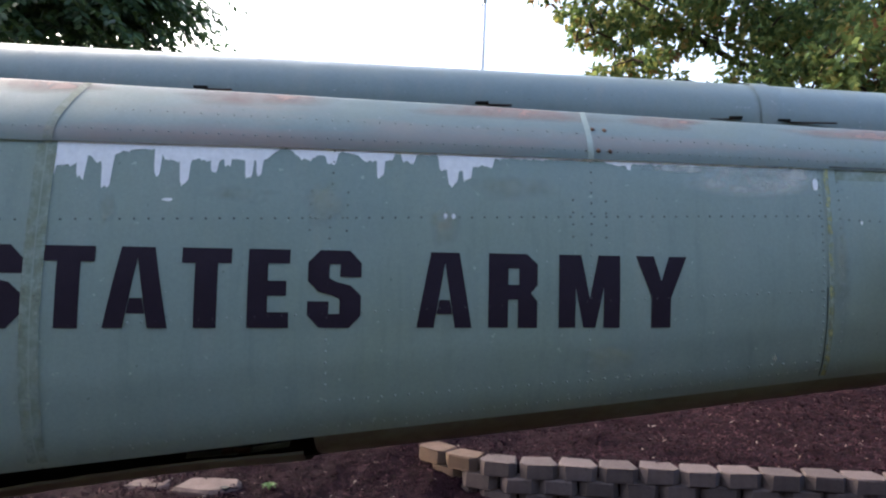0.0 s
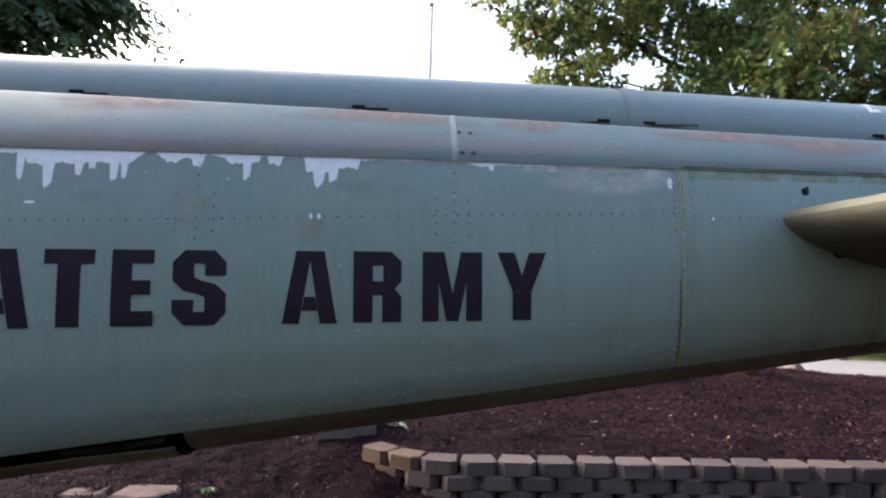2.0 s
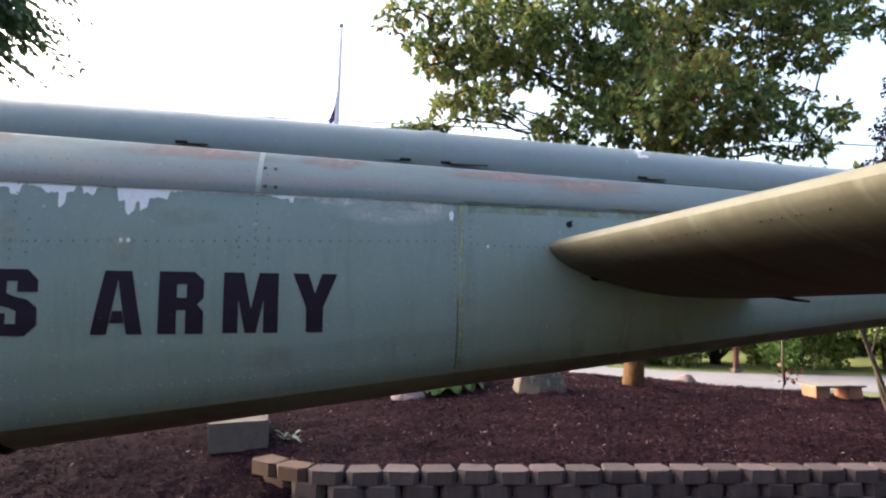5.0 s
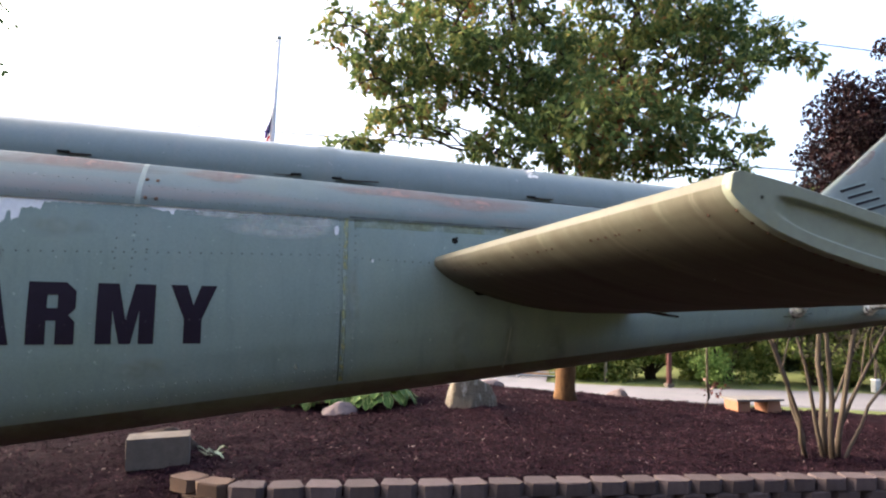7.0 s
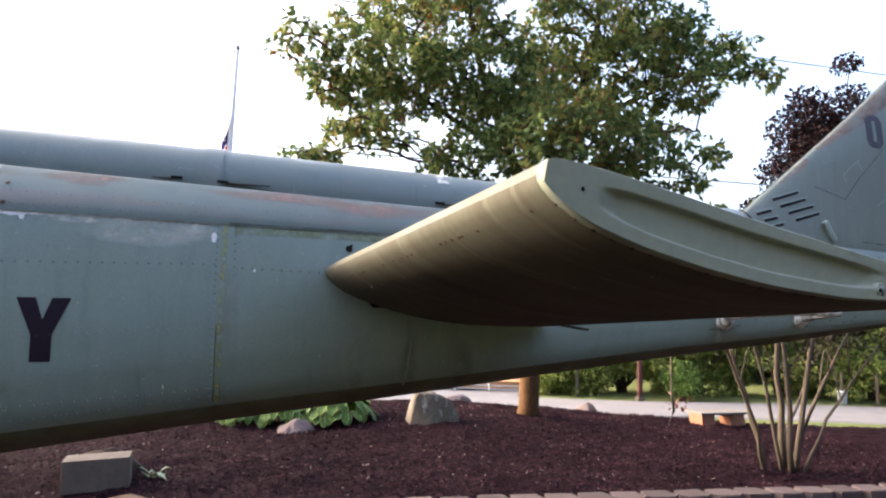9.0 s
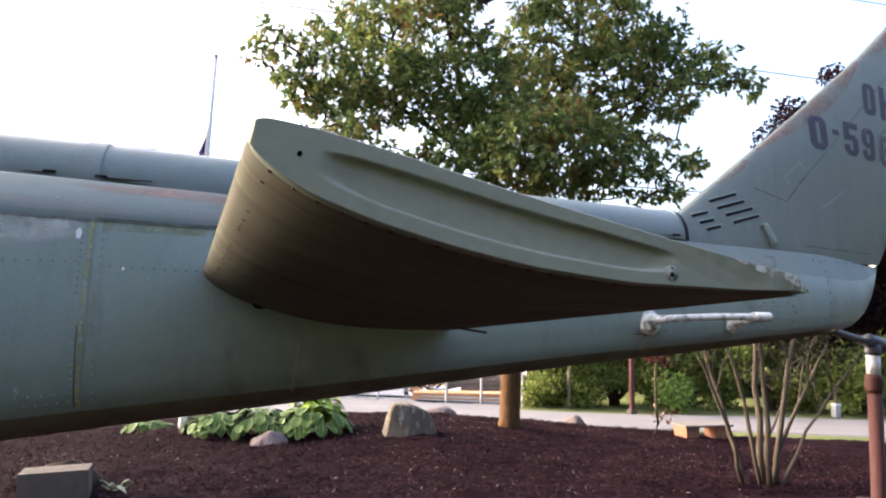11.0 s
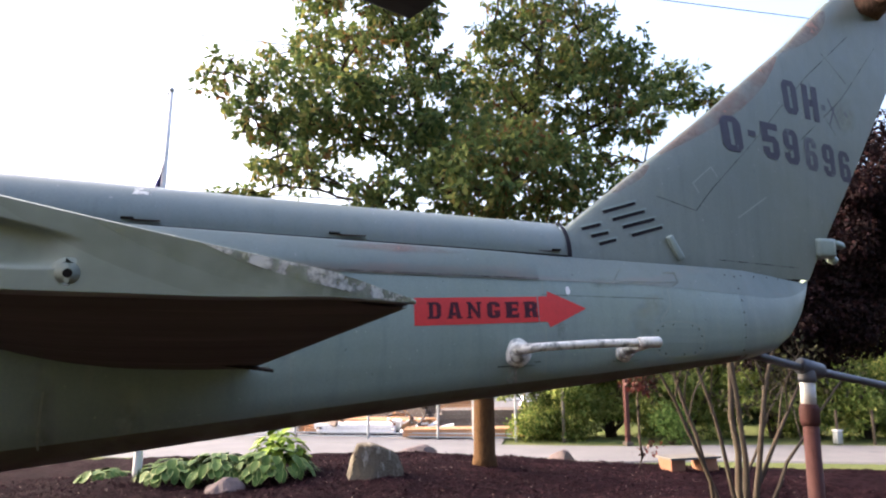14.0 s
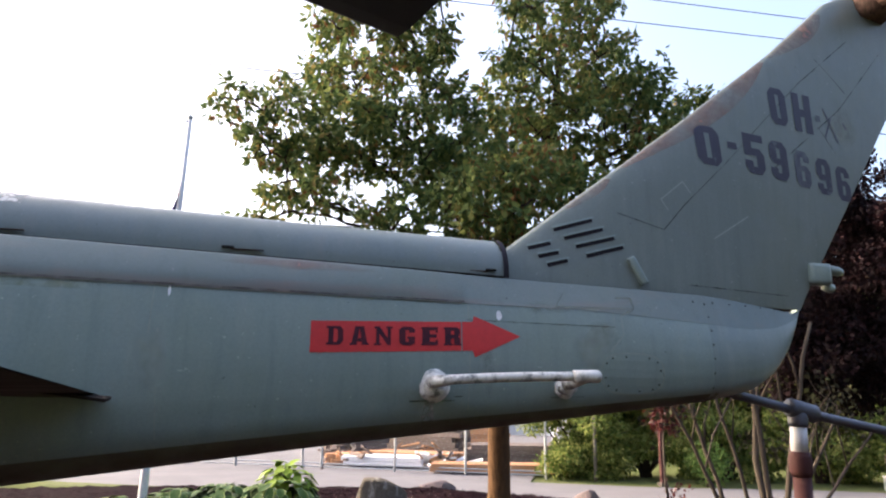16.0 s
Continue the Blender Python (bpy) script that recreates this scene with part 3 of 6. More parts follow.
def stab_rows(which):
    rows = []
    for y in np.linspace(1.45, 0.290, 24):
        row_ = []
        for i in range(25):
            yy = max(y, stab_tip(0.5 - 0.5 * math.cos(math.pi * i / 24)) + 0.005)
            p = stab_sec(yy)[which][i]
            row_.append((p.x, yy, p.y))
        rows.append(row_)
    return rows


STAB = None
for nm, which, mt in (("lower_skin", 1, M_STAB), ("upper_skin", 0, M_STABTOP)):
    bm = bm_new()
    grid_strip(bm, stab_rows(which))
    if STAB is None:
        STAB = part("stabilizer", bm, mt, HELI, "brown-stained horizontal stabilizer with pale tip", True)
    else:
        part(nm, bm, mt, STAB, "", True)
CAP_LE, CAP_TE = Vector((1.041, 1.743)), Vector((1.6457, 1.6333))


def cap_pt(s, w):
    """A point of the cap: s along the chord, w from -1 (lower edge) to 1 (upper)."""
    c0, c1 = CAP_LE, CAP_TE
    n_ = Vector((-(c1 - c0).y, (c1 - c0).x)).normalized()
    hi_, lo_ = stab_up(s), stab_dn(s)
    q = c0 + (c1 - c0) * s + n_ * ((hi_ + lo_) / 2 + w * (hi_ - lo_) / 2)
    return (q.x, 0.2788 + stab_tip(s) - 0.285, q.y)


def pan(s, w):
    """Depth of the shallow pressed pan in the cap's face."""
    a = (s - 0.385) / 0.29
    e = max(0.0, 1 - (abs(a) ** 5 + abs(w / 0.54) ** 5) ** 0.2)
    return 0.0075 * smooth(0.0, 0.16, e)


bm = bm_new()
rows = []
for e, yy in ((1.0, 0.2905), (1.0, 0.287), (0.985, 0.2822), (0.96, 0.2792), (0.93, 0.2776)):
    ss = [0.006 * (1 - e) / 0.07 + (1 - 0.016 * (1 - e) / 0.07) * (0.5 - 0.5 * math.cos(math.pi * q / 40)) for q in range(41)]
    ss[-1] = 1 - 0.010 * (1 - e) / 0.07
    ol = [cap_pt(s, e) for s in ss] + [cap_pt(s, -e) for s in ss[::-1]]
    rows.append([(x, yy + y - 0.2788, z) for x, y, z in ol + ol[:1]])
grid_strip(bm, rows)
rows = []
for s in [0.006 + 0.984 * k / 150 for k in range(151)]:
    rows.append([Vector(cap_pt(s, w)) + Vector((0, -0.0012 + pan(s, w), 0)) for w in np.linspace(-0.93, 0.93, 64)])
grid_strip(bm, rows)
part("tip_cap", bm, M_CAP, STAB, "pale green end cap with a shallow pressed pan", True)

# main rotor blade overhead
bm = bm_new()
tip, d = Vector((2.33, 3.47, 3.57)), Vector((-0.925, -0.365, 0.045)).normalized()
ch = Vector((0.37, -0.93, 0)).normalized()
rows = []
for r_ in np.linspace(0, 6.4, 12):
    p = tip + d * r_
    rows.append([p + ch * (0.46 * a) + Vector((0, 0, b)) for a, b in ((0, 0), (0.06, 0.018), (0.3, 0.03), (0.6, 0.022), (1, 0.002), (0.6, -0.012), (0.3, -0.018), (0.06, -0.012), (0, 0))])
vs = grid_strip(bm, rows)
bm.faces.new(vs[0][:-1])
part("rotor_blade", bm, M_BLADE, HELI, "black main rotor blade overhead")

# ---------------------------------------------------------------- lettering and marks on the tail
def chalk_material(name, colour, lo, hi, scale, cover, soft=False):
    """A thin chalky deposit, broken up so that the paint shows through."""
    m, nt, b = nodes_of(name)
    b.inputs["Base Color"].default_value = (*colour, 1)
    b.inputs["Roughness"].default_value = 0.7
    tr = nt.nodes.new("ShaderNodeBsdfTransparent")
    ms = nt.nodes.new("ShaderNodeMixShader")
    fac = ramp(nt, noise_tex(nt, scale, 6, rough=0.7), lo, hi, 0, cover)
    if soft:
        uv = nt.nodes.new("ShaderNodeTexCoord")
        gr = nt.nodes.new("ShaderNodeTexGradient")
        gr.gradient_type = "SPHERICAL"
        nt.links.new(uv.outputs["UV"], gr.inputs["Vector"])
        mul = nt.nodes.new("ShaderNodeMath")
        mul.operation = "MULTIPLY"
        nt.links.new(fac, mul.inputs[0])
        nt.links.new(ramp(nt, gr.outputs["Fac"], 0, 0.6), mul.inputs[1])
        fac = mul.outputs[0]
    nt.links.new(fac, ms.inputs[0])
    nt.links.new(tr.outputs[0], ms.inputs[1])
    nt.links.new(b.outputs[0], ms.inputs[2])
    nt.links.new(ms.outputs[0], nt.nodes["Material Output"].inputs["Surface"])
    return m


M_CHALK = chalk_material("chalk_deposit", (0.7, 0.72, 0.7), 0.42, 0.70, 24, 0.75)
M_CHALKSOFT = chalk_material("thin_chalk", (0.66, 0.68, 0.64), 0.34, 0.62, 20, 0.75, True)
M_LICHEN = chalk_material("lichen_deposit", (0.3, 0.32, 0.15), 0.40, 0.68, 16, 0.6)
M_CAPLICHEN = chalk_material("cap_lichen", (0.3, 0.31, 0.16), 0.35, 0.75, 14, 0.3)
M_DUST = chalk_material("dust_film", (0.42, 0.44, 0.36), 0.3, 0.7, 22, 0.42, True)
M_FLAKE = chalk_material("flaked_white", (0.74, 0.74, 0.72), 0.45, 0.58, 55, 0.88)
M_PINK = chalk_material("pink_primer_wear", (0.36, 0.235, 0.2), 0.25, 0.65, 8, 0.7, True)
M_FINPINK = chalk_material("fin_primer_wear", (0.42, 0.26, 0.21), 0.34, 0.72, 7, 0.75)
M_YELLOW = chalk_material("yellow_lichen", (0.42, 0.43, 0.2), 0.40, 0.62, 55, 0.8)
M_THINLICHEN = chalk_material("thin_yellow_lichen", (0.3, 0.31, 0.17), 0.36, 0.68, 40, 0.5)
M_LINE = surface("dirt_line", (0.05, 0.055, 0.045), (0.1, 0.11, 0.09), 0.7, 0, 30, 90)
M_SEAMSHADOW = chalk_material("worn_seam_and_shadow", (0.05, 0.055, 0.045), 0.36, 0.62, 22, 0.8)
M_FINSEAM = chalk_material("broken_fin_seam", (0.05, 0.05, 0.042), 0.40, 0.60, 15, 0.72)
M_PALELINE = surface("pale_sealant", (0.3, 0.35, 0.31), (0.24, 0.29, 0.25), 0.5, 0, 25, 90)

OCT = [[(0, .16), (.22, 0), (.4, .18), (.4, .82), (.22, 1), (0, .84)], [(.22, 1), (.4, .82), (.6, .82), (.78, 1)], [(.22, 0), (.78, 0), (.6, .18), (.4, .18)], [(.78, 0), (1, .16), (1, .84), (.78, 1), (.6, .82), (.6, .18)]]
SIX = [OCT[0], OCT[1], [(.78, 1), (.6, .82), (.6, .7), (1, .7), (1, .84)], OCT[2], [(.78, 0), (1, .16), (1, .46), (.78, .6), (.6, .44), (.6, .18)], [(.4, .44), (.6, .44), (.78, .6), (.4, .6)]]


def box4(a, b, c, d):
    return [(a, b), (c, b), (c, d), (a, d)]


def flip(ps):
    return [[(1 - x, y) for x, y in p][::-1] for p in ps]


LEG_A = [[(0, 0), (.31, 0), (.5, .86), (.5, 1), (.24, 1)]]
LEG_M = [[(0, 0), (.27, 0), (.27, .55), (.40, 0), (.5, 0), (.5, .40), (.36, 1), (0, 1)]]
LEG_Y = [[(0, 1), (.35, 1), (.5, .66), (.5, 0), (.31, 0), (.31, .42)]]
GLYPHS = {
    "T": [box4(0, .81, 1, 1), box4(.27, 0, .73, .81)],
    "A": LEG_A + flip(LEG_A) + [[(.36, .18), (.64, .18), (.596, .37), (.404, .37)]],
    "E": [box4(0, 0, .48, 1), box4(.48, 0, 1, .2), box4(.48, .41, .93, .6), box4(.48, .82, 1, 1)],
    "S": [[(.22, 1), (.78, 1), (1, .84), (1, .66), (.6, .66), (.6, .82), (.4, .82), (.4, .64), (.55, .59), (.8, .55), (1, .42), (1, .16), (.78, 0), (.22, 0), (0, .16), (0, .34), (.4, .34), (.4, .18), (.6, .18), (.6, .37), (.45, .42), (.2, .46), (0, .6), (0, .84)]],
    "R": [box4(0, 0, .4, 1), [(.4, .8), (.62, .8), (.78, 1), (.4, 1)], [(.62, .8), (.62, .58), (.86, .47), (1, .58), (1, .86), (.78, 1)], [(.4, .38), (.6, .38), (.86, .47), (.62, .58), (.4, .58)], [(.6, 0), (1, 0), (1, .36), (.86, .47), (.6, .38)]],
    "M": LEG_M + flip(LEG_M),
    "Y": LEG_Y + flip(LEG_Y),
    "D": [box4(.12, 0, .42, 1), [(.42, 1), (.42, .86), (.62, .86), (.8, 1)], [(.8, 1), (.62, .86), (.68, .7), (.68, .3), (.62, .14), (.8, 0), (1, .2), (1, .8)], [(.42, 0), (.8, 0), (.62, .14), (.42, .14)], box4(0, 0, .12, .12), box4(0, .88, .12, 1)],
    "N": [box4(.05, 0, .25, 1), box4(.75, 0, .95, 1), [(.25, 1), (.25, .62), (.75, 0), (.75, .38)]],
    "G": [OCT[0], OCT[1], [(.78, 1), (.6, .82), (.64, .68), (1, .68), (1, .84)], OCT[2], [(.78, 0), (1, .1), (1, .46), (.52, .46), (.52, .34), (.6, .34), (.6, .18)]],
    "0": OCT, "6": SIX, "9": [[(1 - x, 1 - y) for x, y in p] for p in SIX],
    "5": [[(0, 1), (0, .44), (.6, .46), (.6, .18), (.4, .18), (.4, .32), (0, .32), (0, .16), (.22, 0), (.78, 0), (1, .16), (1, .5), (.78, .64), (.4, .64), (.4, .81), (1, .81), (1, 1)]],
    "H": [box4(0, 0, .38, 1), box4(.62, 0, 1, 1), box4(.38, .4, .62, .6)], "-": [box4(0, .42, 1, .6)],
}


def decal(polys, face, step=0.02):
    """Flat outlines in (x, z) laid on a surface: face(x, z) gives y."""
    bm = bm_new()
    for p in polys:
        bm.faces.new([bm.verts.new((x, 0, z)) for x, z in p])
    xs = [v.co.x for v in bm.verts]
    zs = [v.co.z for v in bm.verts]
    for axis, lo, hi in ((2, min(zs), max(zs)), (0, min(xs), max(xs))):
        for q in np.arange(math.ceil(lo / step) * step, hi, step):
            co, no = [0, 0, 0], [0, 0, 0]
            co[axis], no[axis] = q, 1
            bmesh.ops.bisect_plane(bm, geom=bm.verts[:] + bm.edges[:] + bm.faces[:], dist=1e-6, plane_co=co, plane_no=no)
    for v in bm.verts:
        v.co.y = face(v.co.x, v.co.z)
    bmesh.ops.recalc_face_normals(bm, faces=bm.faces[:])
    if sum(f.normal.y for f in bm.faces) > 0:
        bmesh.ops.reverse_faces(bm, faces=bm.faces[:])
    return bm


def skin(off):
    return lambda x, z: near(x, z, off)


def glyph(ch, x0, x1, z0, z1, tilt=0.0, lean=0.0):
    return [[(x0 + (x1 - x0) * a + lean * b, z0 + (z1 - z0) * b + tilt * a) for a, b in p] for p in GLYPHS[ch]]


LETTER_POLYS = []
for ch, x0, x1 in (("S", -.735, -.648), ("T", -.62, -.545), ("A", -.530, -.434), ("T", -.416, -.340), ("E", -.314, -.249), ("S", -.220, -.134), ("A", -.042, .051), ("R", .079, .164), ("M", .202, .312), ("Y", .341, .435)):
    LETTER_POLYS += glyph(ch, x0, x1, 1.492 + 0.006 * (x0 + .6), 1.6205 + 0.003 * (x0 + .6))
    part("letter", decal(glyph(ch, x0, x1, 1.492 + 0.006 * (x0 + .6), 1.6205 + 0.003 * (x0 + .6)), skin(0.0011)), M_LETTER, HELI, "dark painted block letter")

# flaked white edge under the upper seam: teeth of (place, depth, width)
TEETH = ((-.580, .060, .012), (-.541, .076, .0137), (-.4655, .053, .0097), (-.4231, .068, .0137), (-.378, .047, .0105), (-.357, .037, .0097), (-.323, .052, .0113), (-.307, .050, .009), (-.190, .026, .016), (-.1085, .046, .0115), (.0156, .054, .016), (.040, .046, .0135), (.332, .017, .008))
FLAKE_X = (-.634, -.618, -.616, -.60, -.59, -.57, -.556, -.53, -.50, -.462, -.455, -.435, -.41, -.385, -.372, -.35, -.325, -.30, -.285, -.274, -.26, -.25, -.24, -.225, -.212, -.2, -.175, -.15, -.135, -.09, -.085, -.076, -.072, -.053, -.048, -.012, -.008, .03, .05, .083, .088, .2, .28, .315, .35, .70)
FLAKE_D = (.058, .058, .038, .04, .036, .022, .034, .02, .01, .012, .028, .028, .026, .025, .027, .022, .026, .024, .012, .003, .003, .012, .021, .021, .012, .014, .005, .008, .02, .016, .004, .004, .018, .021, .004, .003, .03, .03, .022, .022, .006, .005, .003, .011, .006, .002)


def flake_depth(x):
    d = float(np.interp(x, FLAKE_X, FLAKE_D))
    for c, h, w in TEETH:
        k = abs(x - c + 0.002 * noise.noise(Vector((c * 50, 1, 0)))) / (w * 0.62)
        if k < 1:
            d = max(d, d + (h - d) * (1 - k ** 7))
    n = noise.noise(Vector((x * 130, 2.2, 0))) + 0.7 * noise.noise(Vector((x * 420, 0.3, 0)))
    return max(0.0015, d * (1 + 0.1 * n) + 0.0022 * n)


bm = bm_new()
rows = []
for x in np.arange(-.634, .702, .0016):
    d = flake_depth(x)
    rows.append([(x, near(x, zc(x) - .003 - d * k, 0.0007), zc(x) - .003 - d * k) for k in (0, .2, .4, .6, .8, 1)])
grid_strip(bm, rows)
part("flaked_edge", bm, M_WHITE, HELI, "white flaking primer with ragged drips")


def blob(cx, cz, rx, rz, off=0.0009, n=28, seed=0.0, face=None):
    pts = []
    for i in range(n):
        t = 2 * math.pi * i / n
        k = 1 + 0.35 * noise.noise(Vector((math.cos(t) * 1.4 + seed, math.sin(t) * 1.4, seed * 2)))
        pts.append((cx + rx * k * math.cos(t), cz + rz * k * math.sin(t)))
    return decal([pts], face or skin(off))


def soft_patch(cx, cz, rx, rz, seed, face):
    """A stain on a surface, with coordinates that run from 0 in its middle to 1 at its ragged rim."""
    V, F, U = [(cx, face(cx, cz), cz)], [], [(0, 0)]
    n = 24
    for j in range(1, 6):
        for i in range(n):
            t = 2 * math.pi * i / n
            k = (1 + 0.45 * noise.noise(Vector((math.cos(t) * 1.4 + seed, math.sin(t) * 1.4, seed * 2)))) * j / 5
            x, z = cx + rx * k * math.cos(t), cz + rz * k * math.sin(t)
            V.append((x, face(x, z), z))
            U.append((j / 5 * math.cos(t), j / 5 * math.sin(t)))
    for i in range(n):
        F.append((0, 1 + i, 1 + (i + 1) % n))
        for j in range(4):
            a, b = 1 + j * n, 1 + (j + 1) * n
            F.append((a + i, b + i, b + (i + 1) % n, a + (i + 1) % n))
    me = np_mesh(V, F, True)
    uv = me.uv_layers.new(name="stain")
    for lp in me.loops:
        uv.data[lp.index].uv = U[lp.vertex_index]
    return me


for cx, cz, rx, rz, sd in ((.63, 1.772, .055, .022, 1), (.66, 1.782, .04, .012, 2), (.45, 1.785, .10, .007, 3), (-.534, 1.682, .011, .022, 4), (.006, 1.68, .018, .016, 6), (.612, 1.442, .004, .007, 9), (0.0, 1.665, .022, .03, 11), (-.33, 1.71, .05, .012, 12), (.57, 1.768, .10, .03, 13), (-.2, 1.70, .03, .03, 14), (.12, 1.74, .06, .02, 15)):
    part("chalk_patch", soft_patch(cx, cz, rx * 1.3, rz * 1.3, sd, skin(0.0005 + .00003 * sd)), M_CHALKSOFT if cx > .4 else M_DUST, HELI)
for cx, cz, rx, rz, sd in ((-.445, 1.698, .008, .003, 1), (.696, 1.765, .006, .012, 2), (.003, 1.684, .0035, .005, 3), (.017, 1.684, .0035, .005, 4), (1.62, 1.788, .003, .01, 6), (2.33, 1.775, .007, .012, 7)):
    part("bare_spot", blob(cx, cz, rx, rz, 0.0010, 14, sd), M_WHITE, HELI)


# pale smear on the cover's crown
bm = bm_new()
grid_strip(bm, [[(x, yc(x) + q[0], q[1] + .001) for q in p_cover(x)[18:25]] for x in np.linspace(1.262, 1.305, 5)])
part("bare_spot", bm, M_FLAKE, HELI)

# straps over the frame joints
def strap(x0, x1, prof, off, mat_, label=""):
    part("joint_strap", loft(x0, x1, prof, off, 0.02), mat_, HELI, label, True)


strap(-.648, -.619, lambda x: p_side(x, 0.125), 0.0014, M_PAINT, "lichen-stained riveted joint strap")
strap(-.640, -.626, lambda x: p_shoulder(x)[:-3], 0.0046, M_SHOULDER)
strap(.712, .7235, lambda x: p_side(x, 0.125), 0.0014, M_PAINT, "lichen-stained riveted joint strap")
for x0, x1 in ((-.648, -.634), (-.632, -.619), (.7135, .7235)):
    part("lichen_stain", loft(x0, x1, lambda x: p_side(x, 0.14), 0.0019, 0.01), M_YELLOW if x0 > 0 else M_THINLICHEN, HELI)
part("lichen_stain", loft(-.640, -.626, lambda x: p_shoulder(x)[:-3], 0.0051, 0.01), M_THINLICHEN, HELI)
strap(.256, .267, lambda x: p_shoulder(x)[:-3], 0.0046, M_PALELINE)
part("lichen_stain", loft(.738, 1.5, lambda x: [(half(x) * fside(u), zb(x) + u * (zc(x) - zb(x))) for u in np.linspace(.945, .992, 6)], 0.0009, 0.05), M_LICHEN, HELI)
part("lap_seam", loft(.726, 2.245, lambda x: [(half(x) * fside(1), zc(x) - .0022), (.907 * half(x), zc(x) + .0012)], 0.0036), M_SEAMSHADOW, HELI, "thin dirty seam under the shoulder panel")
# dark open joint below the strap
bm = loft(.7098, .7116, lambda x: p_side(x, 0.14)[:15], 0.0006, 0.003)
part("open_joint", bm, M_DARK, HELI)


# rivets: flat domes in rows over the skin
def rivet_rows(rows_, r, material, face=None):
    V, F = [], []
    for pts in rows_:
        for x, z in pts:
            f = face or near
            y = f(x, z)
            n = Vector((f(x + .004, z) - f(x - .004, z), 0, 0))
            b = len(V)
            for rr, h in ((r, 0.0), (r * .75, r * .32)):
                for k in range(6):
                    t = k * math.pi / 3
                    xx, zz = x + rr * math.cos(t), z + rr * math.sin(t)
                    V.append((xx, f(xx, zz) - h, zz))
            V.append((x, y - r * .42, z))
            for k in range(6):
                F.append((b + k, b + (k + 1) % 6, b + 6 + (k + 1) % 6, b + 6 + k))
                F.append((b + 6 + k, b + 6 + (k + 1) % 6, b + 12))
    return np_mesh(V, F, True)


def row(x0, z0, x1, z1, n):
    return [(x0 + (x1 - x0) * i / (n - 1), z0 + (z1 - z0) * i / (n - 1)) for i in range(n)]


RR = [row(-1.1, 1.645, .70, 1.706, 84), row(-.60, 1.495, .70, 1.567, 62), row(-.19, 1.372, .70, 1.435, 40), row(.76, 1.70, .93, 1.697, 9), row(-.5, 1.339, -.485, 1.339, 2)]
for vx in (-.19, .258):
    RR += [row(vx, 1.40, vx + .004, 1.79, 22), row(vx + .03, 1.655, vx + .03, 1.72, 4), row(vx - .03, 1.655, vx - .03, 1.72, 4)]
RR += [row(-.64, 1.30, -.64, 1.79, 28), row(-.622, 1.30, -.622, 1.79, 28), row(.704, 1.42, .704, 1.79, 26), row(.742, 1.42, .742, 1.79, 22)]
RR += [row(-.55, 1.296, -.2, 1.329, 14), row(-.19, 1.325, .70, 1.418, 48)]


def under_letter(x, z):
    for p in LETTER_POLYS:
        inside = False
        for (ax, az), (bx, bz) in zip(p, p[1:] + p[:1]):
            if (az > z) != (bz > z) and x < (bx - ax) * (z - az) / (bz - az) + ax:
                inside = not inside
        if inside:
            return True
    return False


ALL = [q for r_ in RR for q in r_]
UPPER = [q for q in ALL if q[1] > 1.63]
LOWER = [q for q in ALL if q[1] <= 1.63 and not under_letter(*q)]
for pts, mm in ((UPPER, M_DIRTYRIVET), (LOWER, M_RIVET)):
    RV = part("rivets", rivet_rows([pts], 0.0023, mm), mm, HELI, "rows of small round rivets")
    RV["kind"] = "stuff"
RV = part("painted_rivets", rivet_rows([[q for q in ALL if q[1] <= 1.63 and under_letter(*q)]], 0.0027, M_WORNRIVET), M_WORNRIVET, HELI, "rivets with letter paint worn off")
RV["kind"] = "stuff"


def shoulder_y(x, z, off=0.0045):
    p = p_shoulder(x)
    return yc(x) - float(np.interp(z, [q[1] for q in p], [q[0] for q in p])) - off


RS = [row(-1.1, 1.812, 0.9, 1.811, 103), row(-.55, 1.852, .24, 1.846, 30), row(.28, 1.840, 1.2, 1.832, 36)]
RV = part("rivets", rivet_rows(RS, 0.0019, M_DIRTYRIVET, shoulder_y), M_DIRTYRIVET, HELI)
RV["kind"] = "stuff"
for bx, bz in ((.272, 1.857), (.294, 1.856), (.276, 1.812), (.298, 1.811)):
    part("bolt", rivet_rows([[(bx, bz)]], 0.0046, M_GEAR, shoulder_y), M_GEAR, HELI)

# pinkish primer showing along the crest, thinning out at the edges
for cx, cz, rx, rz, sd in ((-.70, 1.90, .09, .014, 31), (-.34, 1.896, .12, .018, 32), (.12, 1.888, .14, .018, 33), (.42, 1.884, .06, .013, 34), (.86, 1.874, .16, .012, 35), (1.08, 1.862, .14, .019, 36), (1.86, 1.866, .12, .010, 37)):
    part("primer_wear", soft_patch(cx, cz, rx * 1.3, rz * 1.4, sd, lambda x, z, o=.0034 + .0002 * (sd - 31): shoulder_y(x, z, o)), M_PINK, HELI, "pinkish primer worn through the paint")

# latches of the drive shaft cover: rusty slots with a tongue
for hx, ln, sg in ((-.47, .03, 1), (.072, .03, 1), (.598, .03, -1), (.702, .06, 1), (1.26, .035, 1), (1.715, .04, 1), (2.325, .035, -1)):
    z = zh(hx) + 0.014
    y = yc(hx) - 0.1445
    bm = bm_new()
    add_box(bm, (hx - .013, y - .004, z), (hx + .013, y + .012, z + .005), 0.0012)
    L = part("latch", bm, M_DARK, HELI, "dark slot of a cover latch", True)
    ln *= 1.7
    bm = bm_new()
    add_box(bm, (hx + sg * .008 - ln * (sg < 0), y - .003, z - .002), (hx + sg * .008 + ln * (sg > 0), y + .006, z - .0005), 0.0004)
    part("tongue", bm, M_RUST, L, "thin rusty latch tongue")

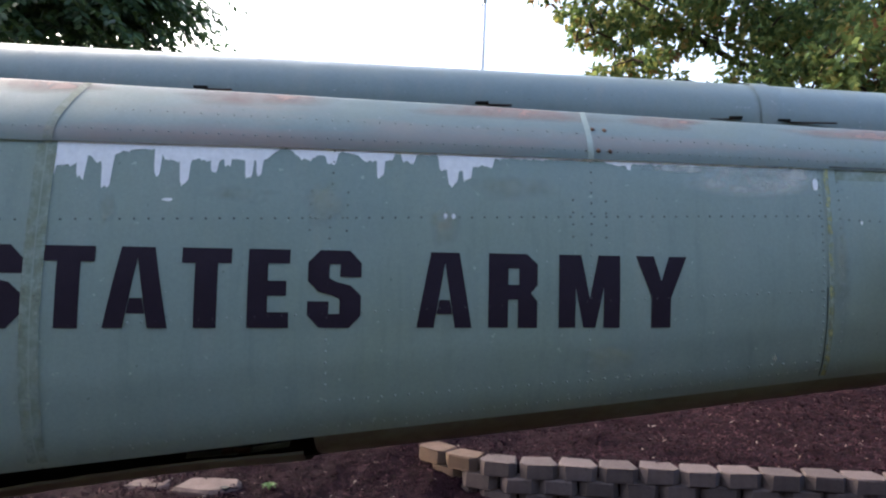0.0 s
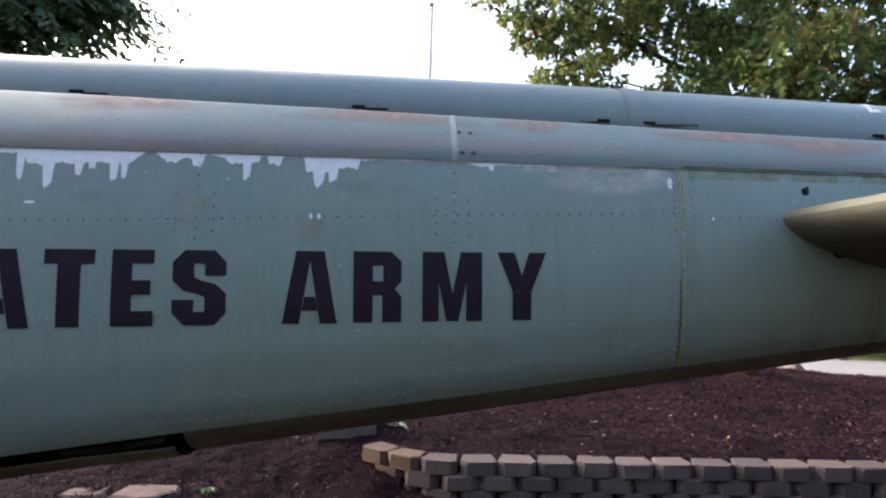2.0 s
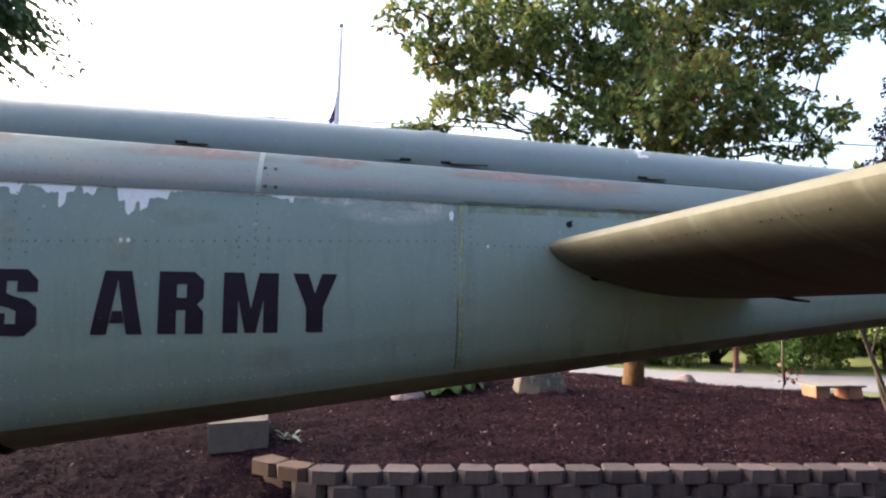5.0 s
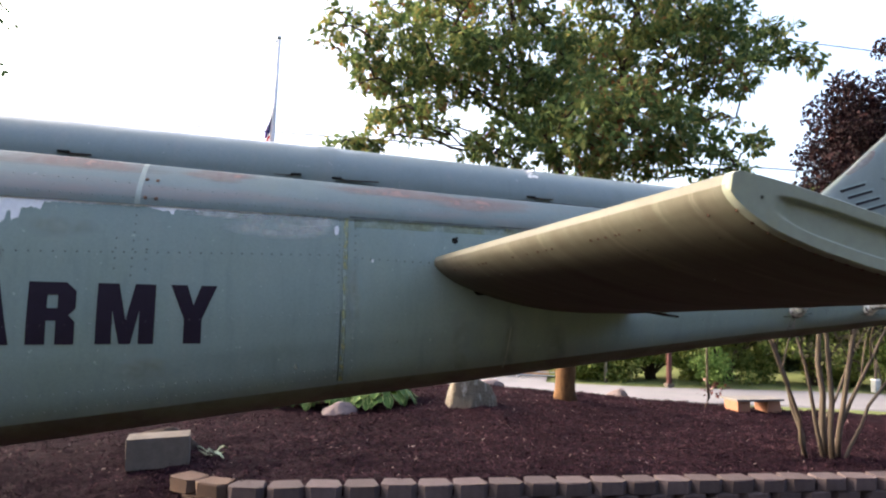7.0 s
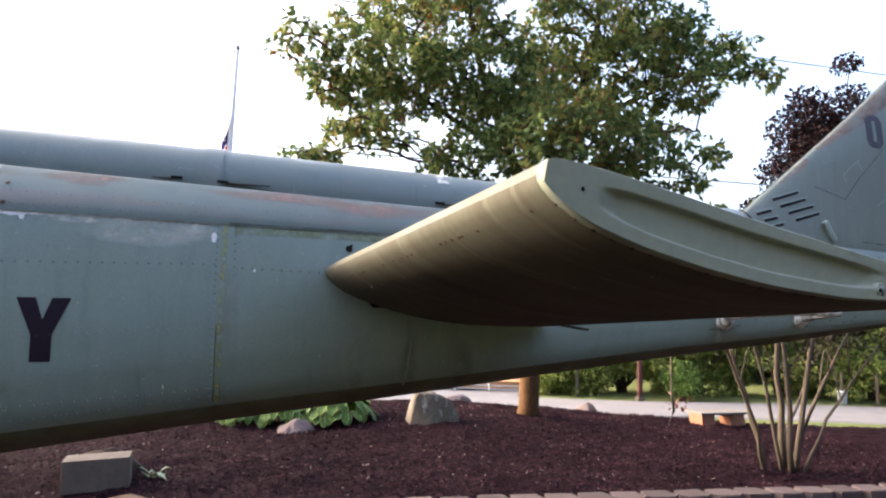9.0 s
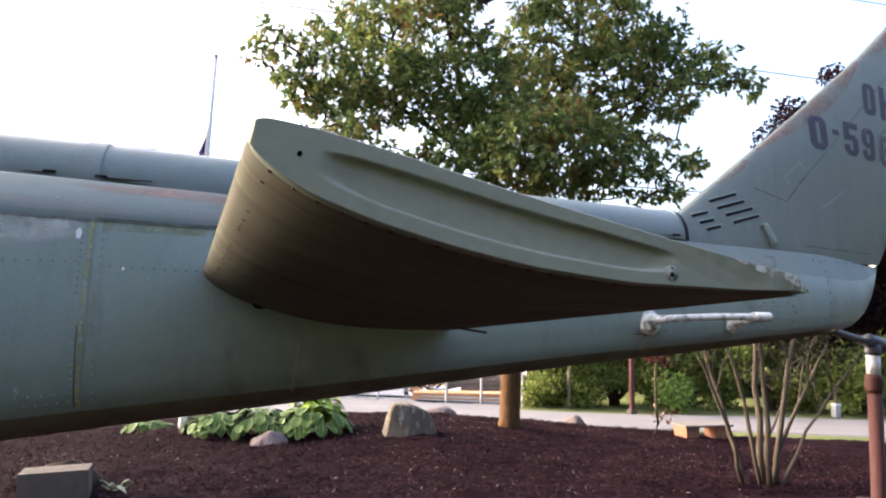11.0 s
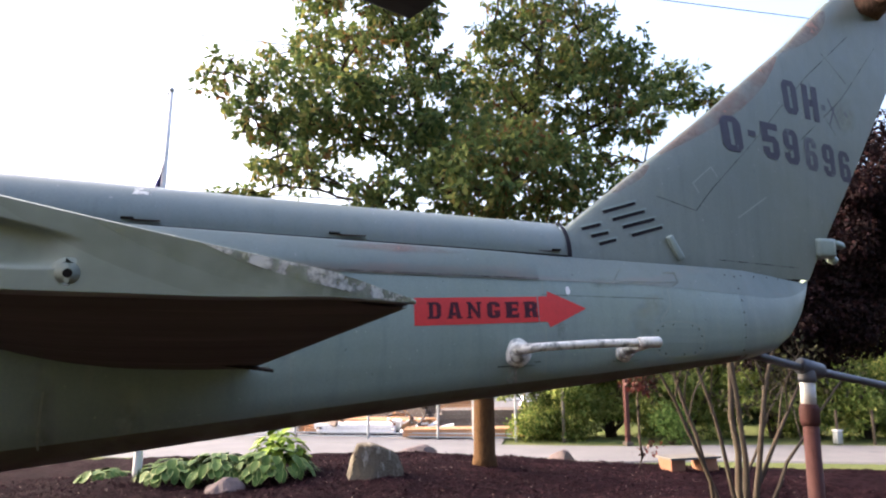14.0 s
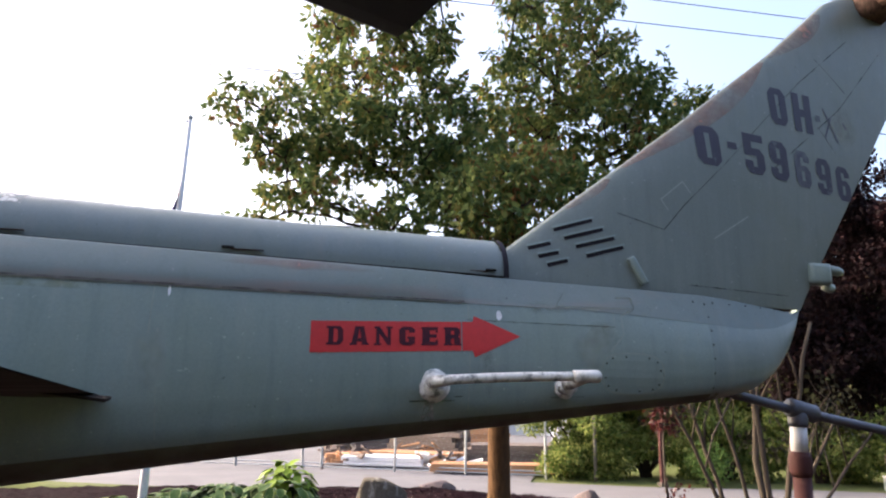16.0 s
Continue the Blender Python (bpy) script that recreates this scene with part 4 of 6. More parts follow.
bm = loft(-2.5, 2.36, lambda x: [(.1436, zh(x) - .0005), (.1442, zh(x) + .0035)], 0.0015)
part("cover_gap", bm, M_DARK, HELI, "dark gap along the cover's lower edge")

# pale scrape on the ridge of the cover, and a small square dent
bm = loft(1.255, 1.285, lambda x: p_cover(x)[11:14], 0.0, 0.01)
for v in bm.verts:
    v.co.z += 0.0012
part("bare_spot", bm, M_WHITE, HELI)

part("skin_tear", blob(1.078, 1.625, .028, .006, 0.0016, 22, 11), M_DARK, HELI, "small dark tear at the stabilizer root")
# vent hole by the stabilizer
part("vent_hole", blob(1.0, 1.757, .0085, .0085, 0.0009, 16, 7), M_DARK, HELI)
part("vent_hole", blob(1.006, 1.765, .004, .003, 0.0011, 10, 3), M_DARK, HELI)
part("bare_spot", blob(.785, 1.695, .003, .004, 0.0009, 10, 5), M_WHITE, HELI)

# torn front belly: a bent sill and scraps in the open bay
bm = bm_new()
rows = []
for x in np.linspace(-2.5, -.235, 60):
    h_, b_ = half(x), zb(x) + .004 * math.sin((x + .7) * 9) + .004 * noise.noise(Vector((x * 14, 0, 3)))
    rows.append([(x, yc(x) - h_ * f, b_ + g) for f, g in ((.76, .034), (.79, .042), (.78, .036), (.70, .018), (.56, .004), (.2, -.004), (-.4, -.004))])
grid_strip(bm, rows)
part("bent_sill", bm, M_BELLY, HELI, "bent dirty belly sill")
for x, l, tw in ((-.40, .09, .2), (-.30, .07, -.35), (-.36, .05, .5)):
    bm = bm_new()
    m = Matrix.Translation((x, yc(x) - .235, zb(x) + .042)) @ Euler((0.5, -0.12 + tw * .2, tw * .3)).to_matrix().to_4x4()
    add_box(bm, (-l / 2, -.006, -.0012), (l / 2, .006, .0012), 0, m)
    part("metal_scrap", bm, M_GEAR if tw > .3 else M_BELLY, HELI)
# near-black sheet that paints the shade inside the open bay
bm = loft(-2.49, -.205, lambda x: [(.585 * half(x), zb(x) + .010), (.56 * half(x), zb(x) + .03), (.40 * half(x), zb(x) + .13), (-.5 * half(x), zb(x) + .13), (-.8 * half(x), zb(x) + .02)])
part("bay_shade_sheet", bm, M_DARK, HELI)

# lap and repair lines on the aft boom: thin raised strips
def strip(x0, z0, x1, z1, w, mat_, face, name="panel_edge"):
    d = Vector((x1 - x0, z1 - z0)).normalized()
    n = Vector((-d.y, d.x)) * w / 2
    p = [(x0 + n.x, z0 + n.y), (x0 - n.x, z0 - n.y), (x1 - n.x, z1 - n.y), (x1 + n.x, z1 + n.y)]
    part(name, decal([p], face), mat_, HELI)


for x0, z0, x1, z1, w, mm in ((2.25, 1.761, 2.64, 1.762, .0022, M_SEAMSHADOW), (2.255, 1.56, 2.255, 1.797, .004, M_PALELINE), (1.592, 1.70, 1.592, 1.798, .003, M_PALELINE), (2.46, 1.80, 2.60, 1.803, .003, M_PALELINE), (2.64, 1.762, 2.64, 1.80, .003, M_PALELINE),
                              (2.12, 1.585, 2.24, 1.59, .0022, M_LINE), (2.648, 1.836, 2.69, 1.838, .005, M_PALELINE), (2.69, 1.838, 2.70, 1.812, .006, M_PALELINE), (2.70, 1.812, 2.66, 1.79, .006, M_PALELINE), (2.66, 1.79, 2.662, 1.745, .005, M_PALELINE), (2.662, 1.745, 2.62, 1.70, .005, M_PALELINE), (2.48, 1.805, 2.50, 1.838, .003, M_PALELINE), (2.48, 1.805, 2.69, 1.812, .003, M_PALELINE), (1.15, 1.43, 1.16, 1.54, .004, M_PALELINE), (1.62, 1.50, 1.615, 1.60, .003, M_PALELINE)):
    strip(x0, z0, x1, z1, w, mm, skin(0.0009))
# access plate with screws
pts = []
for t in np.linspace(0, 2 * math.pi, 41)[:-1]:
    c, s = math.cos(t), math.sin(t)
    pts.append((2.682 + .086 * math.copysign(abs(c) ** .7, c), 1.649 + .047 * math.copysign(abs(s) ** .7, s)))
part("sealant_ring", decal([[(2.682 + (x - 2.682) * 1.06, 1.649 + (z - 1.649) * 1.1) for x, z in pts]], skin(0.0011)), M_PALELINE, HELI, "pale sealant line")
PLATE = part("access_plate", decal([pts], skin(0.0018)), M_PAINT, HELI, "rounded screwed access plate")
for t in np.linspace(0.1, 6.38, 13)[:-1]:
    part("screw", rivet_rows([[(2.682 + .079 * math.copysign(abs(math.cos(t)) ** .6, math.cos(t)), 1.649 + .041 * math.copysign(abs(math.sin(t)) ** .6, math.sin(t)))]], 0.0028, M_LINE, skin(0.0018)), M_LINE, PLATE)
RV = part("rivets", rivet_rows([row(2.925, 1.62, 2.935, 1.84, 7), row(2.90, 1.845, 3.30, 1.852, 7)], 0.003, M_LINE, lambda x, z: near(x, min(z, zc(x))) if z < zc(x) else shoulder_y(x, z, 0.001)), M_LINE, HELI)
RV["kind"] = "stuff"

# red danger arrow with stencilled word
AR = [[(1.90, 1.675), (2.235, 1.690), (2.235, 1.7555), (1.90, 1.742)], [(2.238, 1.690), (2.262, 1.691), (2.268, 1.6765), (2.381, 1.728), (2.267, 1.771), (2.264, 1.757), (2.238, 1.7558)]]
ARROW = part("warning_arrow", decal(AR, skin(0.0010)), M_RED, HELI, "red arrow stencilled with the word danger")
SERIFS = {
    "D": [], "G": [], "A": [box4(-.08, 0, .36, .1), box4(.64, 0, 1.08, .1)], "N": [box4(-.08, 0, .36, .1), box4(-.08, .9, .25, 1), box4(.64, .9, 1.06, 1)],
    "E": [box4(-.08, 0, 0, .1), box4(-.08, .9, 0, 1), box4(.86, .2, 1, .3), box4(.86, .7, 1, .82)], "R": [box4(-.08, 0, .5, .1), box4(-.08, .9, 0, 1), box4(1, 0, 1.1, .1)]}
gx = 1.933
for ch in "DANGER":
    w = 0.046
    part("letter", decal(glyph(ch, gx, gx + w * .78, 1.692 + 0.032 * (gx - 1.932), 1.732 + 0.036 * (gx - 1.932), 0.0015), skin(0.0019)), M_STENCIL, ARROW)
    sf = [[(gx + w * .78 * a, 1.692 + 0.032 * (gx - 1.932) + .040 * c + .0015 * a) for a, c in p] for p in SERIFS[ch]]
    for q in sf:
        part("serif", decal([q], skin(0.0021)), M_STENCIL, ARROW)
    gx += w * 1.145

# chipped white grab rail on two feet
def foot(cx, cz, r, mat_):
    bm = bm_new()
    y = near(cx, cz)
    for rr, a, b in ((r, 0.008, -0.002), (r * .72, 0.024, 0.008)):
        add_tube(bm, [(cx, y - b, cz), (cx, y - (a + b) / 2 - .001, cz), (cx, y - a, cz)], [rr, rr * .97, rr * .72], 24)
    for v in bm.verts:
        v.co += Vector((noise.noise(v.co * 60), noise.noise(v.co * 60 + Vector((4, 0, 0))), noise.noise(v.co * 60 + Vector((0, 7, 0))))) * .0035
    return bm


RAIL_Y = (1.405, 1.385)
bm = bm_new()
pts = [(2.162, near(2.165, 1.618) - .02, 1.619), (2.17, RAIL_Y[0], 1.621), (2.20, RAIL_Y[0] - .004, 1.625), (2.34, 1.392, 1.633), (2.47, 1.386, 1.636), (2.51, RAIL_Y[1] - .002, 1.637), (2.525, RAIL_Y[1], 1.637)]
add_tube(bm, pts, [.013, .0135, .0105, .0105, .0105, .0115, .0095], 14)
RAIL = part("grab_rail", bm, M_RAIL, HELI, "chipped white tube rail on round feet", True)
part("foot", foot(2.172, 1.613, .037, M_RAIL), M_RAIL, RAIL, "", True)
part("foot", foot(2.494, 1.616, .029, M_RAIL), M_RAIL, RAIL, "", True)
bm = bm_new()
add_tube(bm, [(2.462, 1.3865, 1.6355), (2.466, 1.3863, 1.6357), (2.52, 1.384, 1.637), (2.524, 1.384, 1.637)], [.0115, .0145, .0145, .0115], 14)
part("sleeve", bm, M_RAIL, RAIL, "", True)
bm = bm_new()
add_tube(bm, [(2.492, near(2.492, 1.619) - .01, 1.620), (2.492, 1.39, 1.634)], [.016, .013], 12)
part("strut", bm, M_RAIL, RAIL, "", True)
part("base_plate", decal([box4(2.118, 1.578, 2.222, 1.655)], skin(0.0012)), M_PAINT, RAIL)
part("base_plate", decal([box4(2.46, 1.590, 2.545, 1.655)], skin(0.0012)), M_PAINT, RAIL)

# dark line below each base plate: its shadow and dirt painted on
for x0, x1, z in ((2.118, 2.222, 1.578), (2.46, 2.545, 1.590)):
    strip(x0, z, x1, z + .003, .003, M_SEAMSHADOW, skin(0.0016))
part("chalk_patch", blob(2.162, 1.553, .014, .028, 0.0014, 20, 13), M_CHALK, HELI)
for cx, cz, rx, rz, sd in ((2.60, 1.735, .035, .03, 21), (2.56, 1.70, .03, .035, 22), (2.45, 1.80, .05, .012, 23), (2.30, 1.66, .012, .05, 24), (1.60, 1.66, .02, .05, 25), (.74, 1.60, .012, .10, 26), (1.16, 1.50, .02, .06, 27), (1.02, 1.50, .03, .07, 28), (1.30, 1.49, .025, .05, 29), (.30, 1.44, .05, .02, 30)):
    part("chalk_patch", soft_patch(cx, cz, rx * 1.4, rz * 1.4, sd, skin(0.0003 + .00005 * (sd - 20))), M_DUST, HELI)

# ---------------------------------------------------------------- marks on the fin
def fskin(off):
    return lambda x, z: fin_near(x, z, off)


for x0, z0, x1, z1 in ((2.534, 2.032, 2.648, 2.068), (2.562, 2.009, 2.679, 2.044), (2.594, 1.987, 2.712, 2.021), (2.623, 1.963, 2.738, 1.997), (2.457, 1.975, 2.521, 1.993), (2.484, 1.953, 2.542, 1.968), (2.507, 1.930, 2.566, 1.947)):
    strip(x0, z0, x1, z1, .0105, M_BLADE, fskin(0.0012), "louvre_slot")
    strip(x0 - .004, z0 + .0075, x1 + .002, z1 + .0075, .005, M_PAINT, fskin(0.006), "louvre_lip")
M_FINLETTER = surface("worn_fin_letter", (0.03, 0.026, 0.05), (0.06, 0.058, 0.085), 0.5, 0, 26, 60, 0.7, 0.05, 0.001, third=(0.15, 0.18, 0.18), third_at=0.6, third_scale=20)
for ch, gx, gz, w, h, mm in (("0", 3.013, 2.279, .086, .126, M_FINLETTER), ("-", 3.126, 2.29, .034, .118, M_FINLETTER), ("5", 3.187, 2.271, .076, .128, M_FINLETTER), ("9", 3.286, 2.263, .071, .125, M_FINLETTER), ("6", 3.386, 2.250, .062, .12, M_FADED), ("9", 3.475, 2.238, .062, .118, M_FINLETTER), ("6", 3.560, 2.226, .059, .114, M_FINLETTER), ("0", 3.300, 2.446, .068, .124, M_FINLETTER), ("H", 3.395, 2.435, .075, .13, M_FINLETTER), ("-", 3.486, 2.43, .022, .118, M_FADED)):
    part("letter", decal(glyph(ch, gx, gx + w, gz, gz + h, -0.06 * w, -0.010), fskin(0.0012)), mm, HELI, "dark stencilled tail marking")
for q in ((3.515, 2.53, 3.575, 2.42), (3.52, 2.43, 3.548, 2.50), (3.60, 2.49, 3.615, 2.47)):
    strip(*q, .007, M_FADED, fskin(0.0012), "worn_mark")
part("worn_mark", soft_patch(3.60, 2.47, .065, .075, 4, fskin(0.0010)), M_DUST, HELI)
for q in ((2.729, 2.096, 2.876, 2.060), (2.876, 2.060, 2.95, 2.140), (2.95, 2.140, 3.131, 2.309), (3.131, 2.309, 3.257, 2.438), (3.257, 2.438, 3.419, 2.5985), (3.419, 2.5985, 3.647, 2.79), (3.30, 2.30, 3.587, 2.534), (3.587, 2.534, 3.80, 2.775), (3.49, 2.46, 3.56, 2.38), (2.95, 1.905, 3.32, 1.898), (3.50, 2.70, 3.62, 2.60)):
    strip(*q, .0036, M_FINSEAM, fskin(0.0011), "panel_edge")
for q in ((2.873, 2.151, 2.95, 2.213), (2.95, 2.213, 2.975, 2.18), (2.873, 2.151, 2.895, 2.12), (3.05, 2.05, 3.18, 2.13)):
    strip(*q, .004, M_PALELINE, fskin(0.0011), "patch_edge")
bm = bm_new()
m = Matrix.Translation((2.775, fin_near(2.775, 1.93) - .004, 1.932)) @ Euler((0, radians(60), 0)).to_matrix().to_4x4()
add_box(bm, (-.042, -.010, -.011), (.042, .012, .011), .006, m)
part("angle_bracket", bm, M_PAINT, HELI, "", True)
for z0, z1, w in ((2.24, 2.66, .10), (2.68, 2.88, .08), (2.1, 2.2, .04)):
    bm = bm_new()
    grid_strip(bm, [[(fin_le(z) + q, fin_near(fin_le(z) + q, z, .0009), z) for q in np.linspace(.006, .006 + w * math.sin(math.pi * (z - z0 + .02) / (z1 - z0 + .04)), 6)] for z in np.linspace(z0, z1, 16)])
    part("primer_wear", bm, M_FINPINK, HELI, "pinkish primer showing at the fin's front edge")

# tail light housing with two lugs on the fin's rear edge
bm = bm_new()
add_box(bm, (3.405, 1.742, 1.94), (3.478, 1.79, 2.008), .014)
LAMP = part("tail_housing", bm, M_PAINT, HELI, "", True)
for z, l in ((2.0, .075), (1.945, .035)):
    bm = bm_new()
    add_tube(bm, [(3.465, 1.765, z - .006), (3.465 + l * .8, 1.772, z - .012), (3.465 + l, 1.774, z - .014)], [.015, .015, .009], 12)
    part("lug", bm, M_PAINT, LAMP, "", True)

# gearbox and folded blade root at the fin's top
bm = bm_new()
for p0, p1, r0, r1 in (((3.78, 1.80, 2.90), (3.80, 1.79, 3.06), .075, .085), ((3.80, 1.83, 2.97), (3.80, 1.60, 2.97), .055, .05)):
    n = 7
    add_tube(bm, [Vector(p0).lerp(Vector(p1), i / (n - 1)) for i in range(n)], [r0 + (r1 - r0) * i / (n - 1) - (.02 if i in (0, n - 1) else 0) for i in range(n)], 18)
GB = part("tail_gearbox", bm, M_GEAR, HELI, "brown weathered tail rotor gearbox", True)
bm = bm_new()
m = Matrix.Translation((3.86, 1.62, 3.0)) @ Euler((0, radians(-25), 0)).to_matrix().to_4x4()
add_box(bm, (-.10, -.02, -.055), (.75, .02, .055), .018, m)
part("tail_rotor_blade", bm, M_GEAR, GB, "", True)

# tear and tab at the stabilizer's root, rivets along its nose
bm = bm_new()
m = Matrix.Translation((1.543, 1.225, 1.583)) @ Euler((0.05, radians(8), 0.1)).to_matrix().to_4x4()
add_box(bm, (-.11, -.03, -.004), (.03, .035, .0015), .0012, m)
part("trim_tab", bm, M_TAB, STAB, "dark rusty tab at the stabilizer root")

def stab_pt(y, i, low):
    p = stab_sec(y)[1 if low else 0][i]
    return Vector((p.x, y, p.y))


STUDS = {"rust": ([], []), "chalk": ([], [])}
for i, ys in ((3, sorted(.33 + .87 * rng.random(22))), (5, np.linspace(1.15, .36, 12)), (9, np.linspace(1.0, .36, 5))):
    V, F = STUDS["rust" if i == 3 else "chalk"]
    for y in ys:
        c = stab_pt(y, i, True)
        a, b_ = (stab_pt(y, i + 1, True) - c).normalized(), Vector((0, 1, 0))
        n = a.cross(b_).normalized()
        if n.z > 0:
            n = -n
        b0 = len(V)
        for rr, h in ((.0026, -.0005), (.0018, .0008)):
            for k in range(6):
                V.append(c + (a * math.cos(k * 1.047) + b_ * math.sin(k * 1.047)) * rr + n * h)
        F += [(b0 + k, b0 + (k + 1) % 6, b0 + 6 + (k + 1) % 6, b0 + 6 + k) for k in range(6)] + [tuple(b0 + 6 + k for k in range(6))]
for kd, mm in (("rust", M_RUST), ("chalk", M_CHALK)):
    RV = part("rivets", np_mesh(*STUDS[kd]), mm, STAB)
    RV["kind"] = "stuff"
for s, w, r, mm in ((.072, .0, .0024, M_DARK),):
    p = Vector(cap_pt(s, w))
    bm = bm_new()
    add_tube(bm, [p + Vector((0, .004, 0)), p + Vector((0, -.0012, 0))], [r, r], 10)
    part("cap_screw", bm, mm, STAB)
p = Vector(cap_pt(.665, -.5))
bm = bm_new()
add_tube(bm, [p + Vector((0, .004, 0)), p + Vector((0, -.0008, 0)), p + Vector((0, -.0014, 0)), p + Vector((0, -.0006, 0))], [.0095, .009, .0065, .004], 18, False)
part("cap_screw", bm, M_CAP, STAB, "pale dimpled screw", True)
bm = bm_new()
add_tube(bm, [p + Vector((0, .004, 0)), p + Vector((0, -.0014, 0))], [.0026, .0026], 12)
part("cap_screw", bm, M_DARK, STAB)
for nm, mm, dy, s0, s1 in (("flaked_patch", M_FLAKE, .0024, .77, .985), ("lichen_stain", M_CAPLICHEN, .0016, .58, .99), ("lichen_stain", M_CAPLICHEN, .0018, .67, .99), ("lichen_stain", M_CAPLICHEN, .0020, .76, .99)):
    bm = bm_new()
    grid_strip(bm, [[Vector(cap_pt(s, w)) - Vector((0, dy, 0)) for w in np.linspace(max(-.85, .9 - 9 * (s - s0)), .9, 7)] for s in np.linspace(s0, s1, 24)])
    part(nm, bm, mm, STAB)
# small dark rivets along the cap's lower edge
for k in range(16):
    q = .04 + .036 * k
    c = Vector(cap_pt(q, -1.0))
    bm = bm_new()
    add_tube(bm, [c + Vector((0, .012, .002)), c + Vector((0, .012, -.0014))], [.0026, .002], 7)
    part("rivet", bm, M_RUST, STAB)
bm = bm_new()
grid_strip(bm, [[(p.x, max(y, stab_tip(0.5 - 0.5 * math.cos(math.pi * (19 + i) / 24)) + .007), p.y + .0012) for i, p in enumerate(stab_sec(y)[0][19:25])] for y in (.46, .40, .35, .292)])
part("flaked_patch", bm, M_FLAKE, STAB)
# ---------------------------------------------------------------- pipe stand under the tail
STAND = thing("pipe_stand", (3.33, 1.768, height(3.33, 1.768)), "red-brown pipe stand with white band under the tail", "pipe stand")
bm = bm_new()
add_tube(bm, [(3.308, 1.768, height(3.33, 1.77) - .05), (3.324, 1.768, 1.40)], [.025, .025], 16)
part("post", bm, M_OXIDE, STAND, "", True)
bm = bm_new()
add_tube(bm, [(3.321, 1.768, 1.375), (3.322, 1.768, 1.39), (3.323, 1.768, 1.43), (3.324, 1.768, 1.445)], [.026, .031, .031, .026], 16)
part("coupling", bm, M_OXIDE, STAND, "dark red pipe coupling", True)
bm = bm_new()
add_tube(bm, [(3.323, 1.768, 1.44), (3.326, 1.768, 1.52)], [.0235, .0235], 16)
part("white_band", bm, M_PIPEWHITE, STAND, "white painted pipe section", True)
bm = bm_new()
add_tube(bm, [(3.326, 1.768, 1.515), (3.327, 1.768, 1.53), (3.328, 1.768, 1.58)], [.026, .028, .025], 16)
add_tube(bm, [(3.295, 1.765, 1.572), (3.30, 1.765, 1.571), (3.385, 1.772, 1.552), (3.39, 1.772, 1.551)], [.024, .027, .027, .024], 16)
part("tee_fitting", bm, M_PIPE, STAND, "", True)
bm = bm_new()
add_tube(bm, [(3.02, 1.745, 1.622), (3.125, 1.752, 1.603), (3.326, 1.768, 1.560), (3.50, 1.784, 1.530), (3.70, 1.80, 1.496), (4.05, 1.83, 1.45)], [.012, .013, .0135, .0135, .013, .012], 14)
part("skid_tube", bm, M_PIPE, STAND, "grey tail skid tube", True)
# ---------------------------------------------------------------- trees
def leaf_cloud(clumps, per, size, rnd, droop=0.35, long=1.7, tuft=1):
    """Leaves in round clumps; with tuft, several leaves hang from each twig end."""
    V, F, b = [], [], 0
    for c, r in clumps:
        n = int(per * (r / 0.5) ** 2 * (0.75 + 0.5 * rnd.random()))
        m = max(1, n // tuft)
        n = m * tuft
        d = rnd.normal(size=(m, 3))
        d /= np.linalg.norm(d, axis=1)[:, None]
        rad = r * rnd.random(m) ** 0.45
        p = np.array(c) + d * rad[:, None] * np.array((1.15, 1.15, 0.8))
        d, p = np.repeat(d, tuft, 0), np.repeat(p, tuft, 0)
        if tuft > 1:
            p = p + rnd.normal(size=(n, 3)) * size * 0.3
        ax = rnd.normal(size=(n, 3)) + d * 0.6 - np.array((0, 0, droop * 2))
        ax /= np.linalg.norm(ax, axis=1)[:, None]
        sd = np.cross(ax, rnd.normal(size=(n, 3)))
        sd /= np.linalg.norm(sd, axis=1)[:, None]
        nn = np.cross(ax, sd)
        L = size * (0.7 + 0.6 * rnd.random(n))[:, None]
        w = L / long / 2
        q = np.stack((p, p + ax * L * 0.45 + sd * w + nn * w * 0.35, p + ax * L, p + ax * L * 0.45 - sd * w + nn * w * 0.35), 1)
        V.append(q.reshape(-1, 3))
        i = b + 4 * np.arange(n)[:, None]
        b += 4 * n
        F.append(np.concatenate((i + np.array((0, 1, 2)), i + np.array((0, 2, 3)))))
    V, F = np.concatenate(V), np.concatenate(F)
    me = bpy.data.meshes.new("m")
    me.vertices.add(len(V))
    me.vertices.foreach_set("co", V.ravel())
    me.loops.add(len(F) * 3)
    me.loops.foreach_set("vertex_index", F.ravel())
    me.polygons.add(len(F))
    me.polygons.foreach_set("loop_start", np.arange(len(F)) * 3)
    me.polygons.foreach_set("loop_total", np.full(len(F), 3))
    me.update(calc_edges=True)
    return me


def limb(bm, a, b, r0, r1, rnd, seg=7, n=6, wob=0.1):
    a, b = Vector(a), Vector(b)
    pts = []
    for i in range(n + 1):
        k = i / n
        p = a.lerp(b, k) + Vector(rnd.normal(size=3)) * wob * (a - b).length * 0.3 * (0 < i < n)
        p.z += (a - b).length * 0.12 * math.sin(math.pi * k)
        pts.append(p)
    add_tube(bm, pts, [r0 + (r1 - r0) * i / n for i in range(n + 1)], seg)
    return pts


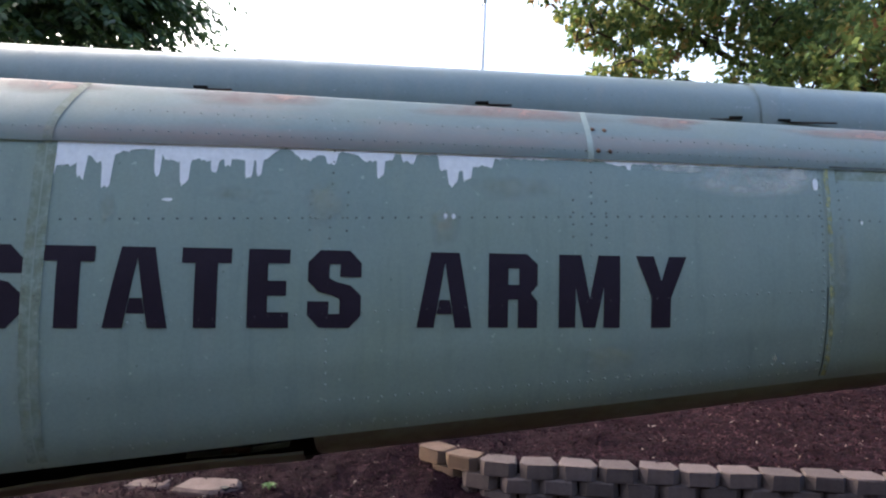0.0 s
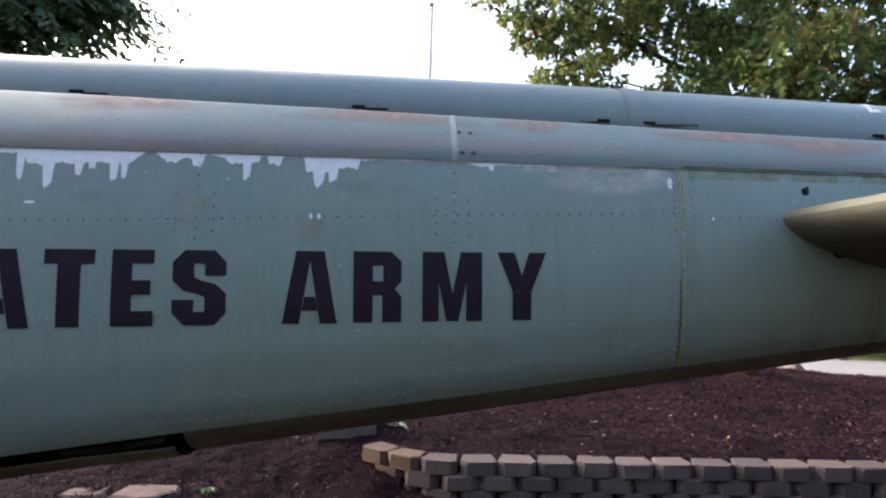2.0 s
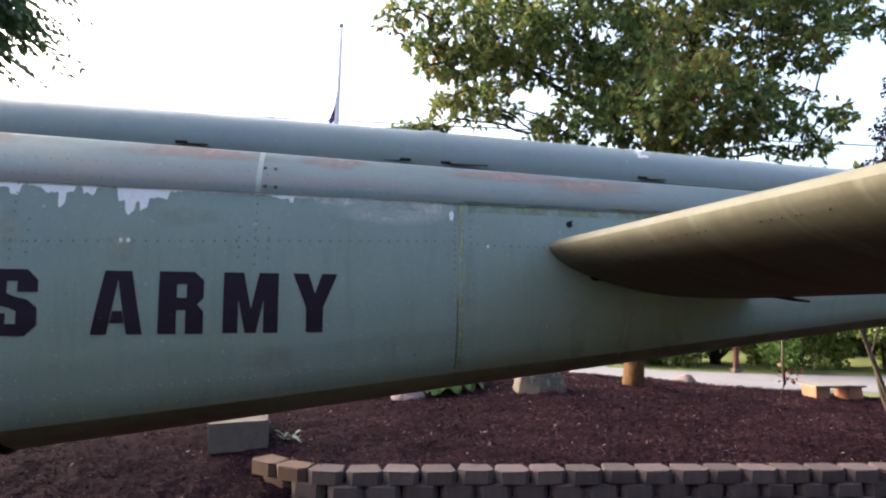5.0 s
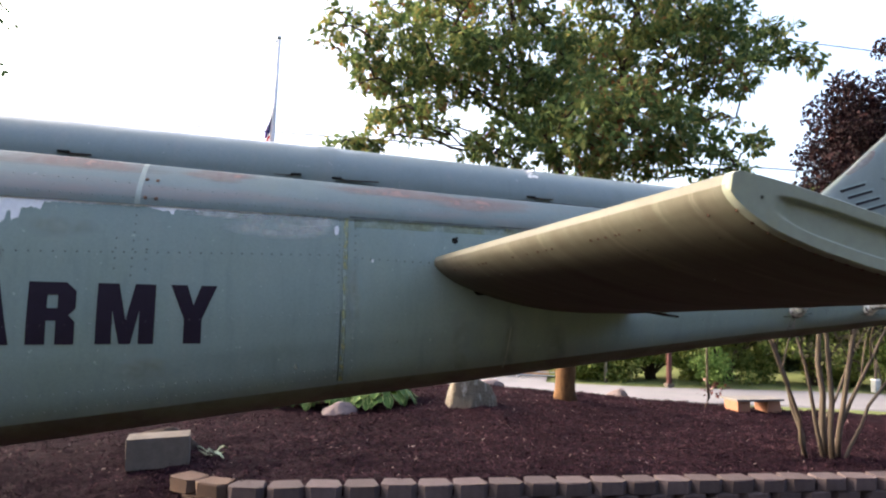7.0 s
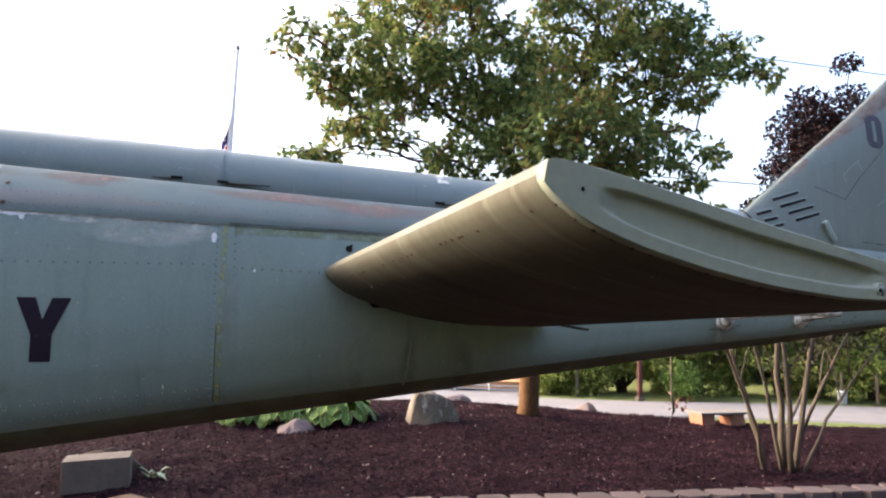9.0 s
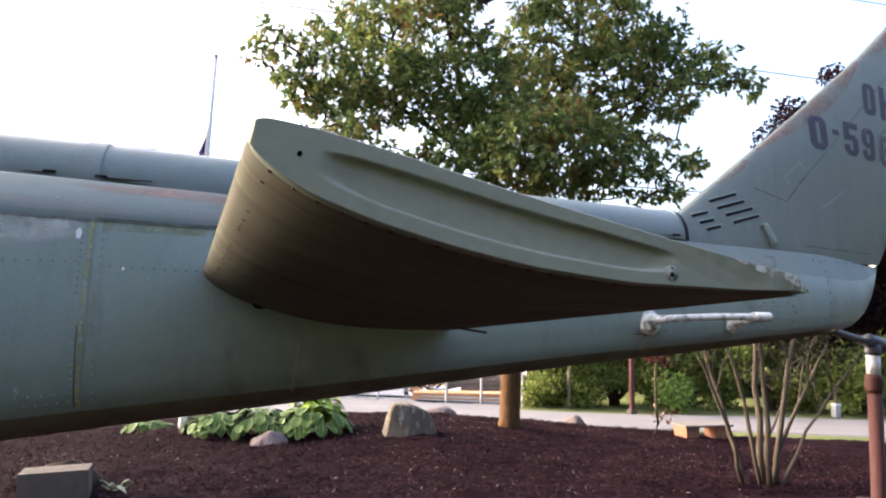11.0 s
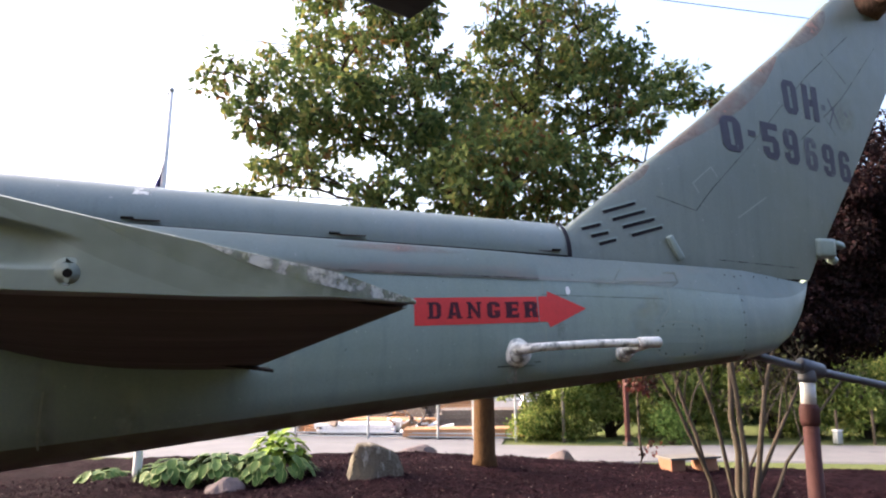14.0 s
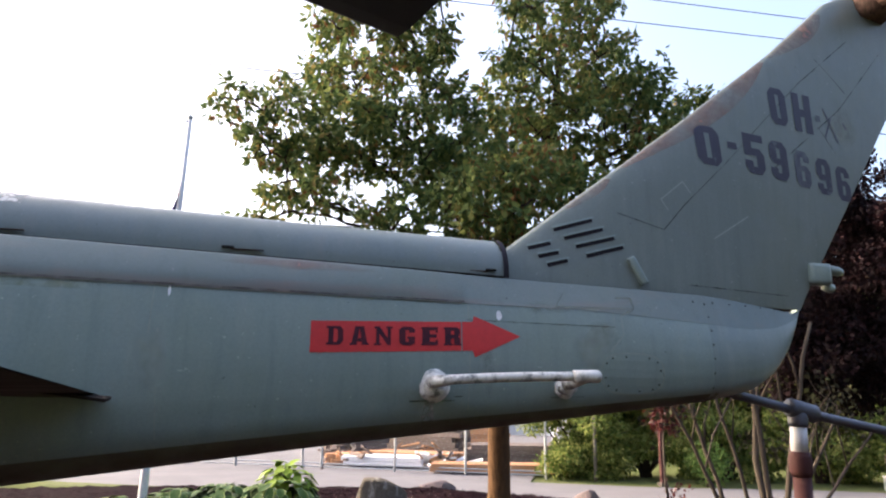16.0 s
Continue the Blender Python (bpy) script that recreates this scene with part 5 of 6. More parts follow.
def tree(name, base, fork, clumps, trunk_r, label, bark, limb_bark, leaves, per, size, rnd, long=1.7, leaders=(), tuft=1):
    T = thing(name, base, label, "tree")
    bm = bm_new()
    b, f = Vector(base), Vector(fork)
    pts = [b + Vector((0, 0, -0.1)), b + Vector((0, 0, 0.15)), b.lerp(f, 0.35), b.lerp(f, 0.7), f]
    add_tube(bm, pts, [trunk_r * 1.5, trunk_r * 1.08, trunk_r, trunk_r * 0.94, trunk_r * 0.85], 14)
    part("trunk", bm, bark, T, "", True)
    order = sorted(clumps, key=lambda c: (Vector(c[0]) - f).length)
    nodes_ = [(f, trunk_r * 0.7)]
    for path in leaders:
        r0 = 0.6 * trunk_r if Vector(path[0]) == f else 0.36 * trunk_r
        bm = bm_new()
        n_ = len(path) - 1
        add_tube(bm, path, [r0 * (1 - 0.7 * i / n_) for i in range(n_ + 1)], 9)
        part("limb", bm, limb_bark, T, "", True)
        for (p, q), i in zip(zip(path, path[1:]), range(n_)):
            for k in (0.25, 0.6, 1.0):
                nodes_.append((Vector(p).lerp(Vector(q), k), r0 * (1 - 0.7 * (i + k) / n_) * 0.75))
    for c, r in order:
        c = Vector(c)
        p, pr = min(nodes_, key=lambda q: (q[0] - c).length + 0.25 * abs(q[0].z - c.z) + (1.5 if q[0].z > c.z else 0))
        rr = max(0.012, pr * 0.62)
        bm = bm_new()
        seg_pts = limb(bm, p, c, rr, max(0.008, rr * 0.45), rnd)
        part("limb", bm, limb_bark, T, "", True)
        nodes_.append((seg_pts[3], rr * 0.75))
        nodes_.append((c, max(0.01, rr * 0.5)))
    part("crown", leaf_cloud(clumps, per, size, rnd, long=long, tuft=tuft), leaves, T, "many small leaves with gaps of sky")
    return T


r1 = np.random.default_rng(11)
cl = []
# lobes of the crown: centre, radii, number of leafy clumps, least distance between them
for c0, rr, m_, sep in (((2.42, 6.9, 5.05), (0.8, 0.9, 0.9), 34, .31), ((2.3, 6.8, 4.28), (0.92, 0.8, 0.52), 28, .31), ((1.24, 6.9, 4.47), (0.36, 0.3, 0.3), 10, .22), ((1.55, 6.9, 4.1), (0.3, 0.3, 0.22), 6, .24), ((2.0, 6.8, 3.5), (0.5, 0.6, 0.22), 11, .26), ((1.36, 6.9, 3.26), (0.32, 0.2, 0.06), 5, .16),
                         ((4.6, 6.9, 5.5), (1.0, 1.0, 0.85), 40, .32), ((5.35, 6.5, 4.72), (0.68, 0.6, 0.56), 24, .30), ((6.42, 6.8, 4.95), (0.42, 0.3, 0.34), 10, .25), ((6.75, 6.8, 4.75), (0.4, 0.2, 0.16), 6, .22), ((3.87, 5.9, 3.42), (0.92, 0.6, 0.46), 34, .29), ((3.3, 6.7, 4.2), (0.6, 0.7, 0.55), 20, .33), ((3.2, 6.9, 5.35), (0.32, 0.5, 0.4), 7, .32),
                         ((5.7, 6.8, 4.1), (0.5, 0.4, 0.28), 8, .30), ((4.5, 7.0, 4.45), (0.6, 0.6, 0.45), 13, .34), ((2.7, 6.9, 6.3), (0.85, 0.9, 0.75), 26, .34), ((4.5, 6.9, 6.75), (1.1, 1.0, 0.8), 32, .34), ((5.0, 5.9, 3.25), (0.5, 0.4, 0.28), 10, .28), ((2.9, 6.3, 3.25), (0.55, 0.5, 0.24), 11, .28), ((3.9, 7.0, 3.0), (0.9, 0.5, 0.2), 12, .28)):
    k0, tries = len(cl), 0
    while len(cl) < k0 + m_ and tries < 2000:
        tries += 1
        d = r1.normal(size=3)
        d /= np.linalg.norm(d)
        c = np.array(c0) + d * r1.random() ** 0.4 * np.array(rr)
        gap = (c[2] > 4.85 and abs(c[0] - 3.63 - 0.08 * (c[2] - 5.3)) < 0.24) or (abs(c[0] - 3.75) < .2 and abs(c[2] - 4.4) < .14)
        if c[2] > 2.75 and not gap and all(np.linalg.norm(c - np.array(o[0])) > sep for o in cl):
            cl.append((tuple(c), 0.15 + 0.10 * r1.random() if rr[2] > .35 else .11 + .07 * r1.random()))
tree("oak_tree", (4.36, 8.16, height(4.36, 8.16)), (4.15, 7.5, 2.7), cl, 0.126, "broad green tree with some yellow and orange leaves", M_BARK, M_DARKBARK, M_LEAF, 900, 0.088, r1, long=2.1, tuft=8, leaders=(((4.15, 7.5, 2.7), (3.7, 7.2, 3.5), (3.25, 7.0, 4.4), (2.95, 6.9, 5.6)), ((4.15, 7.5, 2.7), (4.45, 7.2, 3.8), (4.7, 7.0, 4.9), (4.85, 6.9, 6.4)), ((4.45, 7.2, 3.8), (5.2, 7.0, 4.3), (6.1, 6.8, 4.7)), ((3.7, 7.2, 3.5), (2.8, 7.0, 3.9), (1.9, 6.95, 4.4))))
# ---------------------------------------------------------------- things in the bed
def on(x, y, dz=0.0):
    return (x, y, height(x, y) + 0.012 + dz)


def stone(name, loc, size, seed, material, label, rz=0.0, rough=0.18, sink=0.03, flat=0.0, category="rock"):
    bm = rough_lump(size, seed, 3, rough, flat)
    ob = solo(name, bm, material, label, category)
    ob.matrix_world = pose(loc[0], loc[1], height(*loc) + 0.012 - sink, 0, 0, rz)
    return ob


def hull_rock(name, loc, pts, seed, material, label, rz=0.0, jag=.02):
    """An angular rock: hull of the given corners, roughened."""
    bm = bm_new()
    for q in pts:
        bm.verts.new(q)
    r_ = bmesh.ops.convex_hull(bm, input=bm.verts[:])
    bmesh.ops.delete(bm, geom=[v for v in bm.verts if not v.link_faces], context="VERTS")
    bmesh.ops.bevel(bm, geom=bm.edges[:], offset=.018, segments=1, affect="EDGES")
    bmesh.ops.triangulate(bm, faces=bm.faces[:])
    bmesh.ops.subdivide_edges(bm, edges=bm.edges[:], cuts=3, use_grid_fill=True)
    for v in bm.verts:
        q = v.co * 7 + Vector((seed, 0, 0))
        v.co += Vector((noise.noise(q), noise.noise(q + Vector((5, 0, 0))), noise.noise(q + Vector((0, 9, 0))))) * jag
        q *= 3.5
        v.co += Vector((noise.noise(q), noise.noise(q + Vector((5, 0, 0))), noise.noise(q + Vector((0, 9, 0))))) * jag * .35
    ob = solo(name, bm, material, label, "rock")
    ob.matrix_world = pose(loc[0], loc[1], height(*loc) - .05, 0, 0, rz)
    return ob


# big tan rock with a slanting top
hull_rock("rock", (2.85, 7.52), ((-.29, -.16, 0), (-.27, .2, 0), (.31, -.14, 0), (.30, .2, 0), (-.05, -.23, 0), (-.21, -.10, .40), (-.18, .12, .41), (-.06, -.14, .41), (.04, .12, .40), (.20, -.12, .32), (.29, .0, .26), (.32, -.08, .15), (-.27, -.08, .18)), 3, M_ROCK, "tan standing rock with a slanting top", 4)
hull_rock("rock", (1.30, 7.52), ((-.22, -.1, 0), (-.18, .14, 0), (.21, -.1, 0), (.2, .13, 0), (-.16, .05, .12), (-.02, -.02, .2), (.13, .02, .19), (.19, -.05, .12), (0, -.15, .06)), 8, M_PALE, "pale pink rough rock beside hostas", 10, .018)
stone("boulder", (7.19, 11.99), (.60, .52, .78), 2, M_PALE, "rounded pinkish boulder at the edge of the bed", 0, .08, .05)
stone("boulder", (4.2, 11.05), (.74, .5, .36), 6, M_PALE, "low rounded pink boulder at the edge of the bed", 30, .1, .06)
hull_rock("stepping_stone", (-1.57, 4.66), ((-.24, -.12, 0), (-.18, .14, 0), (.2, .15, 0), (.25, -.02, 0), (.1, -.17, 0), (-.22, -.1, .085), (-.16, .12, .09), (.18, .13, .085), (.22, -.02, .08), (.08, -.15, .08)), 5, M_STEP, "flat pink stepping stone with a dark hole", 0, .008)
hull_rock("stepping_stone", (-2.00, 4.69), ((-.19, -.08, 0), (-.1, .12, 0), (.18, .1, 0), (.16, -.1, 0), (-.17, -.07, .075), (-.09, .1, .08), (.16, .08, .075), (.14, -.09, .07)), 6, M_STEP, "flat pale stepping stone in the mulch", 8, .008)
bm = bm_new()
add_tube(bm, [(-1.44, 4.60, height(-1.44, 4.60) + .02), (-1.44, 4.60, height(-1.44, 4.60) + .0365)], [.035, .03], 12)
solo("dark_pebble", bm, M_DARK, "small dark spot on the stepping stone", "pebble")
stone("slab_rock", (-.33, 5.98), (.6, .36, .36), 17, M_BROWNROCK, "flat brown weathered rock behind the cement block", 12, .2, .04, .2)

# loose cement block
bm = bm_new()
add_box(bm, (-.235, -.12, -.02), (.235, .12, .225), .008)
for v in bm.verts:
    v.co += Vector((noise.noise(v.co * 9), noise.noise(v.co * 8 + Vector((3, 0, 0))), 0)) * .006
bl = solo("cement_block", bm, M_CEMENT, "loose grey cement block on the mulch", "block")
bl.matrix_world = pose(*on(-.31, 5.62), 1, -2, 4)

# pale wilted leaves beside the block
LIT = thing("wilted_leaves", on(.10, 5.66), "pale wilted leaves lying on the mulch", "leaves")
for i in range(7):
    bm = bm_new()
    a, l = rng.random() * 6.28, .07 + .06 * rng.random()
    cx, cy = .10 + rng.normal() * .05, 5.66 + rng.normal() * .04
    z = height(cx, cy) + .03 + .035 * rng.random()
    ux_, uy_ = math.cos(a), math.sin(a)
    rows = []
    for k in range(6):
        s = k / 5
        w = l * .22 * math.sin(math.pi * (s * .92 + .06))
        c = Vector((cx + ux_ * l * s, cy + uy_ * l * s, z + .03 * math.sin(3 * s + i)))
        rows.append([c + Vector((-uy_ * w, ux_ * w, .01)), c, c + Vector((uy_ * w, -ux_ * w, .012))])
    grid_strip(bm, rows)
    part("leaf", bm, surface("wilted_leaf", (0.36, 0.4, 0.26), (0.28, 0.3, 0.2), 0.7, 0, 30, 90) if i == 0 else bpy.data.materials["wilted_leaf"], LIT, "", True)


def plant_leaf(bm, root, az, length, width, rise, fold=.25):
    """One broad arching leaf; returns its rows."""
    rows = []
    dx, dy = math.cos(az), math.sin(az)
    for k in range(7):
        s = k / 6
        w = width * (math.sin(math.pi * min(1, s * .88 + .1)) ** .8) * (1 if k < 6 else .12)
        c = Vector((root[0] + dx * length * s, root[1] + dy * length * s, root[2] + rise * math.sin(1.9 * s) - rise * .5 * s * s))
        rows.append([c + Vector((-dy * w * j, dx * w * j, fold * abs(j) * w)) for j in (-1, -.8, 0, .8, 1)])
    return rows


def hosta(loc, radius, tall, n, rnd, label, lime=False):
    """A mound of broad overlapping leaves that arch outwards and down."""
    H = thing("hosta", on(*loc), label, "plant", "hostas in the bed")
    g = height(*loc)
    for i in range(n):
        az = i * 2.39996 + rnd.normal() * .5
        phi = math.acos(1 - .98 * (i + .5) / n)
        L, w = .13 + .06 * rnd.random(), .047 + .016 * rnd.random()
        r0, z0 = radius * .78 * math.sin(phi), tall * (.28 + .72 * math.cos(phi)) * (.78 + .34 * rnd.random())
        dip = -.12 + .72 * phi + rnd.normal() * .26
        dx, dy = math.cos(az), math.sin(az)
        rows = []
        for k in range(7):
            s = k / 6
            ww = w * (math.sin(math.pi * min(1, s * .86 + .12)) ** .7) * (1 if k < 6 else .15)
            q = Vector((loc[0] + dx * (r0 + L * (s - .45) * math.cos(dip)), loc[1] + dy * (r0 + L * (s - .45) * math.cos(dip)), max(.01, z0 - L * (s - .45) * math.sin(dip) - .05 * L * (2 * s - 1) ** 2) + g))
            rows.append([q + Vector((-dy * ww * j, dx * ww * j, 0)) + Vector((dx * math.sin(dip), dy * math.sin(dip), math.cos(dip))) * (.22 * abs(j) * ww) for j in (-1, -.87, 0, .87, 1)])
        bm = bm_new()
        grid_strip(bm, [r[1:4] for r in rows])
        lf = part("leaf", bm, M_LIME if lime else M_HOSTA, H, "", True)
        if not lime:
            bm = bm_new()
            grid_strip(bm, [r[:2] for r in rows])
            grid_strip(bm, [r[3:] for r in rows])
            part("cream_edge", bm, M_HOSTAEDGE, lf, "", True)


rh = np.random.default_rng(5)
hosta((1.78, 7.93), .58, .31, 140, rh, "large cream-edged hosta beside a pale rock")
hosta((1.22, 8.0), .52, .29, 115, rh, "cream-edged hosta in dark mulch")
hosta((.74, 8.05), .44, .22, 85, rh, "smaller cream-edged hosta in dark mulch")
hosta((-.12, 9.0), .34, .14, 48, rh, "low hosta at the end of the bed")
hosta((1.88, 8.22), .42, .47, 90, rh, "lime-yellow leafy plant behind the hostas", True)

# sprout near the stepping stones
SPR = thing("weed_sprout", on(-1.14, 4.60), "small yellow-green weed in the mulch", "plant")
for i in range(8):
    bm = bm_new()
    grid_strip(bm, plant_leaf(None, on(-1.14, 4.60, .01), i * .785 + .2, .06, .012, .05))
    part("leaf", bm, M_HOSTA, SPR)

# stone bench: two orange feet, one slab
BEN = thing("stone_bench", on(7.2, 8.0), "low stone bench on two orange sandstone feet", "bench")
for x in (7.03, 7.53):
    bm = bm_new()
    add_box(bm, (x - .11, 8.03, height(x, 8) - .03), (x + .11, 8.31, .278), .02)
    for v in bm.verts:
        v.co += Vector((noise.noise(v.co * 7), noise.noise(v.co * 6 + Vector((2, 0, 0))), 0)) * .03
    part("foot", bm, M_ORANGE, BEN, "orange sandstone foot")
bm = bm_new()
add_box(bm, (6.89, 7.99, .280), (7.67, 8.37, .31), .012)
part("slab", bm, M_SLAB, BEN, "thin grey stone slab")

# many-stemmed shrub
SHR = thing("multi_stem_shrub", on(5.85, 5.35), "many-stemmed shrub with smooth tan stems", "shrub")
rs = np.random.default_rng(21)
tops = []
for bx, by, tx, ty, tz, r in ((5.58, 5.32, 4.72, 5.0, 1.75, .019), (5.63, 5.42, 5.12, 5.5, 2.0, .021), (5.80, 5.36, 5.30, 5.4, 2.1, .019), (5.84, 5.30, 5.62, 5.2, 2.3, .026), (5.88, 5.43, 5.95, 5.6, 2.4, .03), (5.90, 5.32, 6.35, 5.3, 2.3, .026), (5.92, 5.38, 6.75, 5.5, 1.55, .022), (5.93, 5.28, 7.05, 5.4, 1.45, .017), (5.86, 5.46, 7.0, 6.0, 1.5, .015)):
    bm = bm_new()
    bx, by, tx, ty = bx - .1, by - .2, tx - .1, ty - .2
    z0 = height(bx, by)
    pts = []
    for k in range(8):
        s = k / 7
        p = Vector((bx + (tx - bx) * s ** 1.25, by + (ty - by) * s, z0 - .05 + (tz - z0) * s))
        p += Vector((rs.normal(), rs.normal(), 0)) * .013 * (0 < k)
        pts.append(p)
    add_tube(bm, pts, [r * (1.15 - .65 * k / 7) for k in range(8)], 9)
    st = part("stem", bm, M_STEM, SHR, "", True)
    for j in range(2):
        bm = bm_new()
        q = pts[4 + j]
        e = q + Vector((rs.normal() * .35, rs.normal() * .3, .55 + .2 * rs.random()))
        limb(bm, q, e, r * .45, r * .2, rs, 6, 4, .12)
        part("twig", bm, M_STEM, st, "", True)
        tops.append((tuple(e), .22))
    tops += [(tuple(pts[-1]), .3), (tuple(pts[6] + Vector((.1, .2, .1))), .24), (tuple(pts[5] + Vector((-.15, .3, .1))), .2)]

tops = [q for q in tops if q[0][2] < 1.75]
part("crown", leaf_cloud(tops, 150, .06, rs), M_DUSKY, SHR, "thin dusky foliage")

# sapling with red leaves
SAP = thing("red_sapling", on(6.6, 8.36), "thin sapling with a few red leaves", "sapling")
bm = bm_new()
add_tube(bm, [on(6.6, 8.36, -.05), on(6.70, 8.36, .16), on(6.66, 8.35, .36), on(6.65, 8.34, .9), on(6.68, 8.33, 1.4)], [.022, .019, .016, .013, .008], 8)
part("stem", bm, M_STEM, SAP, "", True)
part("crown", leaf_cloud([((6.6, 8.33, 1.3), .16), ((6.82, 8.3, 1.2), .12), ((6.67, 8.33, 1.48), .22), ((6.79, 8.3, 1.65), .28), ((6.52, 8.36, 1.65), .25), ((6.72, 8.32, 1.32), .2)], 1100, .06, rs), M_REDLEAF, SAP, "dark red leaves")
SAP = thing("red_sapling", on(7.0, 8.75), "small red-leaved shrub behind the bench", "sapling")
part("crown", leaf_cloud([((6.95, 8.75, .38), .16), ((7.12, 8.75, .36), .14)], 240, .06, rs), M_REDLEAF, SAP)

# ---------------------------------------------------------------- flagpole with drooping flag
POLE = thing("flagpole", on(.35, 8.25), "thin white flagpole with a drooping flag at half mast", "flagpole")
bm = bm_new()
add_tube(bm, [on(.35, 8.25, -.05), on(.35, 8.25, .1), (.40, 8.27, 2.5), (.455, 8.28, 4.84)], [.05, .048, .04, .027], 12)
part("pole", bm, M_PIPEWHITE, POLE, "", True)
bm = bm_new()
bmesh.ops.create_uvsphere(bm, u_segments=10, v_segments=6, radius=.036, matrix=Matrix.Translation((.455, 8.28, 4.87)))
part("finial", bm, M_GALV, POLE, "", True)
bm = bm_new()
add_box(bm, (.41, 8.265, 4.80), (.455, 8.295, 4.835), .004)
part("truck", bm, M_GALV, POLE)
# the flag hangs in folds: stripes run down the drooping cloth
def cloth(u, v):
    """u along the fly, v down the hoist."""
    fold = .028 * math.sin(u * 16 + v * 3) + .02 * math.sin(u * 7 + 1)
    return (.44 - .13 * u * (.35 + .75 * v) + .012 * math.sin(v * 9), 8.27 + fold, 4.06 - .50 * v - .16 * u)


FLAG = None
for i in range(13):
    bm = bm_new()
    grid_strip(bm, [[cloth(u, v) for u in np.linspace(0, 1, 22)] for v in np.linspace(i / 13, (i + 1) / 13, 3)])
    mm = M_FLAGR if i % 2 == 0 else M_FLAGW
    if FLAG is None:
        FLAG = part("flag", bm, mm, POLE, "drooping red, white and blue striped flag", True)
    else:
        part("stripe", bm, mm, FLAG, "", True)
bm = bm_new()
grid_strip(bm, [[(a, b - .004, c) for a, b, c in (cloth(u, v) for u in np.linspace(.34, 1, 12))] for v in np.linspace(0, .72, 8)])
part("canton", bm, M_FLAGB, FLAG, "dark blue corner", True)

# ---------------------------------------------------------------- low block wall
WALL = thing("garden_wall", (3.0, 4.4, 0.0), "low dry-laid wall of grey concrete blocks", "garden wall")


def block_mesh(seed, w=.262, d=.2, h=.098):
    """Trapezoid block with chamfered front corners and rough edges."""
    r = np.random.default_rng(seed)
    bm = bm_new()
    c = .045
    plan = [(-w / 2 + .03, d / 2), (w / 2 - .03, d / 2), (w / 2, -d / 2 + c), (w / 2 - c, -d / 2), (-w / 2 + c, -d / 2), (-w / 2, -d / 2 + c)]
    lev = []
    for z, k in ((0, .985), (.008, 1.0), (h - .010, 1.0), (h, .965)):
        lev.append([bm.verts.new((x * k + r.normal() * .0036, y * k + r.normal() * .0036, z + r.normal() * .0018)) for x, y in plan])
    for a, b in zip(lev, lev[1:]):
        for i in range(6):
            bm.faces.new((a[i], a[(i + 1) % 6], b[(i + 1) % 6], b[i]))
    bm.faces.new(lev[0][::-1])
    bm.faces.new(lev[-1])
    return mesh_of(bm)


# distances along the wall's line
line = [(x, wall_y(x)) for x in np.arange(-.10, 9.2, .01)]
dist = [0.0]
for a, b in zip(line, line[1:]):
    dist.append(dist[-1] + math.hypot(b[0] - a[0], b[1] - a[1]))
BMS = [block_mesh(i) for i in range(6)]
for me in BMS:
    me.materials.append(M_BLOCK)
RED = [block_mesh(40 + i) for i in range(2)]
for me in RED:
    me.materials.append(M_BLOCKRED)
rw = np.random.default_rng(3)
for course in range(3):
    s = .12 + (.133 if course == 1 else 0)
    n = 0
    while s < 8.8:
        i = int(np.searchsorted(dist, s))
        x, y = line[i]
        x2, y2 = line[min(i + 6, len(line) - 1)]
        yaw = math.degrees(math.atan2(y2 - y, x2 - x))
        me = RED[n % 2] if n < (2 if course == 2 else 1) else BMS[int(rw.integers(6))]
        ob = attach(new("block", me), WALL)
        ob.matrix_basis = pose(x + rw.normal() * .003, y + .1 + rw.normal() * .004, -.032 + .1005 * course + rw.normal() * .001, rw.normal() * .4, rw.normal() * .4, yaw + rw.normal() * 1.0)
        s += .2665
        n += 1

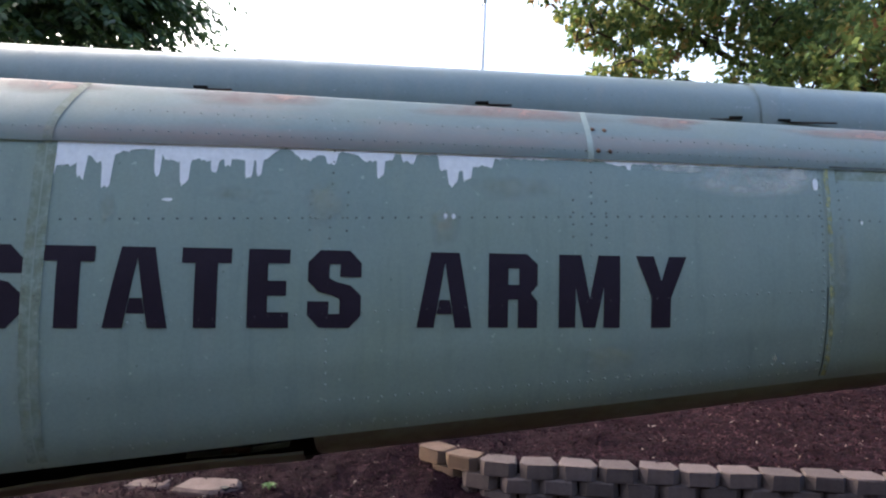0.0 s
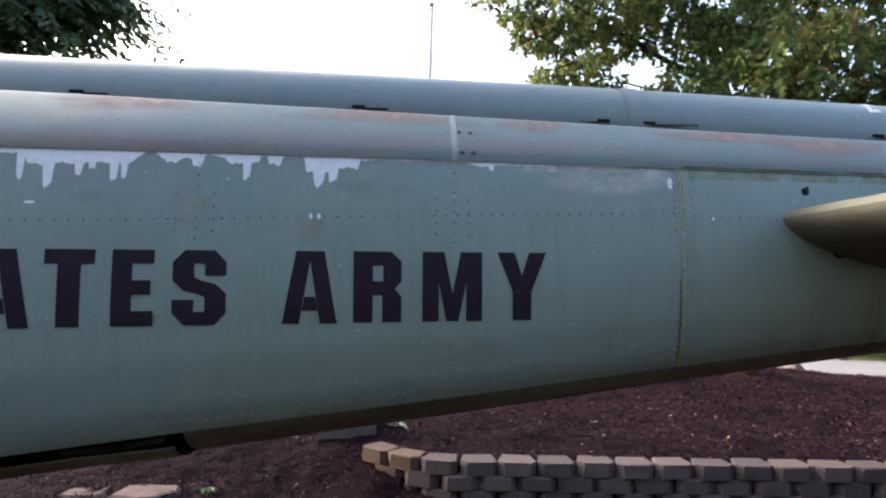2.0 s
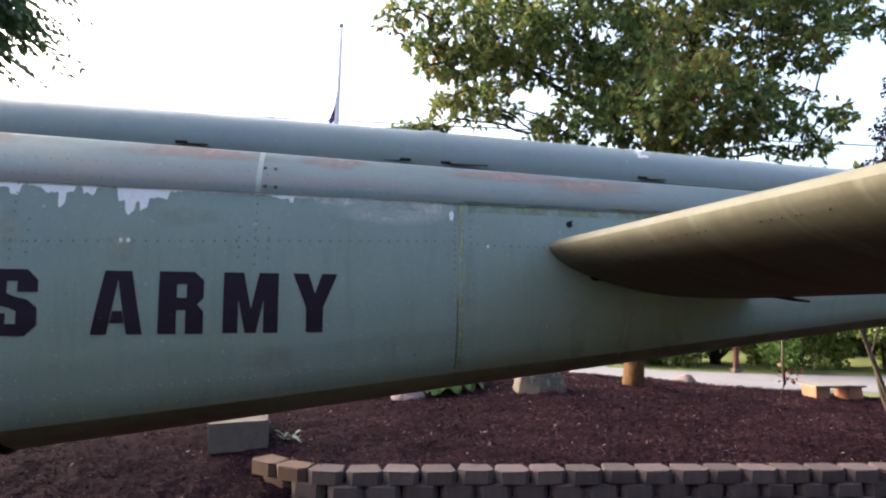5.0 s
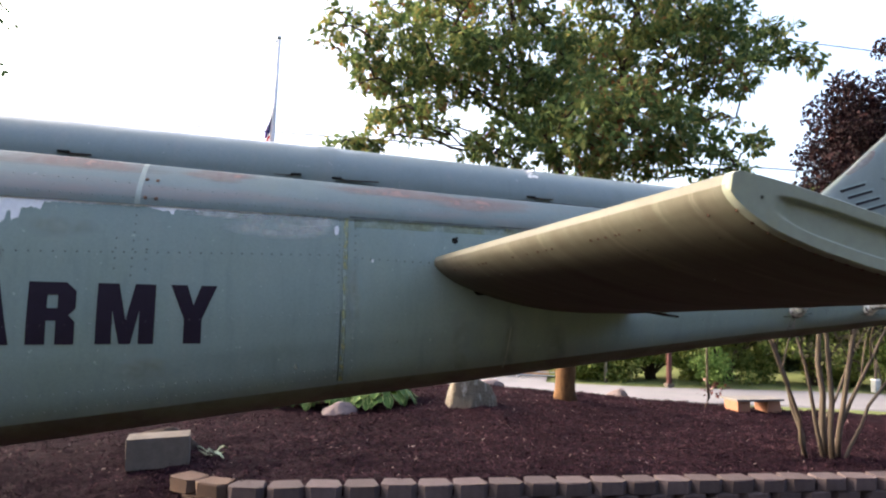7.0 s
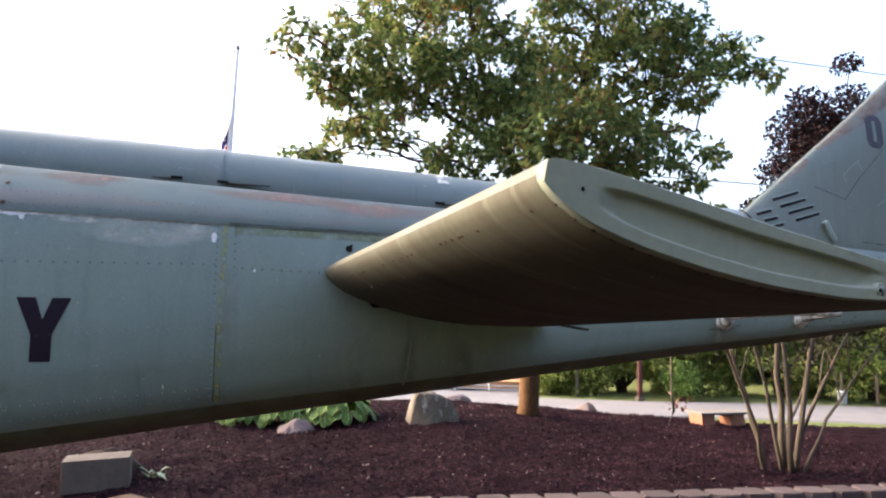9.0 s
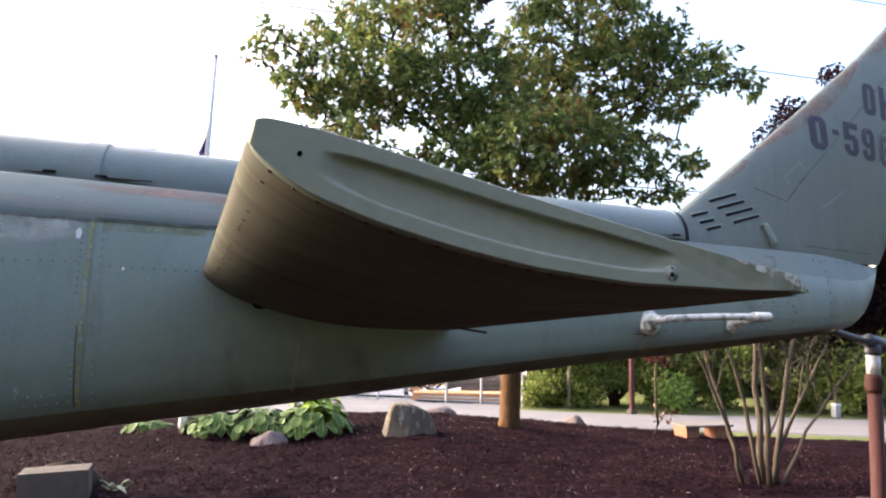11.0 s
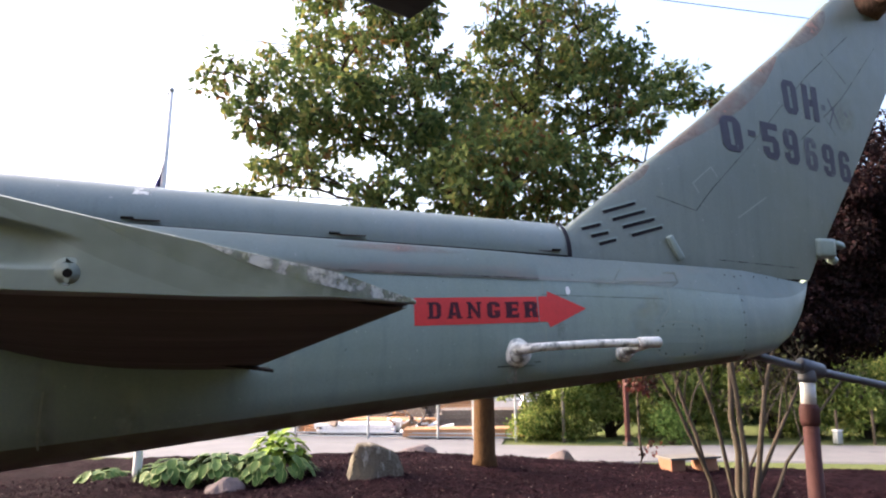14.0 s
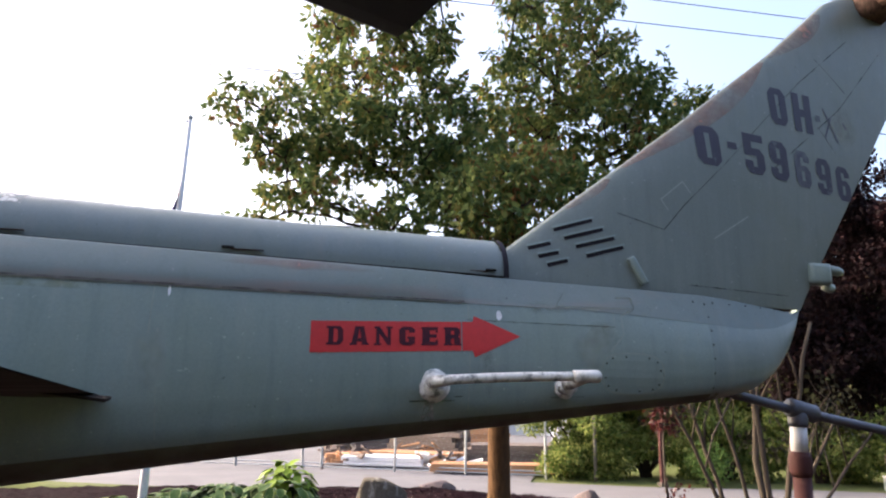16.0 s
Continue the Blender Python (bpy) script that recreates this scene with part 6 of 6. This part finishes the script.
# ---------------------------------------------------------------- other trees and woods
def frond_tree(rnd):
    """The leafy tree beyond the boom's front: long drooping fronds of narrow leaflets."""
    T = thing("walnut_tree", on(-6.2, 8.2), "dark green tree with drooping feathery fronds", "tree")
    bm = bm_new()
    add_tube(bm, [on(-6.2, 8.2, -.1), on(-6.2, 8.2, .2), (-6.1, 8.15, 1.8), (-6.0, 8.1, 3.2), (-5.9, 8.0, 5.2)], [.30, .22, .19, .16, .1], 12)
    part("trunk", bm, M_DARKBARK, T, "", True)
    ends = []
    for i in range(26):
        bm = bm_new()
        z = 3.2 + 2.8 * rnd.random()
        a = rnd.random() * 6.283
        r_ = 0.9 + 1.1 * rnd.random()
        e = Vector((-5.9 + math.cos(a) * r_, 7.9 + math.sin(a) * r_, z + .7 + rnd.random()))
        limb(bm, (-6.0, 8.1, z), e, .045, .015, rnd, 6, 5, .08)
        part("limb", bm, M_DARKBARK, T, "", True)
        ends.append(e)
    for e in ((-3.6, 7.1, 4.55), (-4.2, 7.0, 4.5), (-4.2, 7.3, 5.0), (-3.75, 7.2, 4.85), (-4.8, 7.0, 4.4), (-4.5, 7.3, 4.9), (-3.7, 6.9, 4.3), (-5.2, 7.0, 4.6), (-3.3, 7.1, 4.66)):
        e = Vector(e)
        bm = bm_new()
        limb(bm, (-5.9, 8.0, 4.2), e, .04, .012, rnd, 6, 5, .06)
        part("limb", bm, M_DARKBARK, T, "", True)
        ends += [e, e + Vector((-.3, .1, .05)), e + Vector((-.15, -.1, -.05))]
    V, F = [], []
    for e in ends:
        for j in range(19):
            a = rnd.normal() * .9 + (0.0 if rnd.random() < .7 else 2.5)
            L = .65 + .35 * rnd.random()
            d = Vector((math.cos(a), math.sin(a) * .8, -.10)).normalized()
            base = e + Vector(rnd.normal(size=3)) * .22
            for k in range(13):
                s = (k + 1) / 13
                p = base + d * L * s + Vector((0, 0, -.42 * L * s * s))
                for sd in (-1, 1):
                    side = Vector((-d.y, d.x, 0)) * sd
                    ax = (side * .75 + d * .5 + Vector((0, 0, -.55 + rnd.normal() * .2))).normalized()
                    l = (.145 + .05 * rnd.random()) * (1 - .35 * s)
                    w = ax.cross(Vector(rnd.normal(size=3))).normalized() * l * .21
                    b = len(V)
                    V += [p, p + ax * l * .4 + w, p + ax * l, p + ax * l * .4 - w]
                    F += [(b, b + 1, b + 2), (b, b + 2, b + 3)]
    part("crown", np_mesh(V, F), M_LEAFL, T, "feathery drooping leaves")


frond_tree(np.random.default_rng(8))


def crown_clumps(centre, radii, n, rmin, rmax, rnd, low=None, gap=.4):
    out = []
    tries = 0
    while len(out) < n and tries < 4000:
        tries += 1
        d = rnd.normal(size=3)
        d /= np.linalg.norm(d)
        c = np.array(centre) + d * rnd.random() ** .4 * np.array(radii)
        if (low is None or c[2] > low) and all(np.linalg.norm(c - np.array(o[0])) > gap for o in out):
            out.append((tuple(c), rmin + (rmax - rmin) * rnd.random()))
    return out


rp = np.random.default_rng(31)
tree("plum_tree", on(13.4, 10.0), (12.9, 9.8, 2.2), crown_clumps((12.0, 9.6, 3.9), (2.2, 1.8, 1.9), 74, .35, .6, rp) + crown_clumps((11.9, 9.5, 2.2), (2.3, 1.2, .7), 26, .3, .5, rp) + [((9.1, 9.2, 3.5), .35), ((8.7, 9.2, 3.25), .3), ((8.4, 9.2, 3.05), .26), ((9.5, 9.2, 3.0), .35), ((10.0, 9.2, 5.5), .3), ((10.4, 9.2, 4.8), .38), ((10.95, 9.2, 6.3), .25), ((11.0, 9.2, 5.7), .28), ((10.1, 9.2, 4.1), .33), ((9.9, 9.2, 3.3), .35)] + crown_clumps((10.4, 9.3, 2.3), (1.3, .8, .9), 24, .3, .45, rp), .13,
     "dark purple-leaved plum tree", M_DARKBARK, M_DARKBARK, M_PLUM, 800, .085, rp)


def bush(name, x, y, radii, n, per, size, material, rnd, label, group=""):
    B = thing(name, (x, y, -.8), label, "bush", group)
    c = crown_clumps((x, y, -.8 + radii[2] * .8), radii, n, .3, .55, rnd, -.75, .3)
    for q, _ in c[::3]:
        bm = bm_new()
        limb(bm, (x + rnd.normal() * .1, y, -.85), q, .04, .012, rnd, 5, 4, .1)
        part("branch", bm, M_DARKBARK, B)
    part("leaves", leaf_cloud(c, per, size, rnd), material, B)


rb = np.random.default_rng(41)
for a, s, rx, rz in ((1.6, 24.6, 1.7, 2.0), (3.6, 25.3, 1.8, 2.3), (6.2, 25.4, 2.0, 2.0), (9.0, 25.5, 2.0, 2.4), (12, 25.7, 2.2, 2.1), (15, 26, 2.2, 2.5), (18.5, 26, 2.4, 2.3), (22, 26, 2.4, 2.6)):
    p = road_pt(a, s)
    bush("roadside_bush", p[0], p[1], (rx, 1.2, rz), 60, 430, .12, M_BUSH, rb, "dense yellow-green roadside bush", "bushes across the road")
M_BRIGHT = leaf_material("bright_shrub_leaves", [(0.0, (0.06, 0.115, 0.025)), (0.6, (0.12, 0.19, 0.05)), (1.0, (0.19, 0.26, 0.08))], 0.75, 0.4)
p = road_pt(5.35, 23.4)
bush("pale_shrub", p[0], p[1], (.24, .24, .62), 11, 230, .1, M_BRIGHT, rb, "small bright green shrub by the road")

# far woods, one leafy mass behind
cw = []
for a in np.arange(3, 60, 1.5):
    for k in range(5):
        p = road_pt(a + rb.normal() * .7, 31 + 3 * rb.random())
        cw.append(((p[0], p[1], -.6 + 1.5 * k + rb.normal() * .4), 1.25 + .4 * rb.random()))
solo("far_woods", leaf_cloud(cw, 110, .42, rb), M_WOODS, "dark green edge of woods beyond the bushes", "woods", "stuff")
bm = bm_new()
for a in np.arange(3, 60, 2.2):
    p = road_pt(a, 32.5)
    add_tube(bm, [(p[0], p[1], -.9), (p[0], p[1], 5)], [.16, .08], 7)
solo("far_trunks", bm, M_DARKBARK, "dark trunks in the far woods", "woods", "stuff")

# ---------------------------------------------------------------- roadside things
p = road_pt(3.9, 22.9)
RP = thing("red_post", p, "red-brown square post beside the road", "post")
bm = bm_new()
add_box(bm, (p[0] - .06, p[1] - .06, -.85), (p[0] + .06, p[1] + .06, 1.9), .01)
part("post", bm, M_OXIDE, RP)
bm = bm_new()
add_box(bm, (p[0] - .11, p[1] - .11, -.82), (p[0] + .11, p[1] + .11, -.72), .01)
part("collar", bm, M_CEMENT, RP)
p = road_pt(1.95, 23.6)
bm = bm_new()
add_tube(bm, [(p[0], p[1], -.85), (p[0], p[1], 1.6)], [.055, .05], 10)
solo("thin_pole", bm, M_SLAB, "thin pale pole in front of a bush", "pole", smooth=True)
p = road_pt(10.35, 23.9)
UB = thing("utility_pedestal", p, "pale utility pedestal beside the road", "utility box")
bm = bm_new()
add_box(bm, (p[0] - .10, p[1] - .09, -.82), (p[0] + .10, p[1] + .09, -.46), .03)
part("body", bm, M_GALV, UB, "", True)
bm = bm_new()
add_box(bm, (p[0] - .11, p[1] - .10, -.47), (p[0] + .11, p[1] + .10, -.42), .02)
part("lid", bm, M_PIPEWHITE, UB)
for da in (-.45, .6):
    q = road_pt(10.8 + da, 23.9)
    bm = bm_new()
    add_tube(bm, [(q[0], q[1], -.85), (q[0], q[1], .12)], [.04, .04], 8)
    solo("wooden_stake", bm, M_STEM, "short wooden stake beside the pedestal", "stake", group="stakes by the pedestal")

# chain-link gate line: posts, rails, sparse diagonals
FEN = thing("yard_fence", road_pt(-6, 23.6), "galvanised yard fence with open gate leaves", "fence")
for a in (-13, -10.4, -7.9, -7.2, -4.6, -2.2, -1.0, .4):
    p = road_pt(a, 23.6)
    bm = bm_new()
    add_tube(bm, [(p[0], p[1], -.85), (p[0], p[1], .95), (p[0], p[1], .99)], [.04, .04, .015], 8)
    part("post", bm, M_GALV, FEN)
for z in (-.62, .9, -.72):
    bm = bm_new()
    a0, a1 = road_pt(-13, 23.6, z), road_pt(.4, 23.6, z)
    add_tube(bm, [a0, a1], [.022, .022], 6)
    part("rail", bm, M_GALV, FEN)
bm = bm_new()
for a in np.arange(-13, .4, .18):
    for b in (a + .9, a - .9):
        if -13 <= b <= .4:
            add_tube(bm, [road_pt(a, 23.6, -.62), road_pt(b, 23.61, .9)], [.0012, .0012], 3, False)
MESHW = part("mesh_wire", bm, M_GALV, FEN)
MESHW["kind"] = "stuff"

# stacks of lumber in the yard
def stack(name, a, s, lx, nx, nz, bw, bh, yaw, material, label, rnd):
    p = road_pt(a, s)
    S = thing(name, p, label, "lumber", "stacks in the yard")
    bm = bm_new()
    add_box(bm, (-lx / 2, -bw / 2 * .96, 0), (lx / 2, bw / 2 * .96, bh * .94), .004)
    me = mesh_of(bm)
    me.materials.append(material)
    for k in range(nz):
        for i in range(nx):
            ob = attach(new("plank", me), S)
            ob.matrix_basis = Matrix.Translation((p[0], p[1], -.74 + bh * k)) @ pose(0, 0, 0, 0, 0, yaw) @ Matrix.Translation((rnd.normal() * .12, (i - nx / 2) * bw, 0)) @ pose(0, 0, 0, 0, 0, rnd.normal() * .7)
    for dx in (-lx * .35, lx * .35):
        bm = bm_new()
        add_box(bm, (dx - .05, -nx * bw / 2, -.06), (dx + .05, nx * bw / 2, 0), .004)
        ob = part("bearer", bm, M_GREYWOOD, S)
        ob.matrix_basis = Matrix.Translation((p[0], p[1], -.74)) @ pose(0, 0, 0, 0, 0, yaw)


rl = np.random.default_rng(51)
stack("lumber_stack", -1.1, 24.6, 4.4, 5, 2, .2, .12, -14, M_LUMBER, "long orange lumber lying in the yard", rl)
stack("lumber_stack", -4.6, 26.6, 3.0, 6, 3, .2, .12, -30, M_LUMBER, "low orange lumber stack in the yard", rl)
stack("lumber_stack", -7.0, 25.6, 1.2, 4, 2, .2, .16, 10, M_LUMBER, "short orange lumber pile in the yard", rl)
stack("timber_stack", -.6, 28.5, 4.4, 5, 4, .3, .15, -12, M_GREYWOOD, "tall grey-brown timber stack in the yard", rl)
stack("timber_stack", -7.9, 29.0, 2.2, 4, 5, .3, .2, 30, M_GREYWOOD, "grey-brown pallet stack in the yard", rl)
stack("timber_stack", -5.4, 32.0, 3.5, 4, 5, .3, .2, -40, M_GREYWOOD, "far grey timber stack in the yard", rl)
stack("lumber_stack", -4.2, 35.0, 3.5, 5, 7, .3, .2, -20, M_LUMBER, "far stack of yellow lumber in the yard", rl)
stack("wrapped_boards", -5.6, 25.4, 2.6, 3, 2, .4, .15, -20, M_WHITEP, "white wrapped boards in the yard", rl)
stack("wrapped_boards", 1.0, 30.5, 1.3, 3, 5, .4, .24, -12, M_WHITEP, "white wrapped stack beside the timber", rl)

# untidy heaps of offcuts
def heap(name, a, s, wide, n, material, label, rnd):
    p = road_pt(a, s)
    H = thing(name, p, label, "lumber", "stacks in the yard")
    for i in range(n):
        l, w = .35 + .9 * rnd.random(), .06 + .12 * rnd.random()
        bm = bm_new()
        add_box(bm, (-l / 2, -w / 2, -.03), (l / 2, w / 2, .03), .004)
        lift = .5 * (i / n) * (1 - .5 * rnd.random())
        m = Matrix.Translation((p[0] + rnd.normal() * wide * .4, p[1] + rnd.normal() * .3, -.74 + lift)) @ Euler((rnd.normal() * .3, rnd.normal() * .35, rnd.random() * 3.1)).to_matrix().to_4x4()
        bmesh.ops.transform(bm, matrix=m, verts=bm.verts[:])
        part("board", bm, material if rnd.random() < .6 else M_GREYWOOD, H)


heap("offcut_heap", -6.6, 25.2, 1.1, 16, M_LUMBER, "untidy heap of orange and grey offcuts", rl)
heap("offcut_heap", -7.8, 27.0, .8, 18, M_GREYWOOD, "dark untidy heap of old boards", rl)
heap("offcut_heap", -3.4, 25.6, 1.6, 18, M_WHITEP, "loose pale boards lying in the yard", rl)
heap("offcut_heap", -4.9, 28.5, 1.4, 16, M_LUMBER, "heap of mixed boards beside the fence", rl)

# pale building behind the yard
SHED = thing("yard_building", road_pt(0, 47), "pale blue metal building behind the yard", "building")
bm = bm_new()
m = Matrix.Translation(road_pt(-8, 47, 0)) @ pose(0, 0, 0, 0, 0, -24.3)
add_box(bm, (-12, 0, -.8), (9.5, 8, 2.1), 0, m)
part("wall", bm, M_SHED, SHED)
for i in range(24):
    bm = bm_new()
    add_box(bm, (-11.8 + i * .9, -.03, -.8), (-11.75 + i * .9, 0, 2.1), 0, m)
    part("wall_rib", bm, M_SHED, SHED)
bm = bm_new()
vs = [bm.verts.new(m @ Vector(q)) for q in ((-12.3, -.3, 2.1), (9.8, -.3, 2.1), (9.8, 8.3, 2.1), (-12.3, 8.3, 2.1), (-12.3, 4, 3.2), (9.8, 4, 3.2))]
for f in ((0, 1, 5, 4), (2, 3, 4, 5), (0, 4, 3), (1, 2, 5)):
    bm.faces.new([vs[k] for k in f])
part("roof", bm, M_GALV, SHED, "low grey metal roof")
bm = bm_new()
add_box(bm, (6.2, -.05, -.8), (8.2, -.01, 1.2), 0, m)
part("door", bm, M_WHITEP, SHED, "white door")
for x0, x1, z0, z1, mm in ((3.4, 4.0, 1.0, 1.5, M_FLAGR), (4.1, 5.6, 1.25, 1.5, M_SIGN), (4.1, 5.2, .95, 1.1, M_SIGN)):
    bm = bm_new()
    add_box(bm, (x0, -.06, z0), (x1, -.035, z1), 0, m)
    part("sign_mark", bm, mm, SHED, "plain coloured sign mark")

# overhead wires on far poles
def wire(a, b, sag, r):
    bm = bm_new()
    a, b = Vector(a), Vector(b)
    pts = [a.lerp(b, k / 24) - Vector((0, 0, sag * 4 * (k / 24) * (1 - k / 24))) for k in range(25)]
    add_tube(bm, pts, r, 5)
    return bm


for x in (-45, 55):
    bm = bm_new()
    add_tube(bm, [(x, 15.2, -1), (x, 15.2, 15)], [.16, .11], 10)
    P = thing("utility_pole", (x, 15.2, -.9), "tall wooden utility pole carrying wires", "utility pole")
    part("pole", bm, M_BARK, P)
    for z in (5.1, 8.9, 11.3, 12.3):
        bm = bm_new()
        add_box(bm, (x - .1, 14.9, z - .05), (x + .1, 15.3, z + .05), .01)
        part("bracket", bm, M_GALV, P)
for z0, z1, sag, wr in ((5.0, 5.65, .05, .016), (8.6, 9.25, .05, .015), (10.15, 12.6, .1, .013), (11.05, 13.2, .1, .013)):
    solo("overhead_wire", wire((-45, 15, z0), (55, 15, z1), sag, wr), M_BLADE, "thin dark overhead wire between poles", "wire", group="overhead wires")

# ---------------------------------------------------------------- shredded mulch chips
rc = np.random.default_rng(61)
CH = {"dark": ([], []), "pale": ([], [])}
n = 0
while n < 100000:
    x = -3.2 + 11.5 * rc.random()
    y = 3.3 + 6.8 * rc.random() ** 1.4
    if not in_bed(x, y):
        continue
    n += 1
    V, F = CH["pale" if n % 55 == 0 else "dark"]
    a, l, w = rc.random() * 6.283, .007 + .024 * rc.random() ** 2, .0025 + .0045 * rc.random()
    if n % 55 == 0:
        l, w = .006 + .014 * rc.random(), .004 + .004 * rc.random()
    z = height(x, y) + .012 + .012 * rc.random()
    d = Vector((math.cos(a), math.sin(a), rc.normal() * .5)).normalized() * l
    s = Vector((-math.sin(a), math.cos(a), rc.normal() * .5)).normalized() * w
    c = Vector((x, y, z + lumps(x, y)))
    u = Vector((0, 0, w * .6))
    b = len(V)
    V += [c - d - s, c + d - s * .6, c + d * .9 + s, c - d * .8 + s, c + u]
    F += [(b, b + 1, b + 4), (b + 1, b + 2, b + 4), (b + 2, b + 3, b + 4), (b + 3, b, b + 4)]
M_CHIP = leaf_material("mulch_chips", [(0.0, (0.006, 0.0024, 0.0038)), (0.5, (0.019, 0.0082, 0.0115)), (0.85, (0.038, 0.0175, 0.0225)), (1.0, (0.065, 0.033, 0.037))], 0.85, 0.0)
M_CHIPPALE = leaf_material("pale_chips", [(0.0, (0.078, 0.0468, 0.0429)), (0.7, (0.156, 0.117, 0.1014)), (1.0, (0.2964, 0.2496, 0.2184))], 0.85, 0.0)
solo("mulch_chips", np_mesh(*CH["dark"]), M_CHIP, "loose shredded bark chips over the bed", "mulch", "stuff")
solo("pale_mulch_chips", np_mesh(*CH["pale"]), M_CHIPPALE, "few pale chips scattered over the bed", "mulch", "stuff")
